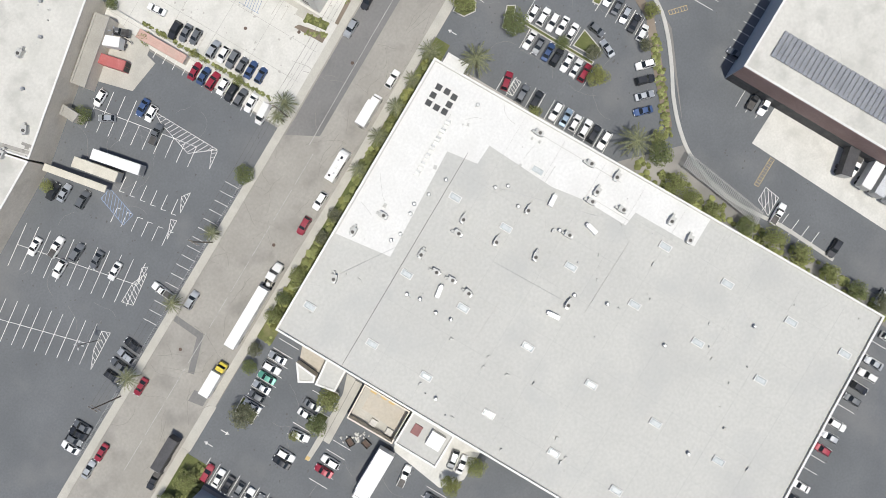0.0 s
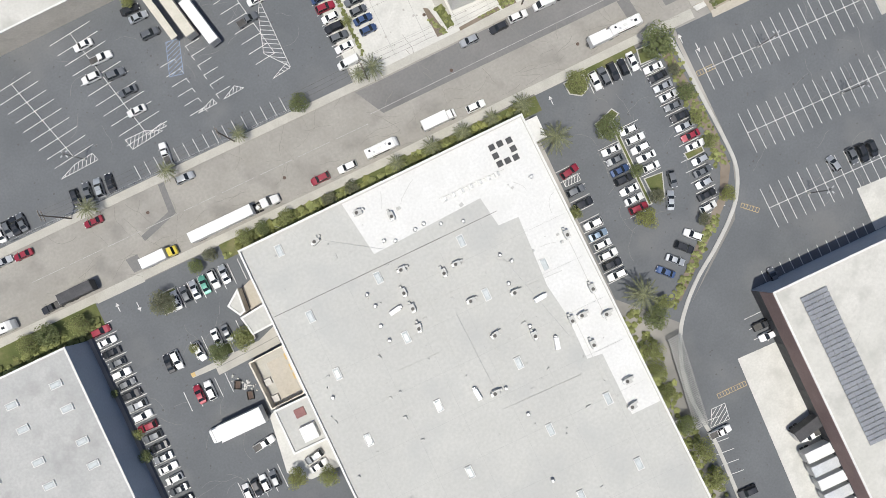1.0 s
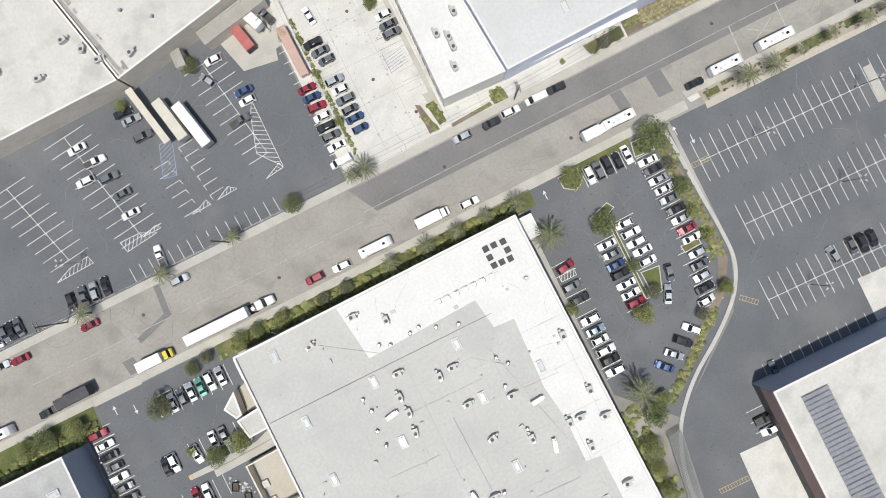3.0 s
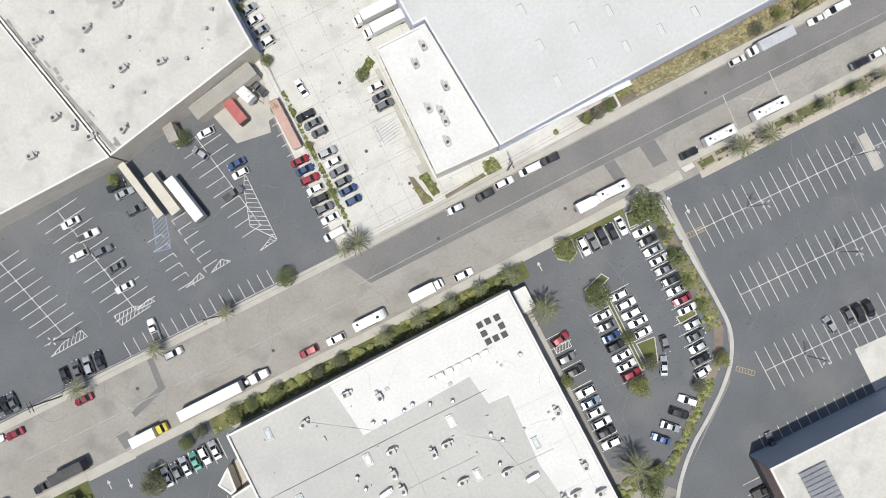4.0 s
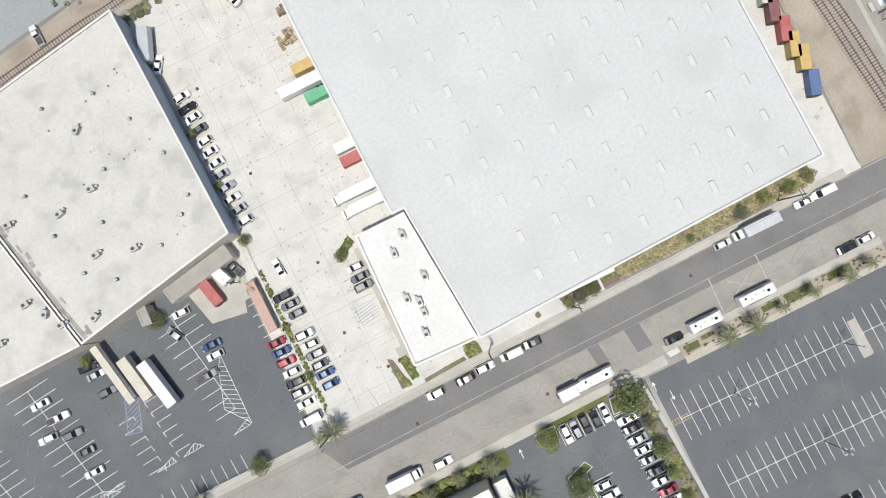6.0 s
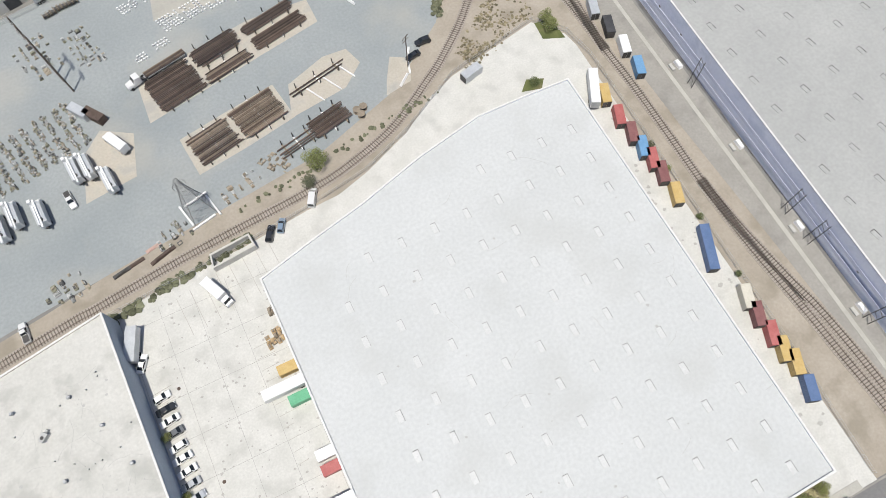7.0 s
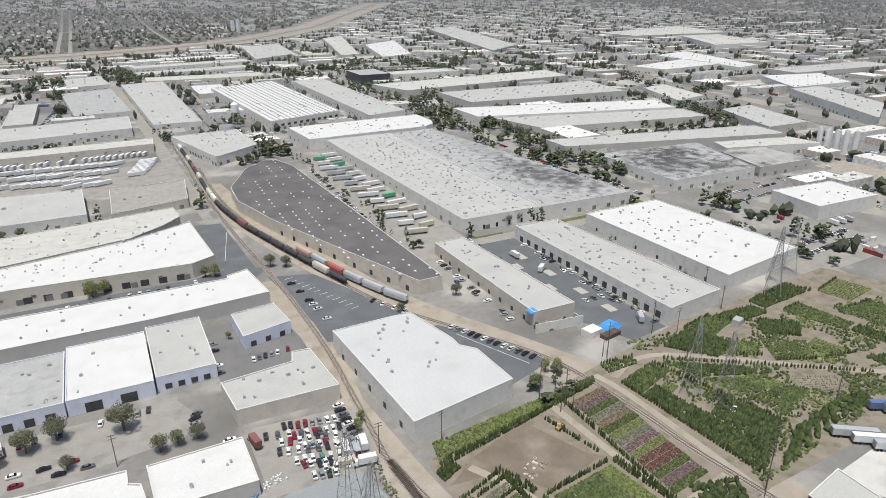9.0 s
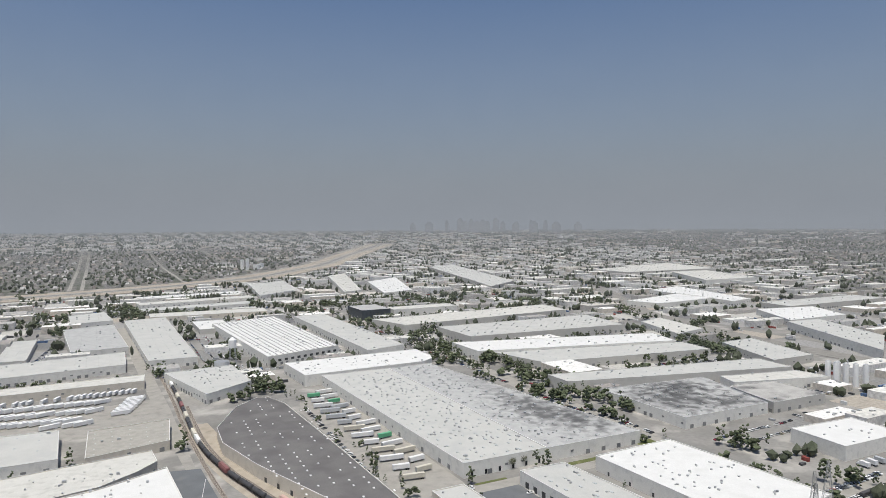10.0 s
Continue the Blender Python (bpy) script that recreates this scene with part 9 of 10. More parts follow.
# burnt end of the narrow building, tarp, tanks, water tower
bl = thing("wall", "white freestanding end wall of the burnt building", "wall")
part("panel", Shape().box(216, 311.5, 0, 26, 0.3, 5.0, -6), WALL_W, bl)
thing("blue_tarp", "bright blue tarpaulin over stored goods", "tarpaulin", shape=Shape().box(238, 302, 0.0, 12, 8, 2.6, 15, 0.55), mats=surface("blue_tarp_cloth", (0.06, 0.28, 0.62), (0.10, 0.34, 0.70), 2, 0.5, fine=0.4))
thing("storage_shed", "small white shed beside the blue tarp", "shed", shape=Shape().box(226, 300, 0, 8, 6, 3.4, 10), mats=WALL_W)
thing("storage_shed", "low rust-brown shed beside the blue tarp", "shed", shape=Shape().box(233, 295, 0, 10, 4, 2.0, 10), mats=RUST)
thing("blue_tarp", "blue tarpaulin on the burnt building", "tarpaulin", shape=Shape().box(207, 322, 7.1, 5, 5, 0.5, 0, 0.8), mats=bpy.data.materials["blue_tarp_cloth"])
clutter("roof_debris", "charred debris of the burnt roof", 217, 314.5, 22, 4, 26, 0, 71, [STEEL_DK, WOOD, TIMBER_DK, RUST], 1.0, 3.0, 3.5)
for i in range(6):
    s = thing("silo", "tall pale cylindrical storage silo", "silo", "silos at the factory", pose(664 + 4.6 * (i % 4), 486 - 6.5 * (i % 4) + 8 * (i // 4), 0))
    part("tank", Shape().rod((0, 0, 0), (0, 0, 21), 2.6, n=14), WHITE, s)
    part("cone", Shape().rod((0, 0, 21), (0, 0, 22.2), 2.6, 0.6, n=14), STEEL, s)
for x, y, h, r in ((486, 2470, 34, 6), (502, 2462, 38, 6), (530, 2448, 16, 12), (560, 2520, 16, 12)):
    s = thing("silo", "pale storage silo in haze beside the river", "silo", "silos by the river", pose(x, y, 0))
    part("tank", Shape().rod((0, 0, 0), (0, 0, h), r, n=14), WHITE, s)
    part("cone", Shape().rod((0, 0, h), (0, 0, h + 1.5), r, r * 0.3, n=14), STEEL, s)
tw = thing("water_tower", "pale water tower on lattice legs", "water tower", "", pose(172, 842, 0))
part("tank", Shape().rod((0, 0, 22), (0, 0, 30), 4.2, n=16).rod((0, 0, 30), (0, 0, 33), 4.2, 0.4, n=16), WHITE, tw)
for k in range(4):
    a = math.pi / 4 + k * math.pi / 2
    part("leg", Shape().rod((math.cos(a) * 5, math.sin(a) * 5, 0), (math.cos(a) * 3.6, math.sin(a) * 3.6, 22), 0.3, n=6), STEEL, tw)
st = thing("storage_tank", "squat white storage tank", "tank", "", pose(158, 826, 0))
part("shell", Shape().rod((0, 0, 0), (0, 0, 11), 7.5, n=20), WHITE, st)
part("cap", Shape().rod((0, 0, 11), (0, 0, 12.6), 7.5, 0.5, n=20), STEEL, st)

# more blocks of the district, each an own building


def district_block(lab, poly, h, roof, wall):
    lab = lab if len(lab.split()) > 3 else lab + " with pale walls"
    building("warehouse", lab, poly, h, roof, wall, 0.4)


district_block("long pale-roofed shed by the rail street", [(-150, 838), (68, 868), (70, 946), (-150, 910)], 9, ROOF_G, WALL_W)
district_block("low tan-walled building behind the trailers", [(-150, 776), (81, 783), (83, 812), (-150, 804)], 8, ROOF_C, WALL_TAN)
district_block("grey-roofed warehouse with a white front", [(14, 978), (75, 984), (62, 1200), (-2, 1175)], 8, ROOF_GREY, WALL_W)
district_block("narrow pale-roofed building", rect(-57, 955, -28, 1105), 7, ROOF_G, WALL_G)
district_block("pale-roofed building near the river", [(6, 1232), (63, 1246), (52, 1366), (0, 1340)], 8, ROOF_G, WALL_W)
district_block("grey-roofed building beside the trailer yard", [(-140, 572), (19.7, 577), (17.5, 645), (-140, 655)], 8, ROOF_G, WALL_W)
district_block("tan-roofed building beside the tracks", [(34.7, 573), (86, 587), (90.8, 641), (35.8, 636)], 7, ROOF_TAN, WALL_TAN)
district_block("low pale warehouse by the rail cutting", [(722, 735), (787, 752), (815, 858), (760, 842)], 8, ROOF_C, WALL_W)
district_block("white multi-bay warehouse", [(815, 528), (919, 585), (985, 715), (921, 719)], 12, ROOF_G, WALL_W)
district_block("grey round-ended warehouse", [(676, 560), (740, 560), (774, 664), (716, 660)], 9, ROOF_G, WALL_G)
district_block("white-roofed warehouse by the rail cutting", [(938, 980), (1093, 996), (1096, 1090), (918, 1043)], 10, ROOF_W, WALL_W)
district_block("long white-roofed shed", [(1087, 946), (1153, 961), (1228, 1214), (1106, 1178)], 9, ROOF_W, WALL_W)
district_block("very large cream-roofed warehouse", [(1409, 1578), (1760, 1560), (1850, 1850), (1403, 1720)], 12, ROOF_C, WALL_G)
district_block("very large white-walled warehouse", [(1377, 1265), (1560, 1254), (1655, 1508), (1519, 1510)], 13, ROOF_C, WALL_W)
district_block("long pale warehouse by the rail yard", [(1100, 842), (1370, 837), (1376, 900), (1106, 906)], 10, ROOF_G, WALL_G)
district_block("white-roofed warehouse", [(950, 735), (1080, 732), (1133, 823), (1018, 845)], 10, ROOF_W, WALL_W)
district_block("low pale-roofed block behind trees", [(116, 1262), (300, 1250), (304, 1300), (118, 1312)], 7, ROOF_C, WALL_TAN)
district_block("long low pale-roofed block near the river", [(112, 1352), (306, 1380), (300, 1424), (108, 1394)], 7, ROOF_G, WALL_W)
district_block("second long low block near the river", [(112, 1450), (330, 1484), (324, 1530), (106, 1494)], 7, ROOF_C, WALL_W)
district_block("third long low block near the river", [(120, 1560), (330, 1594), (322, 1640), (112, 1606)], 7, ROOF_W, WALL_W)
district_block("cream-roofed warehouse near the river", [(517, 1479), (562, 1496), (699, 2009), (621, 1929)], 9, ROOF_C, WALL_W)
district_block("white-roofed warehouse near the river", [(583, 1414), (660, 1439), (771, 1792), (652, 1695)], 9, ROOF_W, WALL_W)
district_block("long grey-walled warehouse row", [(845, 1407), (972, 1506), (1167, 2205), (1030, 2108)], 11, ROOF_G, WALL_G)
district_block("pale-roofed block near the river", [(339, 1490), (442, 1566), (472, 1842), (371, 1769)], 9, ROOF_G, WALL_W)
district_block("pale factory hall", [(556, 512), (655, 486), (652, 518), (566, 536)], 9, ROOF_C, WALL_W)
district_block("dark-roofed factory hall", [(526, 450), (590, 449), (592, 500), (553, 505), (540, 504)], 9, ROOF_BURNT, WALL_G)
district_block("office block with dark windows", rect(420, 1110, 470, 1180), 16, ROOF_GREY, surface("dark_facade_glass", (0.045, 0.055, 0.065), (0.075, 0.085, 0.095), 4, 0.25, fine=1.0))
district_block("pale office block among trees", rect(480, 1120, 600, 1160), 12, ROOF_C, WALL_W)
district_block("white-roofed depot", rect(170, 1090, 215, 1180), 7, ROOF_W, WALL_G)

# doors, roof lights and laps of the farther buildings, too small to pick apart singly
dg = random.Random(5)
SHUTTER = surface("grey_shutters", (0.16, 0.165, 0.17), (0.30, 0.30, 0.29), 9, 0.7, fine=0.4)


def inside(q, x, y):
    n, odd = len(q), False
    for i in range(n):
        (ax, ay), (bx, by) = q[i], q[(i + 1) % n]
        if (ay > y) != (by > y) and x < (bx - ax) * (y - ay) / (by - ay) + ax:
            odd = not odd
    return odd


for b in [o for o in scene.objects if o.parent is None and o.type == "EMPTY" and o.get("category") in ("warehouse", "factory", "office")]:
    wall = [c for c in b.children if c.name.startswith("wall")][0]
    vs = [tuple(v.co) for v in wall.data.vertices]
    q = [p[:2] for p in vs[:len(vs) // 4]]
    h = vs[len(vs) // 4][2]
    mx, my = sum(p[0] for p in q) / len(q), sum(p[1] for p in q) / len(q)
    if my < 430 or "dark-roofed warehouse curving" in b["label"]:
        continue
    doors, lights, laps = Shape(), Shape(), Shape()
    for i in range(len(q)):
        (ax, ay), (bx, by) = q[i], q[(i + 1) % len(q)]
        L = math.hypot(bx - ax, by - ay)
        nx, ny = (by - ay) / L, -(bx - ax) / L
        if (ax + bx) / 2 * nx + (ay + by) / 2 * ny < mx * nx + my * ny:
            nx, ny = -nx, -ny
        if L < 12 or nx * 0.46 + ny * 0.89 > 0.1:
            continue
        ang, n = math.degrees(math.atan2(by - ay, bx - ax)), int(L / dg.choice((6.5, 9.0, 12.0)))
        for k in range(n):
            if dg.random() < 0.75:
                t = (k + 0.5) / n
                hi = dg.random() < 0.3
                doors.box(ax + (bx - ax) * t + nx * 0.05, ay + (by - ay) * t + ny * 0.05, 3.4 if hi else 0.1, 2.2 if hi else 3.2, 0.3, 1.3 if hi else 3.0, ang)
    x0, x1, y0, y1 = min(p[0] for p in q), max(p[0] for p in q), min(p[1] for p in q), max(p[1] for p in q)
    sx, sy = dg.choice((11, 14, 17)), dg.choice((12, 16))
    top = h - 0.42
    for i in range(int((x1 - x0) / sx)):
        for j in range(int((y1 - y0) / sy)):
            x, y = x0 + sx * (i + 0.5) + dg.uniform(-.5, .5), y0 + sy * (j + 0.5)
            if inside(q, x, y) and inside(q, x + 2, y + 2) and inside(q, x - 2, y - 2) and dg.random() < 0.8:
                lights.box(x, y, top, 1.1, 2.1, 0.28, 0, 0.85)
                if dg.random() < 0.22:
                    laps.box(x + 4, y + 3, top, dg.uniform(1.2, 2.6), dg.uniform(1.2, 2.2), 1.2)
    if doors.f:
        part("dock_doors", doors, SHUTTER, b, "", False, "stuff")
    if lights.f:
        part("roof_lights", lights, DOME if "grey" in b["label"] else ROOF_G, b, "", False, "stuff")
    if laps.f:
        part("roof_units", laps, STEEL, b, "", False, "stuff")

# ---- the city towards the horizon ----
cg = np.random.RandomState(7)


def mass(boxes, top=1.0):
    """Many boxes as one mesh: x, y, sx, sy, h, turn."""
    b = np.asarray(boxes)
    n = len(b)
    sx, sy, h, tn = b[:, 2] / 2, b[:, 3] / 2, b[:, 4], np.radians(b[:, 5])
    c, s = np.cos(tn), np.sin(tn)
    rise = np.array([lift(q[0], q[1]) for q in b])
    v = np.zeros((n, 8, 3))
    for k, (i, j) in enumerate(((-1, -1), (1, -1), (1, 1), (-1, 1))):
        for lev, kk in ((0, 1.0), (4, top)):
            px, py = i * sx * kk, j * sy * kk
            v[:, k + lev, 0] = b[:, 0] + c * px - s * py
            v[:, k + lev, 1] = b[:, 1] + s * px + c * py
            v[:, k + lev, 2] = rise if lev == 0 else rise + h
    quad = np.array([(0, 1, 5, 4), (1, 2, 6, 5), (2, 3, 7, 6), (3, 0, 4, 7), (4, 5, 6, 7)])
    f = (quad[None] + 8 * np.arange(n)[:, None, None]).reshape(-1, 4)
    return v.reshape(-1, 3), f, n


def city(name, label, boxes, mats, top=1.0, all_roof=False, category="buildings"):
    v, f, n = mass(boxes, top)
    me = bpy.data.meshes.new(name)
    me.from_pydata(v.tolist(), [], f.tolist())
    for m in mats:
        me.materials.append(m)
    if len(mats) > 1:
        me.polygons.foreach_set("material_index", np.tile([1, 1, 1, 1, 0], n).tolist())
    me.update()
    return tagged(new(name, me), label, category, "", "stuff")


RIVER = [(-900, 1560), (-500, 1650), (-140, 1760), (73, 1833), (300, 1960), (465, 2095), (669, 2380), (794, 2554), (1040, 2960), (1350, 3420), (1440, 3540)]
rv_line = curve_pts(RIVER, 8)
for nm, lab, wide, top, mat in (("river_levee", "tan levee banks of a concrete river", 132, 1.5, DIRT), ("river_channel", "grey concrete bed of the river", 50, 1.8, ASPHALT_OLD), ("river_stream", "narrow darker low-flow channel of the river", 14, 2.0, ASPHALT_MID)):
    rs = Shape().strip(rv_line, wide, -2.0, top)
    rs.v = [(x, y, z + lift(x, y)) for x, y, z in rs.v]
    thing(nm, lab, "river", shape=rs, mats=mat, kind="structure")
RV = np.array(rv_line)
CUT = np.array(curve_pts([(790, 380), (800, 545), (815, 700), (860, 900), (920, 1030), (1080, 1300), (1400, 1900)], 8))
thing("rail_cutting", "grey concrete rail cutting between warehouses", "railway", shape=Shape().strip([tuple(p) for p in CUT], 34, 0.0, 0.3), mats=surface("cutting_concrete", (0.20, 0.19, 0.175), (0.27, 0.26, 0.24), 8, 0.95, fine=0.8), kind="structure")
solid = []
for o in scene.objects:
    if o.parent is None and o.type == "EMPTY" and o.get("category") in ("warehouse", "factory", "office", "shed"):
        for ch in o.children:
            if ch.name.startswith("wall"):
                co = np.array([tuple(q.co) for q in ch.data.vertices])[:, :2]
                solid.append(co[:len(co) // 4])
BOXES = np.array([(q[:, 0].min(), q[:, 0].max(), q[:, 1].min(), q[:, 1].max()) for q in solid])


def near_poly(q, x, y, pad):
    """Whether a place lies in a plan outline or within pad metres of it."""
    a, b = q, np.roll(q, -1, axis=0)
    with np.errstate(divide="ignore", invalid="ignore"):
        hit = ((a[:, 1] > y) != (b[:, 1] > y)) & (x < (b[:, 0] - a[:, 0]) * (y - a[:, 1]) / (b[:, 1] - a[:, 1]) + a[:, 0])
    if hit.sum() % 2:
        return True
    e = b - a
    t = np.clip(((x - a[:, 0]) * e[:, 0] + (y - a[:, 1]) * e[:, 1]) / np.maximum((e ** 2).sum(1), 1e-6), 0, 1)
    return pad > 0 and np.hypot(a[:, 0] + t * e[:, 0] - x, a[:, 1] + t * e[:, 1] - y).min() < pad


def free(x, y, pad=0.0):
    if -160 < x < 410 and y < 440:
        return False
    if -160 < x < 130 and y < 830 or 60 < x < 425 and y < 740:
        return False
    reach = pad + 12
    for i in np.nonzero((x > BOXES[:, 0] - reach) & (x < BOXES[:, 1] + reach) & (y > BOXES[:, 2] - reach) & (y < BOXES[:, 3] + reach))[0]:
        if near_poly(solid[i], x, y, reach):
            return False
    if np.min(np.hypot(RV[:, 0] - x, RV[:, 1] - y)) < 96 + pad or np.min(np.hypot(CUT[:, 0] - x, CUT[:, 1] - y)) < 26 + pad:
        return False
    return True


def zone(x, y):
    d = math.hypot(x - 45, y - 97)
    a = math.degrees(math.atan2(y - 97, x - 45))
    wav = 6 * math.sin(x / 310) + 5 * math.sin(y / 230 + x / 700)
    if d > 4850 or not 18 < a < 112:
        return None
    rx = np.interp(y, RV[:, 1], RV[:, 0])
    cell = math.sin(int(x / 150) * 12.9898 + int(y / 130) * 78.233) * 43758.5453
    cell -= math.floor(cell)
    if y > 1780 and x < rx - 60:
        return "works" if cell < 0.07 or y > 3350 + 350 * cell + 12 * wav else "homes"
    edge = np.interp(a, (18, 29, 35, 41, 48, 56, 62), (1350, 1717, 2380, 2980, 3410, 4000, 4750))
    if d > edge + 700 * (cell - 0.5) + 20 * wav:
        return "works" if cell > 0.84 else "homes"
    return "works"


works, homes, trees_far, green, tops, lots, yards, roads = [], [], [], [], [], [], [], []
for gx in np.arange(-1100, 4800, 92.0):
    for gy in np.arange(120, 4900, 74.0):
        z = zone(gx, gy)
        if z == "works":
            d = math.hypot(gx, gy)
            k = cg.rand()
            deep = (1,) if k < 0.25 else (2, 2) if k < 0.7 else (3, 3, 3)
            for q, m in enumerate(deep):
                px, py = gx + cg.uniform(-12, 12), gy + (q - (m - 1) / 2) * 66 / m + cg.uniform(-2, 2)
                w, dp = cg.uniform(20, 78), cg.uniform(0.5, 0.84) * 66 / m
                if cg.rand() < 0.86 and free(px, py, max(w, dp) / 2 - 16):
                    h = cg.uniform(5, 10)
                    works.append((px, py, w, dp, h, cg.uniform(-2, 2)))
                    if d < 1900:
                        tops += [(px + cg.uniform(-.45, .45) * w, py + cg.uniform(-.4, .4) * dp, cg.uniform(1, 2.6), cg.uniform(1, 2.6), h + cg.uniform(0.5, 1.3), 0) for _ in range(5)]
            if free(gx, gy, -12) and not (-220 < gx < 480 and gy < 890):
                lots.append((gx + cg.uniform(-10, 10), gy + cg.uniform(-10, 10), cg.uniform(56, 90), cg.uniform(46, 72), 0.03 + 0.012 * cg.rand(), cg.uniform(-2, 2)))
            for _ in range(4 if d > 2600 else 3):
                cx, cy, k = gx + cg.uniform(-46, 46), gy + cg.choice((-36, 36)) + cg.uniform(-5, 5), cg.randint(1, 6)
                for _ in range(k):
                    px, py = cx + cg.uniform(-14, 14), cy + cg.uniform(-5, 5)
                    if free(px, py, -6):
                        trees_far.append((px, py, cg.uniform(2.0, 4.8), cg.uniform(5, 14)))
            for _ in range(12 if d < 1500 else 6):
                px, py = gx + cg.uniform(-46, 46), gy + cg.choice((-1, 1)) * cg.uniform(22, 37)
                if d < 2600 and free(px, py, 0):
                    green.append((px, py, cg.choice((4.6, 4.6, 12.0)), 2.2, cg.choice((1.5, 2.6)), cg.choice((0, 90)) + cg.uniform(-5, 5)))
for gx in np.arange(-1100, 4800, 27.0):
    for gy in np.arange(300, 4900, 33.0):
        if zone(gx, gy) == "homes" and free(gx, gy):
            street = not (int(gx / 27) % 9 and int(gy / 33) % 6)
            yards.append((gx, gy, 26.9, 32.9, 0.3, 0))
            if street:
                roads.append((gx, gy, 9, 33, 0.5, 0) if int(gx / 27) % 9 == 0 else (gx, gy, 27, 8, 0.45, 0))
        if zone(gx, gy) == "homes" and int(gx / 27) % 9 and int(gy / 33) % 6 and free(gx, gy):
            px, py = gx + cg.uniform(-8, 8), gy + cg.uniform(-9, 9)
            if cg.rand() < 0.86:
                homes.append((px, py, cg.uniform(11, 18), cg.uniform(9, 14), cg.uniform(4, 6.5), cg.choice((0, 90)) + cg.uniform(-2, 2)))
            for _ in range(2):
                if cg.rand() < 0.35 + 0.5 * (math.sin(gx / 170 + 2 * math.sin(gy / 260)) > 0):
                    trees_far.append((px + cg.uniform(-15, 15), py + cg.uniform(-18, 18), cg.uniform(2.2, 5.2), cg.uniform(4, 12)))
city("far_works", "pale industrial roofs crowding towards the horizon", works, [FAR_ROOF, FAR_WALL])
city("far_roof_units", "small units on the far roofs", tops, [STEEL], category="roof equipment")
city("far_lots", "patchwork of asphalt and concrete lots between far buildings", lots, [ramped("lot_ground", [(0.0, (0.16, 0.16, 0.16)), (0.2, (0.28, 0.275, 0.265)), (0.45, (0.44, 0.43, 0.40)), (0.75, (0.22, 0.217, 0.21)), (0.88, (0.36, 0.325, 0.275))])], category="lots")
city("far_streets", "grey streets between the far houses", roads, [ASPHALT_OLD], category="streets")
city("far_yards", "dark gardens and drives between the far houses", yards, [ramped("garden_ground", [(0.0, (0.095, 0.097, 0.078)), (0.35, (0.12, 0.118, 0.10)), (0.7, (0.08, 0.085, 0.06)), (0.9, (0.17, 0.16, 0.145))])], category="gardens")
city("far_homes", "low houses with grey and brown roofs", homes, [HOUSE_ROOF], 0.55)
city("far_vehicles", "small parked vehicles between the far buildings", green, [ramped("far_paint", [(0.0, (0.66, 0.66, 0.65)), (0.45, (0.07, 0.07, 0.075)), (0.65, (0.30, 0.31, 0.32)), (0.85, (0.25, 0.06, 0.05)), (0.92, (0.08, 0.14, 0.26))])], category="vehicles")


def tree_mass(name, label, spots, leaf):
    """Many small far trees: each an uneven ten-sided crown on a short stem."""
    a = np.asarray(spots)
    n = len(a)
    k = 6
    ang = cg.rand(n, 1) * 6.28 + np.arange(k)[None] * 2 * math.pi / k
    v = np.zeros((n, 2 * k + 2, 3))
    base = a[:, 4:5] if a.shape[1] > 4 else np.zeros((n, 1))
    for lev, (rz, rr) in enumerate(((0.22, 0.72), (0.6, 1.0))):
        r = a[:, 2:3] * rr * cg.uniform(0.65, 1.2, (n, k))
        v[:, lev * k:(lev + 1) * k, 0] = a[:, 0:1] + r * np.cos(ang + lev * 0.5)
        v[:, lev * k:(lev + 1) * k, 1] = a[:, 1:2] + r * np.sin(ang + lev * 0.5)
        v[:, lev * k:(lev + 1) * k, 2] = base + a[:, 3:4] * rz * cg.uniform(0.75, 1.25, (n, k))
    v[:, 2 * k, :2] = a[:, :2]
    v[:, 2 * k + 1, :2] = a[:, :2] + cg.uniform(-.5, .5, (n, 2))
    v[:, 2 * k, 2] = base[:, 0]
    v[:, 2 * k + 1, 2] = base[:, 0] + a[:, 3]
    v[:, :, 2] += np.array([lift(q[0], q[1]) for q in a])[:, None]
    f = []
    for i in range(k):
        j = (i + 1) % k
        f += [(i, j, k + i), (j, k + j, k + i), (k + i, k + j, 2 * k + 1), (2 * k, j, i)]
    f = (np.array(f)[None] + (2 * k + 2) * np.arange(n)[:, None, None]).reshape(-1, 3)
    me = bpy.data.meshes.new(name)
    me.from_pydata(v.reshape(-1, 3).tolist(), [], f.tolist())
    me.materials.append(leaf)
    me.update()
    return tagged(new(name, me), label, "trees", "", "stuff")


WOODS = surface("far_leaves", (0.078, 0.095, 0.056), (0.118, 0.135, 0.084), 8, 0.9, fine=1.2, bump=0, island=0.45, spec=0.1)
near_woods = []


def grove(x0, y0, x1, y1, n, r0, r1, h0, h1):
    near_woods.extend([(cg.uniform(x0, x1), cg.uniform(y0, y1), cg.uniform(r0, r1), cg.uniform(h0, h1)) for _ in range(n)])


grove(398, 440, 404, 930, 46, 2.5, 4.5, 6, 10)
grove(376, 440, 384, 700, 16, 2.5, 4, 5, 9)
grove(412, 605, 660, 650, 40, 2.5, 5, 5, 10)
grove(425, 775, 700, 812, 46, 2.5, 5, 6, 12)
grove(405, 908, 760, 950, 60, 2.5, 5, 6, 12)
grove(400, 1045, 760, 1110, 90, 3, 5.5, 6, 14)
grove(365, 740, 408, 1120, 60, 2.5, 5, 6, 12)
grove(470, 1170, 640, 1420, 110, 3, 6, 6, 14)
grove(680, 620, 760, 800, 40, 3, 6, 6, 12)
grove(150, 1160, 420, 1210, 46, 2.5, 5, 7, 16)
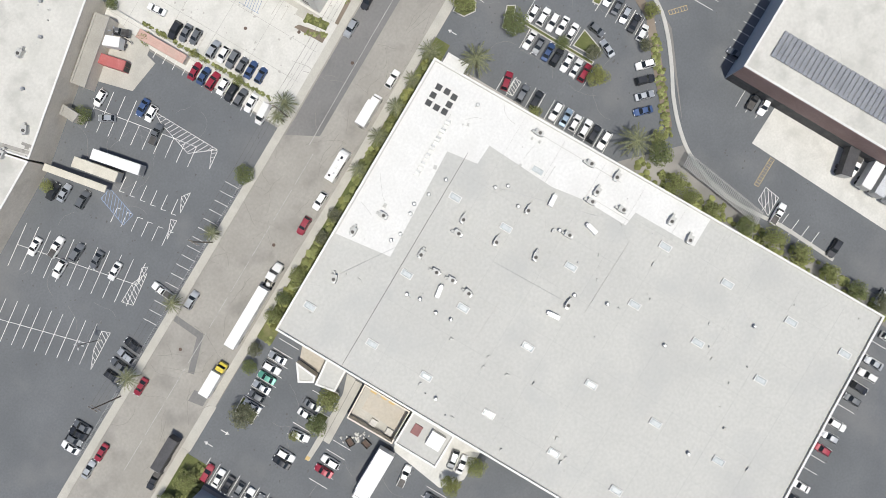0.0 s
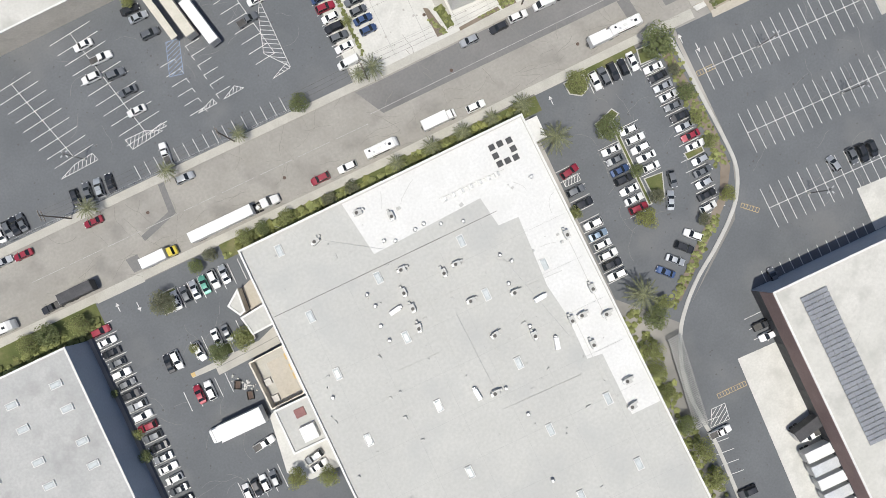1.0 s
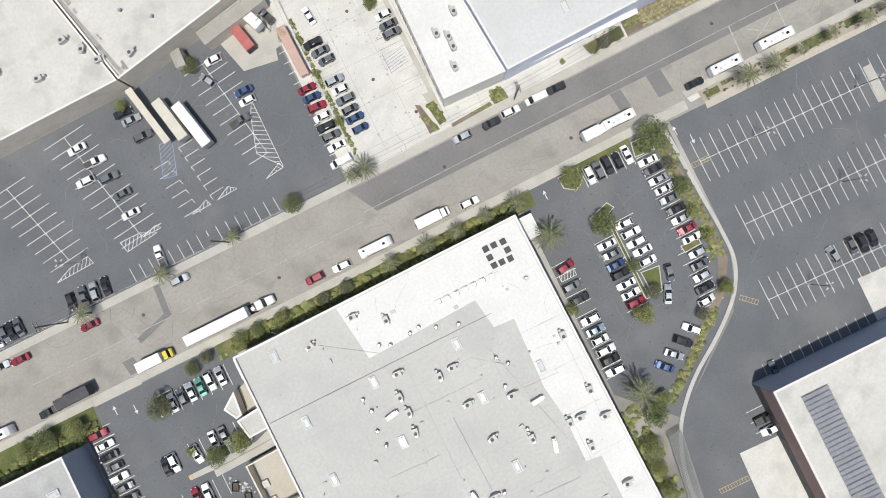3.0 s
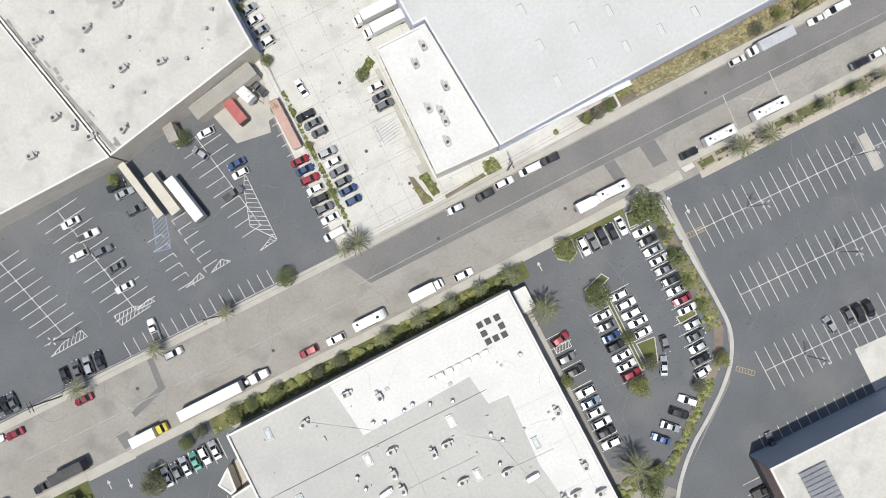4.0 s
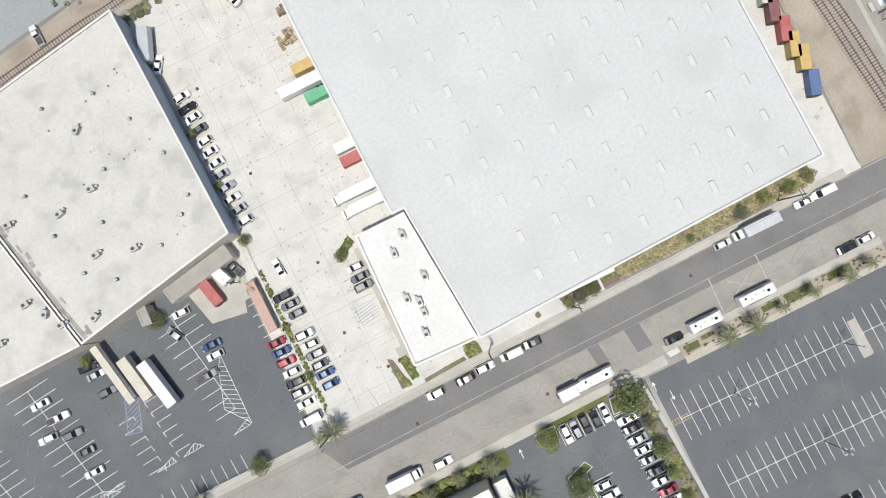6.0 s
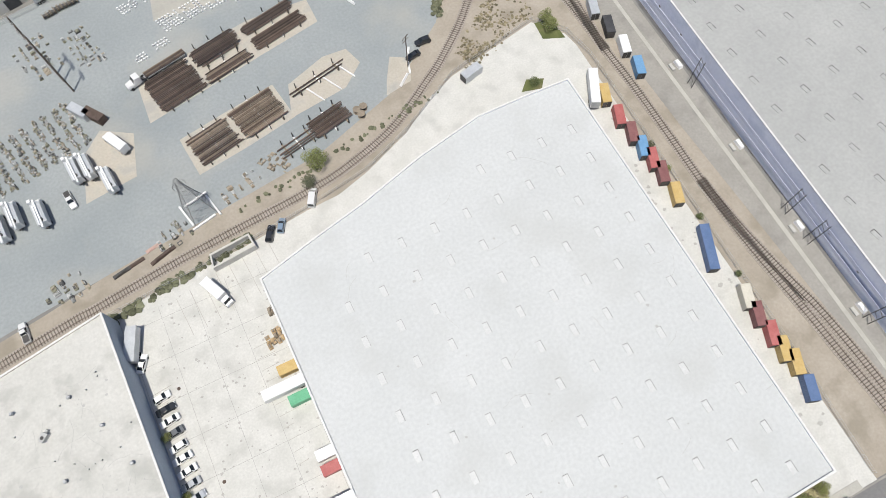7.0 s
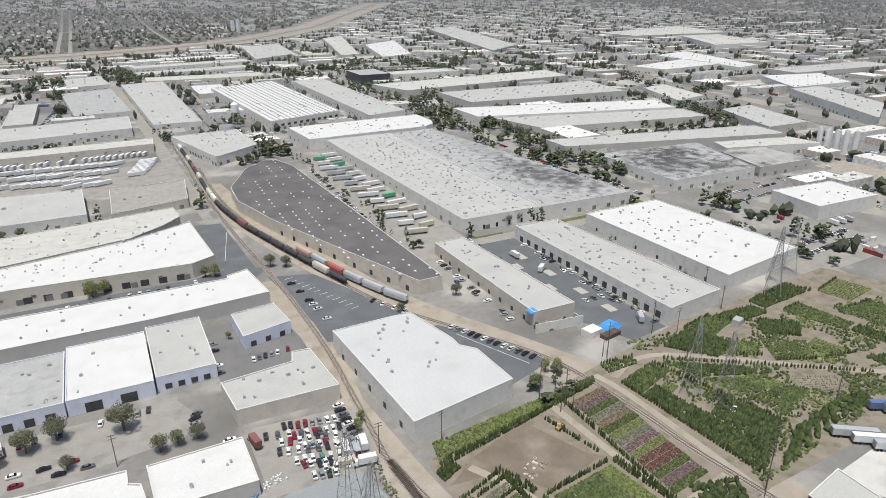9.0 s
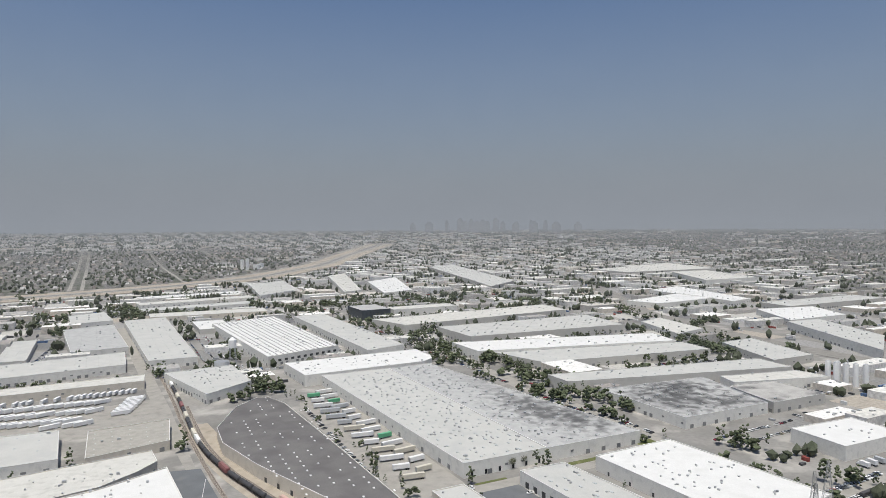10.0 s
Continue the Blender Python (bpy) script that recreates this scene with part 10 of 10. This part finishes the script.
grove(180, 1500, 470, 1700, 120, 2.5, 5, 6, 16)
grove(690, 1100, 900, 1420, 110, 3, 6, 6, 12)
grove(95, 890, 104, 1240, 12, 2, 4, 5, 9)
grove(142, 690, 170, 860, 18, 3, 5, 6, 12)
grove(240, 437, 236, 445, 3, 3, 4, 8, 12)
grove(286, 436, 300, 440, 4, 3, 4, 10, 14)
grove(-140, 566, 30, 570, 24, 2.6, 4.4, 5, 9)
grove(-60, 830, 60, 836, 14, 2, 3.4, 4, 7)
grove(228, 360, 230, 430, 8, 1.6, 2.6, 6, 10)
grove(258, 300, 262, 420, 9, 1.2, 2.2, 4, 8)
grove(175, 262, 200, 282, 9, 1.6, 3, 4, 7)
grove(398, 300, 404, 440, 14, 2.5, 4, 5, 9)
grove(40, 1290, 110, 1450, 36, 3, 6, 6, 14)
grove(-80, 1250, 0, 1420, 30, 3, 6, 6, 12)
grove(300, 320, 318, 420, 4, 1.2, 2, 3, 5)
grove(190, 436, 206, 700, 30, 1.6, 3, 4, 8)


def tree_line(x0, y0, x1, y1, n):
    """Trees scattered along a line of the plan, larger ones farther out."""
    for _ in range(int(n * 1.8)):
        k = cg.rand()
        x, y = x0 + (x1 - x0) * k + cg.uniform(-10, 10), y0 + (y1 - y0) * k + cg.uniform(-10, 10)
        near_woods.append((x, y, cg.uniform(2.8, 6.0), cg.uniform(6, 17)))


tree_line(78, 1607, 90, 1323, 12)
tree_line(114, 1724, 310, 1358, 40)
tree_line(110, 1341, 248, 1263, 30)
tree_line(378, 1678, 458, 1478, 20)
tree_line(310, 1433, 380, 1218, 26)
tree_line(422, 1331, 462, 1236, 20)
tree_line(493, 1369, 625, 1336, 26)
tree_line(619, 1384, 622, 1216, 14)
tree_line(414, 1087, 469, 920, 24)
tree_line(421, 927, 407, 800, 16)
tree_line(177, 768, 184, 709, 14)
tree_line(177, 973, 177, 871, 6)
tree_line(119, 989, 126, 912, 4)
tree_line(95, 878, 104, 829, 4)
tree_line(5, 616, 20, 574, 10)
tree_line(-12, 596, 2, 580, 6)
tree_line(78, 612, 92, 579, 5)
tree_line(-30, 1336, 1, 1122, 8)
tree_line(-112, 1807, -46, 1491, 8)
tree_line(203, 2291, 264, 2003, 12)
tree_line(622, 1216, 995, 1644, 30)
tree_line(831, 1360, 926, 1304, 20)
tree_line(1158, 1547, 1125, 1298, 26)
tree_line(534, 1046, 683, 1017, 20)
tree_line(768, 1211, 864, 1008, 24)
tree_line(936, 1201, 805, 867, 30)
tree_line(838, 901, 777, 790, 12)
tree_line(750, 764, 883, 824, 16)
tree_line(425, 836, 436, 669, 30)
tree_line(585, 897, 549, 819, 3)
tree_line(407, 663, 437, 627, 10)
tree_line(495, 697, 555, 664, 14)
tree_line(563, 672, 672, 640, 16)
tree_line(730, 775, 689, 631, 18)
tree_line(762, 719, 765, 682, 6)
tree_line(714, 646, 708, 607, 8)
tree_line(770, 615, 691, 530, 8)
tree_line(427, 613, 424, 503, 18)
tree_line(388, 598, 403, 557, 8)
tree_line(434, 416, 433, 388, 8)
tree_line(432, 340, 445, 318, 5)
tree_line(1781, 1762, 1759, 1352, 20)
tree_line(1251, 1348, 1330, 1237, 12)
clumps = []
for bx, by, br, bh in near_woods:
    if any(near_poly(q, bx, by, 1.5) for q in solid):
        continue
    wide = br * (0.55 if bh > 2.4 * br else 0.85)
    for _ in range(13):
        a, q, up = cg.uniform(0, 6.28), wide * math.sqrt(cg.rand()), cg.rand()
        q *= 1.15 - 0.8 * abs(up - 0.35)
        clumps.append((bx + q * math.cos(a), by + q * math.sin(a), wide * cg.uniform(0.3, 0.55), wide * cg.uniform(0.5, 0.9), bh * (0.12 + 0.7 * up)))
tree_mass("street_trees", "dark green trees along avenues and lots", clumps, WOODS)
# the leaf colour here is greyed to carry some distance haze
tree_mass("far_trees", "scattered dusty trees among the far blocks", trees_far, surface("haze_greyed_leaves", (0.072, 0.085, 0.058), (0.108, 0.118, 0.085), 8, 0.9, fine=1.2, bump=0, island=0.3, spec=0.1))

# distance beyond the flat city: a glowing ring painted as haze and the towers of a city centre
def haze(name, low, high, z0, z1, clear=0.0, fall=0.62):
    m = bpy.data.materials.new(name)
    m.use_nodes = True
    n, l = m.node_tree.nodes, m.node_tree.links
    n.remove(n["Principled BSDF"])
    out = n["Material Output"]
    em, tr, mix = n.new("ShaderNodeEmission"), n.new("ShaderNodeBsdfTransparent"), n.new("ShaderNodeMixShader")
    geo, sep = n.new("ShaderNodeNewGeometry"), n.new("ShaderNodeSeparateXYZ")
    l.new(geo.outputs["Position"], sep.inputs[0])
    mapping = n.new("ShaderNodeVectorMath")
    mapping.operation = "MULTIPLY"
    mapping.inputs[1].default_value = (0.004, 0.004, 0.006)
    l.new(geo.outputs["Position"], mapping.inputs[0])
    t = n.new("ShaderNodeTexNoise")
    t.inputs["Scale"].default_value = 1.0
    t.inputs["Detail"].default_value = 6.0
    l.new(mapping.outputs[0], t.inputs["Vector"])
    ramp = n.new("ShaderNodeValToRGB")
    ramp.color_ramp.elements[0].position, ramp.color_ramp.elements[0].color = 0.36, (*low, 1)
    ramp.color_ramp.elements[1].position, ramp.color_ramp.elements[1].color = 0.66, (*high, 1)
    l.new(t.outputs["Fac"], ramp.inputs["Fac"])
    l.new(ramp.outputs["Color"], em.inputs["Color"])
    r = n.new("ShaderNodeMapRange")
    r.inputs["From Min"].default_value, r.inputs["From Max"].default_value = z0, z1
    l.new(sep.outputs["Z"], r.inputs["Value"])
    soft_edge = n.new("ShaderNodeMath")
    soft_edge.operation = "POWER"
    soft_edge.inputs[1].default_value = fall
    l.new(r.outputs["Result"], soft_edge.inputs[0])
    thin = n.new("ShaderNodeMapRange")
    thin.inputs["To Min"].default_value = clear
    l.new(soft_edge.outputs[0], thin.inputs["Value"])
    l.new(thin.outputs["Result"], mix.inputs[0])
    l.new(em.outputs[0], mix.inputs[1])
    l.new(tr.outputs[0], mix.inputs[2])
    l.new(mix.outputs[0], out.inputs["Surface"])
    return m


DIST = haze("glowing_haze_band", (0.264, 0.298, 0.348), (0.278, 0.312, 0.362), 150, 1900, 0.0, 0.82)
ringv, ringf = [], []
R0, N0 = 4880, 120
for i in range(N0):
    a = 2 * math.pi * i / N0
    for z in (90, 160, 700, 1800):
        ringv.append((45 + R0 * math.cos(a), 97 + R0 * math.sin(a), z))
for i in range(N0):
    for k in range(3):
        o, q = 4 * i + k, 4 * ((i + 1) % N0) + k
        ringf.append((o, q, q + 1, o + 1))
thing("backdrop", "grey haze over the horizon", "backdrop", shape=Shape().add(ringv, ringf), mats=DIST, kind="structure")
# nested see-through rings with a faint glow, added to imitate aerial haze
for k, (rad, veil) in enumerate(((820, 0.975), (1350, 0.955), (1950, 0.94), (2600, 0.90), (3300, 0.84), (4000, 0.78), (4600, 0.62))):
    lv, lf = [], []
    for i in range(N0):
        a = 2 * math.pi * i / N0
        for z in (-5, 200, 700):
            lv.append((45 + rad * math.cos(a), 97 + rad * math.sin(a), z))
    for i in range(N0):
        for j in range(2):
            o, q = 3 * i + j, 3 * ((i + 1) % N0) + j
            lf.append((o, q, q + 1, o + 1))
    lay = thing("backdrop_haze", "thin grey haze hanging over the distant city", "backdrop", shape=Shape().add(lv, lf), mats=haze("glowing_thin_haze_" + "abcdefg"[k], (0.275, 0.298, 0.33), (0.29, 0.312, 0.345), 120, 700, veil), kind="structure")
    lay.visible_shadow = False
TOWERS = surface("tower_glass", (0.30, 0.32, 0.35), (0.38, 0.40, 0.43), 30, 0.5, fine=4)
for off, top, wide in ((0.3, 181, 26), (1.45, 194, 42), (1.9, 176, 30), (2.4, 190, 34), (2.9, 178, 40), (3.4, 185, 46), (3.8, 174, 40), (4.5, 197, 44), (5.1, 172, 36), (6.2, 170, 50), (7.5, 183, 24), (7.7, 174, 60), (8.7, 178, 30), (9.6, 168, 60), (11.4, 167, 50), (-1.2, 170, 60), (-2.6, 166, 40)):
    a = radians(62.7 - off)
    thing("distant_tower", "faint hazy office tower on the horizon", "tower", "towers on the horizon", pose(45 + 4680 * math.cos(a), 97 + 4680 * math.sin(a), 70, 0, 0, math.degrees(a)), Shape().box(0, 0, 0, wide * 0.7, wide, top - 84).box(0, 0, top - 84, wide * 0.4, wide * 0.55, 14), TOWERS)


# ---- wear on streets, yards and roofs ----
wr = random.Random(99)
TAR = surface("tar_seal", (0.205, 0.198, 0.182), (0.255, 0.245, 0.225), 0.8, 0.85, fine=0.2)
OIL = surface("oil_spots", (0.085, 0.087, 0.09), (0.12, 0.12, 0.12), 0.8, 0.7, fine=0.15)


def crack(s, x, y, a, length, w, z):
    """A wandering thin ribbon."""
    pts = [(x, y)]
    for _ in range(max(3, int(length / 1.3))):
        a += wr.uniform(-28, 28)
        x, y = x + 1.3 * math.cos(radians(a)), y + 1.3 * math.sin(radians(a))
        pts.append((x, y))
    s.strip(pts, w, z - 0.02, z)


def blot(s, x, y, r, z, n=9):
    """A flat uneven spot."""
    v = [(x + r * wr.uniform(0.6, 1.25) * math.cos(2 * math.pi * i / n), y + r * wr.uniform(0.5, 1.1) * math.sin(2 * math.pi * i / n), z) for i in range(n)]
    s.add(v + [(x, y, z)], [(i, (i + 1) % n, n) for i in range(n)])


cs = Shape()
for _ in range(120):
    x = wr.uniform(-110, 110)
    y = wr.uniform(7.2, 22.6) + lean(x)
    if y > 15.0 + lean(x) and x > -28 and wr.random() < 0.7:
        continue
    crack(cs, x, y, wr.choice((0, 90, 180, 30, 100)), wr.uniform(3, 12), wr.uniform(0.04, 0.10), 0.075)
for x0, x1, y in ((-118, -30, 11.2), (-118, 108, 7.0), (-30, 108, 10.9)):
    k = x0
    while k < x1:
        crack(cs, k, y + lean(k) + wr.uniform(-.2, .2), wr.uniform(-4, 4), 6, 0.08, 0.072)
        k += wr.uniform(7, 12)
thing("road_cracks", "dark sealed cracks wandering over the street", "road cracks", shape=cs, mats=TAR, kind="stuff")
os_ = Shape()
for x0, y0, x1, y1, n in ((-112, 28, -34, 70, 170), (6, -44, 40, 2, 130), (46, -58, 104, 2, 200), (-112, -60, -82, 2, 110), (12, -100, 24, -66, 30), (-66, -128, 0, -120, 40)):
    for _ in range(n):
        blot(os_, wr.uniform(x0, x1), wr.uniform(y0, y1), wr.uniform(0.08, 0.3), 0.068)
thing("oil_spots", "dark oil drips on streets and stalls", "oil spots", shape=os_, mats=OIL, kind="stuff")
ys = Shape()
for _ in range(300):
    x, y = wr.uniform(-22, 8), wr.uniform(28, 134)
    if x > -3 and 30 < y < 62:
        continue
    blot(ys, x, y, wr.uniform(0.08, 0.4), 0.072)
for _ in range(40):
    blot(ys, wr.uniform(103.5, 110), wr.uniform(40, 145), wr.uniform(0.2, 0.7), 0.072)
thing("yard_stains", "brownish oil stains and tyre marks on concrete", "stains", shape=ys, mats=surface("old_oil", (0.36, 0.35, 0.325), (0.43, 0.42, 0.39), 1.2, 0.85, fine=0.2), kind="stuff")
jt = Shape()
for i in range(11):
    jt.box(-8.5, 30 + 10 * i, 0.055, 42, 0.07, 0.012)
for i in range(5):
    jt.box(-27 + 8.4 * i, 80, 0.055, 0.07, 106, 0.012)
thing("yard_joints", "thin dark joints between concrete slabs", "joints", shape=jt, mats=surface("joint_filler", (0.30, 0.295, 0.275), (0.36, 0.355, 0.33), 2, 0.9, fine=0.2), kind="structure")
for x, y in ((-14.0, 44.5), (-12.4, 62.0), (-17.5, 88.0), (-8.2, 33.0), (-20.2, 112.0), (-55.0, 12.0), (-8.0, 18.2), (22.0, 11.0), (-88, 18.4), (64, 20.6)):
    thing("manhole_cover", "round dark iron cover set in the paving", "manhole cover", "iron covers", pose(x, y, 0.06), Shape().rod((0, 0, 0), (0, 0, 0.025), 0.42, n=14), RUST)
# patches and seams in the dark car parks
sl = Shape()
for x0, y0, x1, y1, n in ((-112, 28, -34, 70, 26), (6, -44, 40, 2, 22), (46, -58, 104, 2, 34), (-112, -60, -82, 2, 16)):
    for _ in range(n):
        crack(sl, wr.uniform(x0 + 6, x1 - 6), wr.uniform(y0 + 6, y1 - 6), wr.choice((0, 90, 45, 180)), wr.uniform(4, 11), 0.07, 0.066)
thing("lot_cracks", "fine pale cracks in the car park surface", "cracks", shape=sl, mats=surface("dusty_crack", (0.19, 0.19, 0.188), (0.24, 0.24, 0.235), 1, 0.95, fine=0.2), kind="stuff")
# arrows by the entrances
for x, y, a in ((44.8, 1.6, 90), (47.6, -2.0, -90), (-104, 1.0, 90), (-99.5, -1.0, -90), (10.5, 1.5, 90)):
    ar = Shape().box(-0.4, 0, 0, 1.6, 0.18, 0.012).add([(0.3, -0.5, 0.012), (1.2, 0, 0.012), (0.3, 0.5, 0.012)], [(0, 1, 2)])
    thing("lane_arrow", "white painted arrow on asphalt", "road marking", m=pose(x, y, 0.07, 0, 0, a), shape=ar, mats=PAINT_W, kind="structure")
# membrane laps, small pipes and scuffs on the flat roofs
lap = surface("roof_lap", (0.37, 0.372, 0.36), (0.42, 0.42, 0.41), 3, 0.8, fine=0.3)
rs_ = Shape()
for i in range(9):
    rs_.box(-34, -24 - 10.4 * i, ZA, 68, 0.06, 0.02)
for i in range(6):
    rs_.box(-62 + 11 * i, -66, ZA, 0.06, 100, 0.018)
part("membrane_lap", rs_, lap, WH_A, "", False, "stuff")
pv = Shape()
for _ in range(90):
    x, y = wr.uniform(-67, 0), wr.uniform(-112, -2)
    if y < -72 and wr.random() < 0.55:
        continue
    h = wr.uniform(0.3, 0.8)
    if wr.random() < 0.6:
        pv.rod((x, y, ZA + 0.02), (x, y, ZA + h), wr.uniform(0.08, 0.2), n=6)
    else:
        pv.box(x, y, ZA + 0.02, wr.uniform(0.4, 1.1), wr.uniform(0.3, 0.8), h * 0.8, wr.choice((0, 90, 15)))
part("roof_pipes", pv, UNIT_GREY, WH_A, "", False, "stuff")
pr = Shape()
for p, q in (((-40, -29), (-22, -29.2)), ((-27, -33), (-27, -55)), ((-17.5, -35), (-6, -35.4)), ((-36, -20), (-36, -48)), ((-8, -46), (-8, -62)), ((-22, -24), (-14, -30)), ((-50, -40), (-38, -40.3)), ((-31, -58), (-12, -58.4)), ((-1.6, -28), (-1.6, -50)), ((-24, -9), (-8, -9.2))):
    pr.box((p[0] + q[0]) / 2, (p[1] + q[1]) / 2, ZA + 0.06, math.hypot(q[0] - p[0], q[1] - p[1]), 0.09, 0.09, math.degrees(math.atan2(q[1] - p[1], q[0] - p[0])))
part("gas_pipe", pr, UNIT_GREY, WH_A, "", False, "stuff")
scuff = surface("roof_scuffs", (0.40, 0.397, 0.38), (0.46, 0.455, 0.435), 1.2, 0.85, fine=0.2)
for root, x0, y0, x1, y1, z, n in ((WH_A, -66, -112, 0, -3, ZA + 0.025, 60), (WH_C, -55, 80, -29, 122, 8.115, 50), (WH_B, 18, 38, 98, 124, 9.665, 40), (WH_R, 42, -156, 126, -66, 9.92, 60), (WH_D, 138, 34, 186, 160, 10.115, 40)):
    q = Shape()
    for _ in range(n):
        x, y = wr.uniform(x0, x1), wr.uniform(y0, y1)
        if wr.random() < 0.5:
            blot(q, x, y, wr.uniform(0.1, 0.45), z)
        else:
            crack(q, x, y, wr.choice((0, 90, 45)), wr.uniform(3, 9), 0.07, z)
    part("roof_scuff", q, scuff, root, "", False, "stuff")
cv = Shape()
for _ in range(16):
    x, y = wr.uniform(-54, -29), wr.uniform(80, 124)
    cv.rod((x, y, 8.1), (x, y, 8.1 + wr.uniform(0.3, 0.8)), wr.uniform(0.08, 0.22), n=6)
part("roof_pipes", cv, UNIT_GREY, WH_C, "", False, "stuff")
# planted islands and painted stalls beside the office block
for q in ([(-7.4, 59.8), (-2.6, 62.6), (-3.4, 64.6), (-8.0, 61.6)], [(-4.6, 27.6), (-2.6, 28.0), (-3.4, 33.6), (-5.4, 33.4)], [(9.4, 27.2), (12.6, 27.4), (12.2, 29.6), (9.6, 29.4)]):
    ground_slab("planting_bed", q, 0.16, GRASS, "small kerbed bed of shrubs by the office")
    bush_field("shrubs", "low green shrubs in a small bed", [(*mid(q, wr.random(), wr.random()), wr.uniform(0.3, 0.6), wr.uniform(0.4, 0.9)) for _ in range(26)], LEAF[0])
ground_slab("office_walk", [(-5.0, 30.2), (-2.4, 30.2), (-2.4, 61.0), (-3.6, 61.0), (-3.6, 36.0), (-5.0, 36.0)], 0.13, WALK, "pale concrete walk along the office wall")
lines("office_stalls", "pale blue painted stall hatching by the office", [(-9.4, 44 + 0.7 * i, -4.6, 44.8 + 0.7 * i) for i in range(6)] + [(-9.4, 50 + 2.6 * i, -4.6, 50 + 2.6 * i) for i in range(3)] + [(-9.4, 43.6, -9.4, 49)], PAINT_B, 0.12)

# more vans and small trucks crowded round the workshop yard
vy = random.Random(17)
for x0, y0, x1, y1, n, hd in ((78, 297, 99, 293, 8, 80), (80, 290, 99, 287, 8, 82), (82, 283, 92, 281, 4, 80), (79, 273, 90, 270, 5, 84), (80, 266, 90, 264, 4, 84), (60, 300, 62, 268, 8, 5), (92, 279, 103, 277, 4, 80), (-40, 312, 14, 311, 6, 0), (52, 322, 50, 312, 3, 20)):
    for i in range(n):
        k = (i + 0.5) / n
        far_car(x0 + (x1 - x0) * k + vy.uniform(-.4, .4), y0 + (y1 - y0) * k + vy.uniform(-.4, .4), hd + vy.uniform(-6, 6), vy.choice("wwwskgrw"), "vans in the yard")
for x, y, a, c in ((95.0, 272.0, 80, "w"), (98.4, 271.2, 80, "s"), (101.6, 272.6, 80, "w"), (99.6, 263.6, 170, "w"), (93.2, 266.4, 170, "t"), (67.6, 291.0, 100, "m"), (-13.4, 327.1, 100, "w"), (-18.3, 322.0, 10, "y")):
    put("box6" if c in "st" else "truck8", x, y, a, BOX[c], "%s truck or container in the workshop yard" % BOX_WORD[c], "trucks in the workshop yard")

# poles among the nursery plots
for x, y, a in ((178.9, 264.7, 100), (180.0, 259.4, 100), (218.9, 280.6, 60), (209.9, 191.9, 70), (277.4, 213.1, 60), (252.0, 288.0, 60), (174.0, 268.0, 100)):
    POLE.place(pose(x, y, 0.05, 0, 0, a) @ Matrix.Diagonal((1.2, 1.2, 1.35, 1)))
# loose plants and weeds on the ground between plots
keep_off = [((209, 190), (208, 252)), ((208, 252), (205, 272)), ((211, 267), (243, 271)), ((243, 271), (314, 219)), ((314, 219), (360, 205)), ((215, 100), (211.4, 191))]


def off_path(x, y):
    for (ax, ay), (bx, by) in keep_off:
        ex, ey = bx - ax, by - ay
        t = min(1, max(0, ((x - ax) * ex + (y - ay) * ey) / (ex * ex + ey * ey)))
        if math.hypot(ax + ex * t - x, ay + ey * t - y) < 3.2:
            return False
    return True


wild = [[], [], []]
for _ in range(5200):
    u, v = wr.random(), wr.random()
    x, y = mid([(212, 194), (300, 206), (388, 262), (236, 288)], u, v)
    patch = math.sin(x * 0.21 + 1.3) + math.sin(y * 0.27) + math.sin((x + y) * 0.12)
    if off_path(x, y) and patch > -0.5:
        wild[0 if patch < 0.4 else 1 if patch < 1.2 else 2].append((x, y, wr.uniform(0.4, 0.9), wr.uniform(0.5, 1.5)))
for k, lab in enumerate(("mixed green nursery plants in loose groups", "dark green nursery shrubs in loose groups", "light green nursery plants in loose groups")):
    bush_field("nursery_plants", lab, wild[k], NURS[k])

# concrete pads in the dark lane between the workshops
for x, y, w, d in ((250, 396, 5, 9), (251, 368, 5, 8), (252, 341, 5, 8), (252, 318, 5, 8), (240, 352, 4, 8), (240, 384, 4, 8)):
    ground_slab("lane_pad", rect(x - w / 2, y - d / 2, x + w / 2, y + d / 2), 0.062, WALK, "pale concrete pad in the dark lane")
for x, y, a, c in ((258.6, 366, 85, "w"), (258.2, 348, 95, "w"), (259.0, 336, 88, "s"), (258.4, 324, 90, "g"), (259, 386, 92, "w"), (236, 372, 0, "w"), (237, 340, 5, "k")):
    far_car(x, y, a, c, "cars by the workshops")

# fuller shrubs between the long roof and the street
sb = [[], []]
for _ in range(170):
    x = wr.uniform(-72, 4)
    sb[wr.randrange(2)].append((x, wr.uniform(1.4, 3.9), wr.uniform(0.5, 1.2), wr.uniform(0.7, 2.0)))
bush_field("shrubs", "full green shrubs along the street lawn", sb[0], LEAF[0])
bush_field("shrubs", "yellowish shrubs along the street lawn", sb[1], LEAF[2])
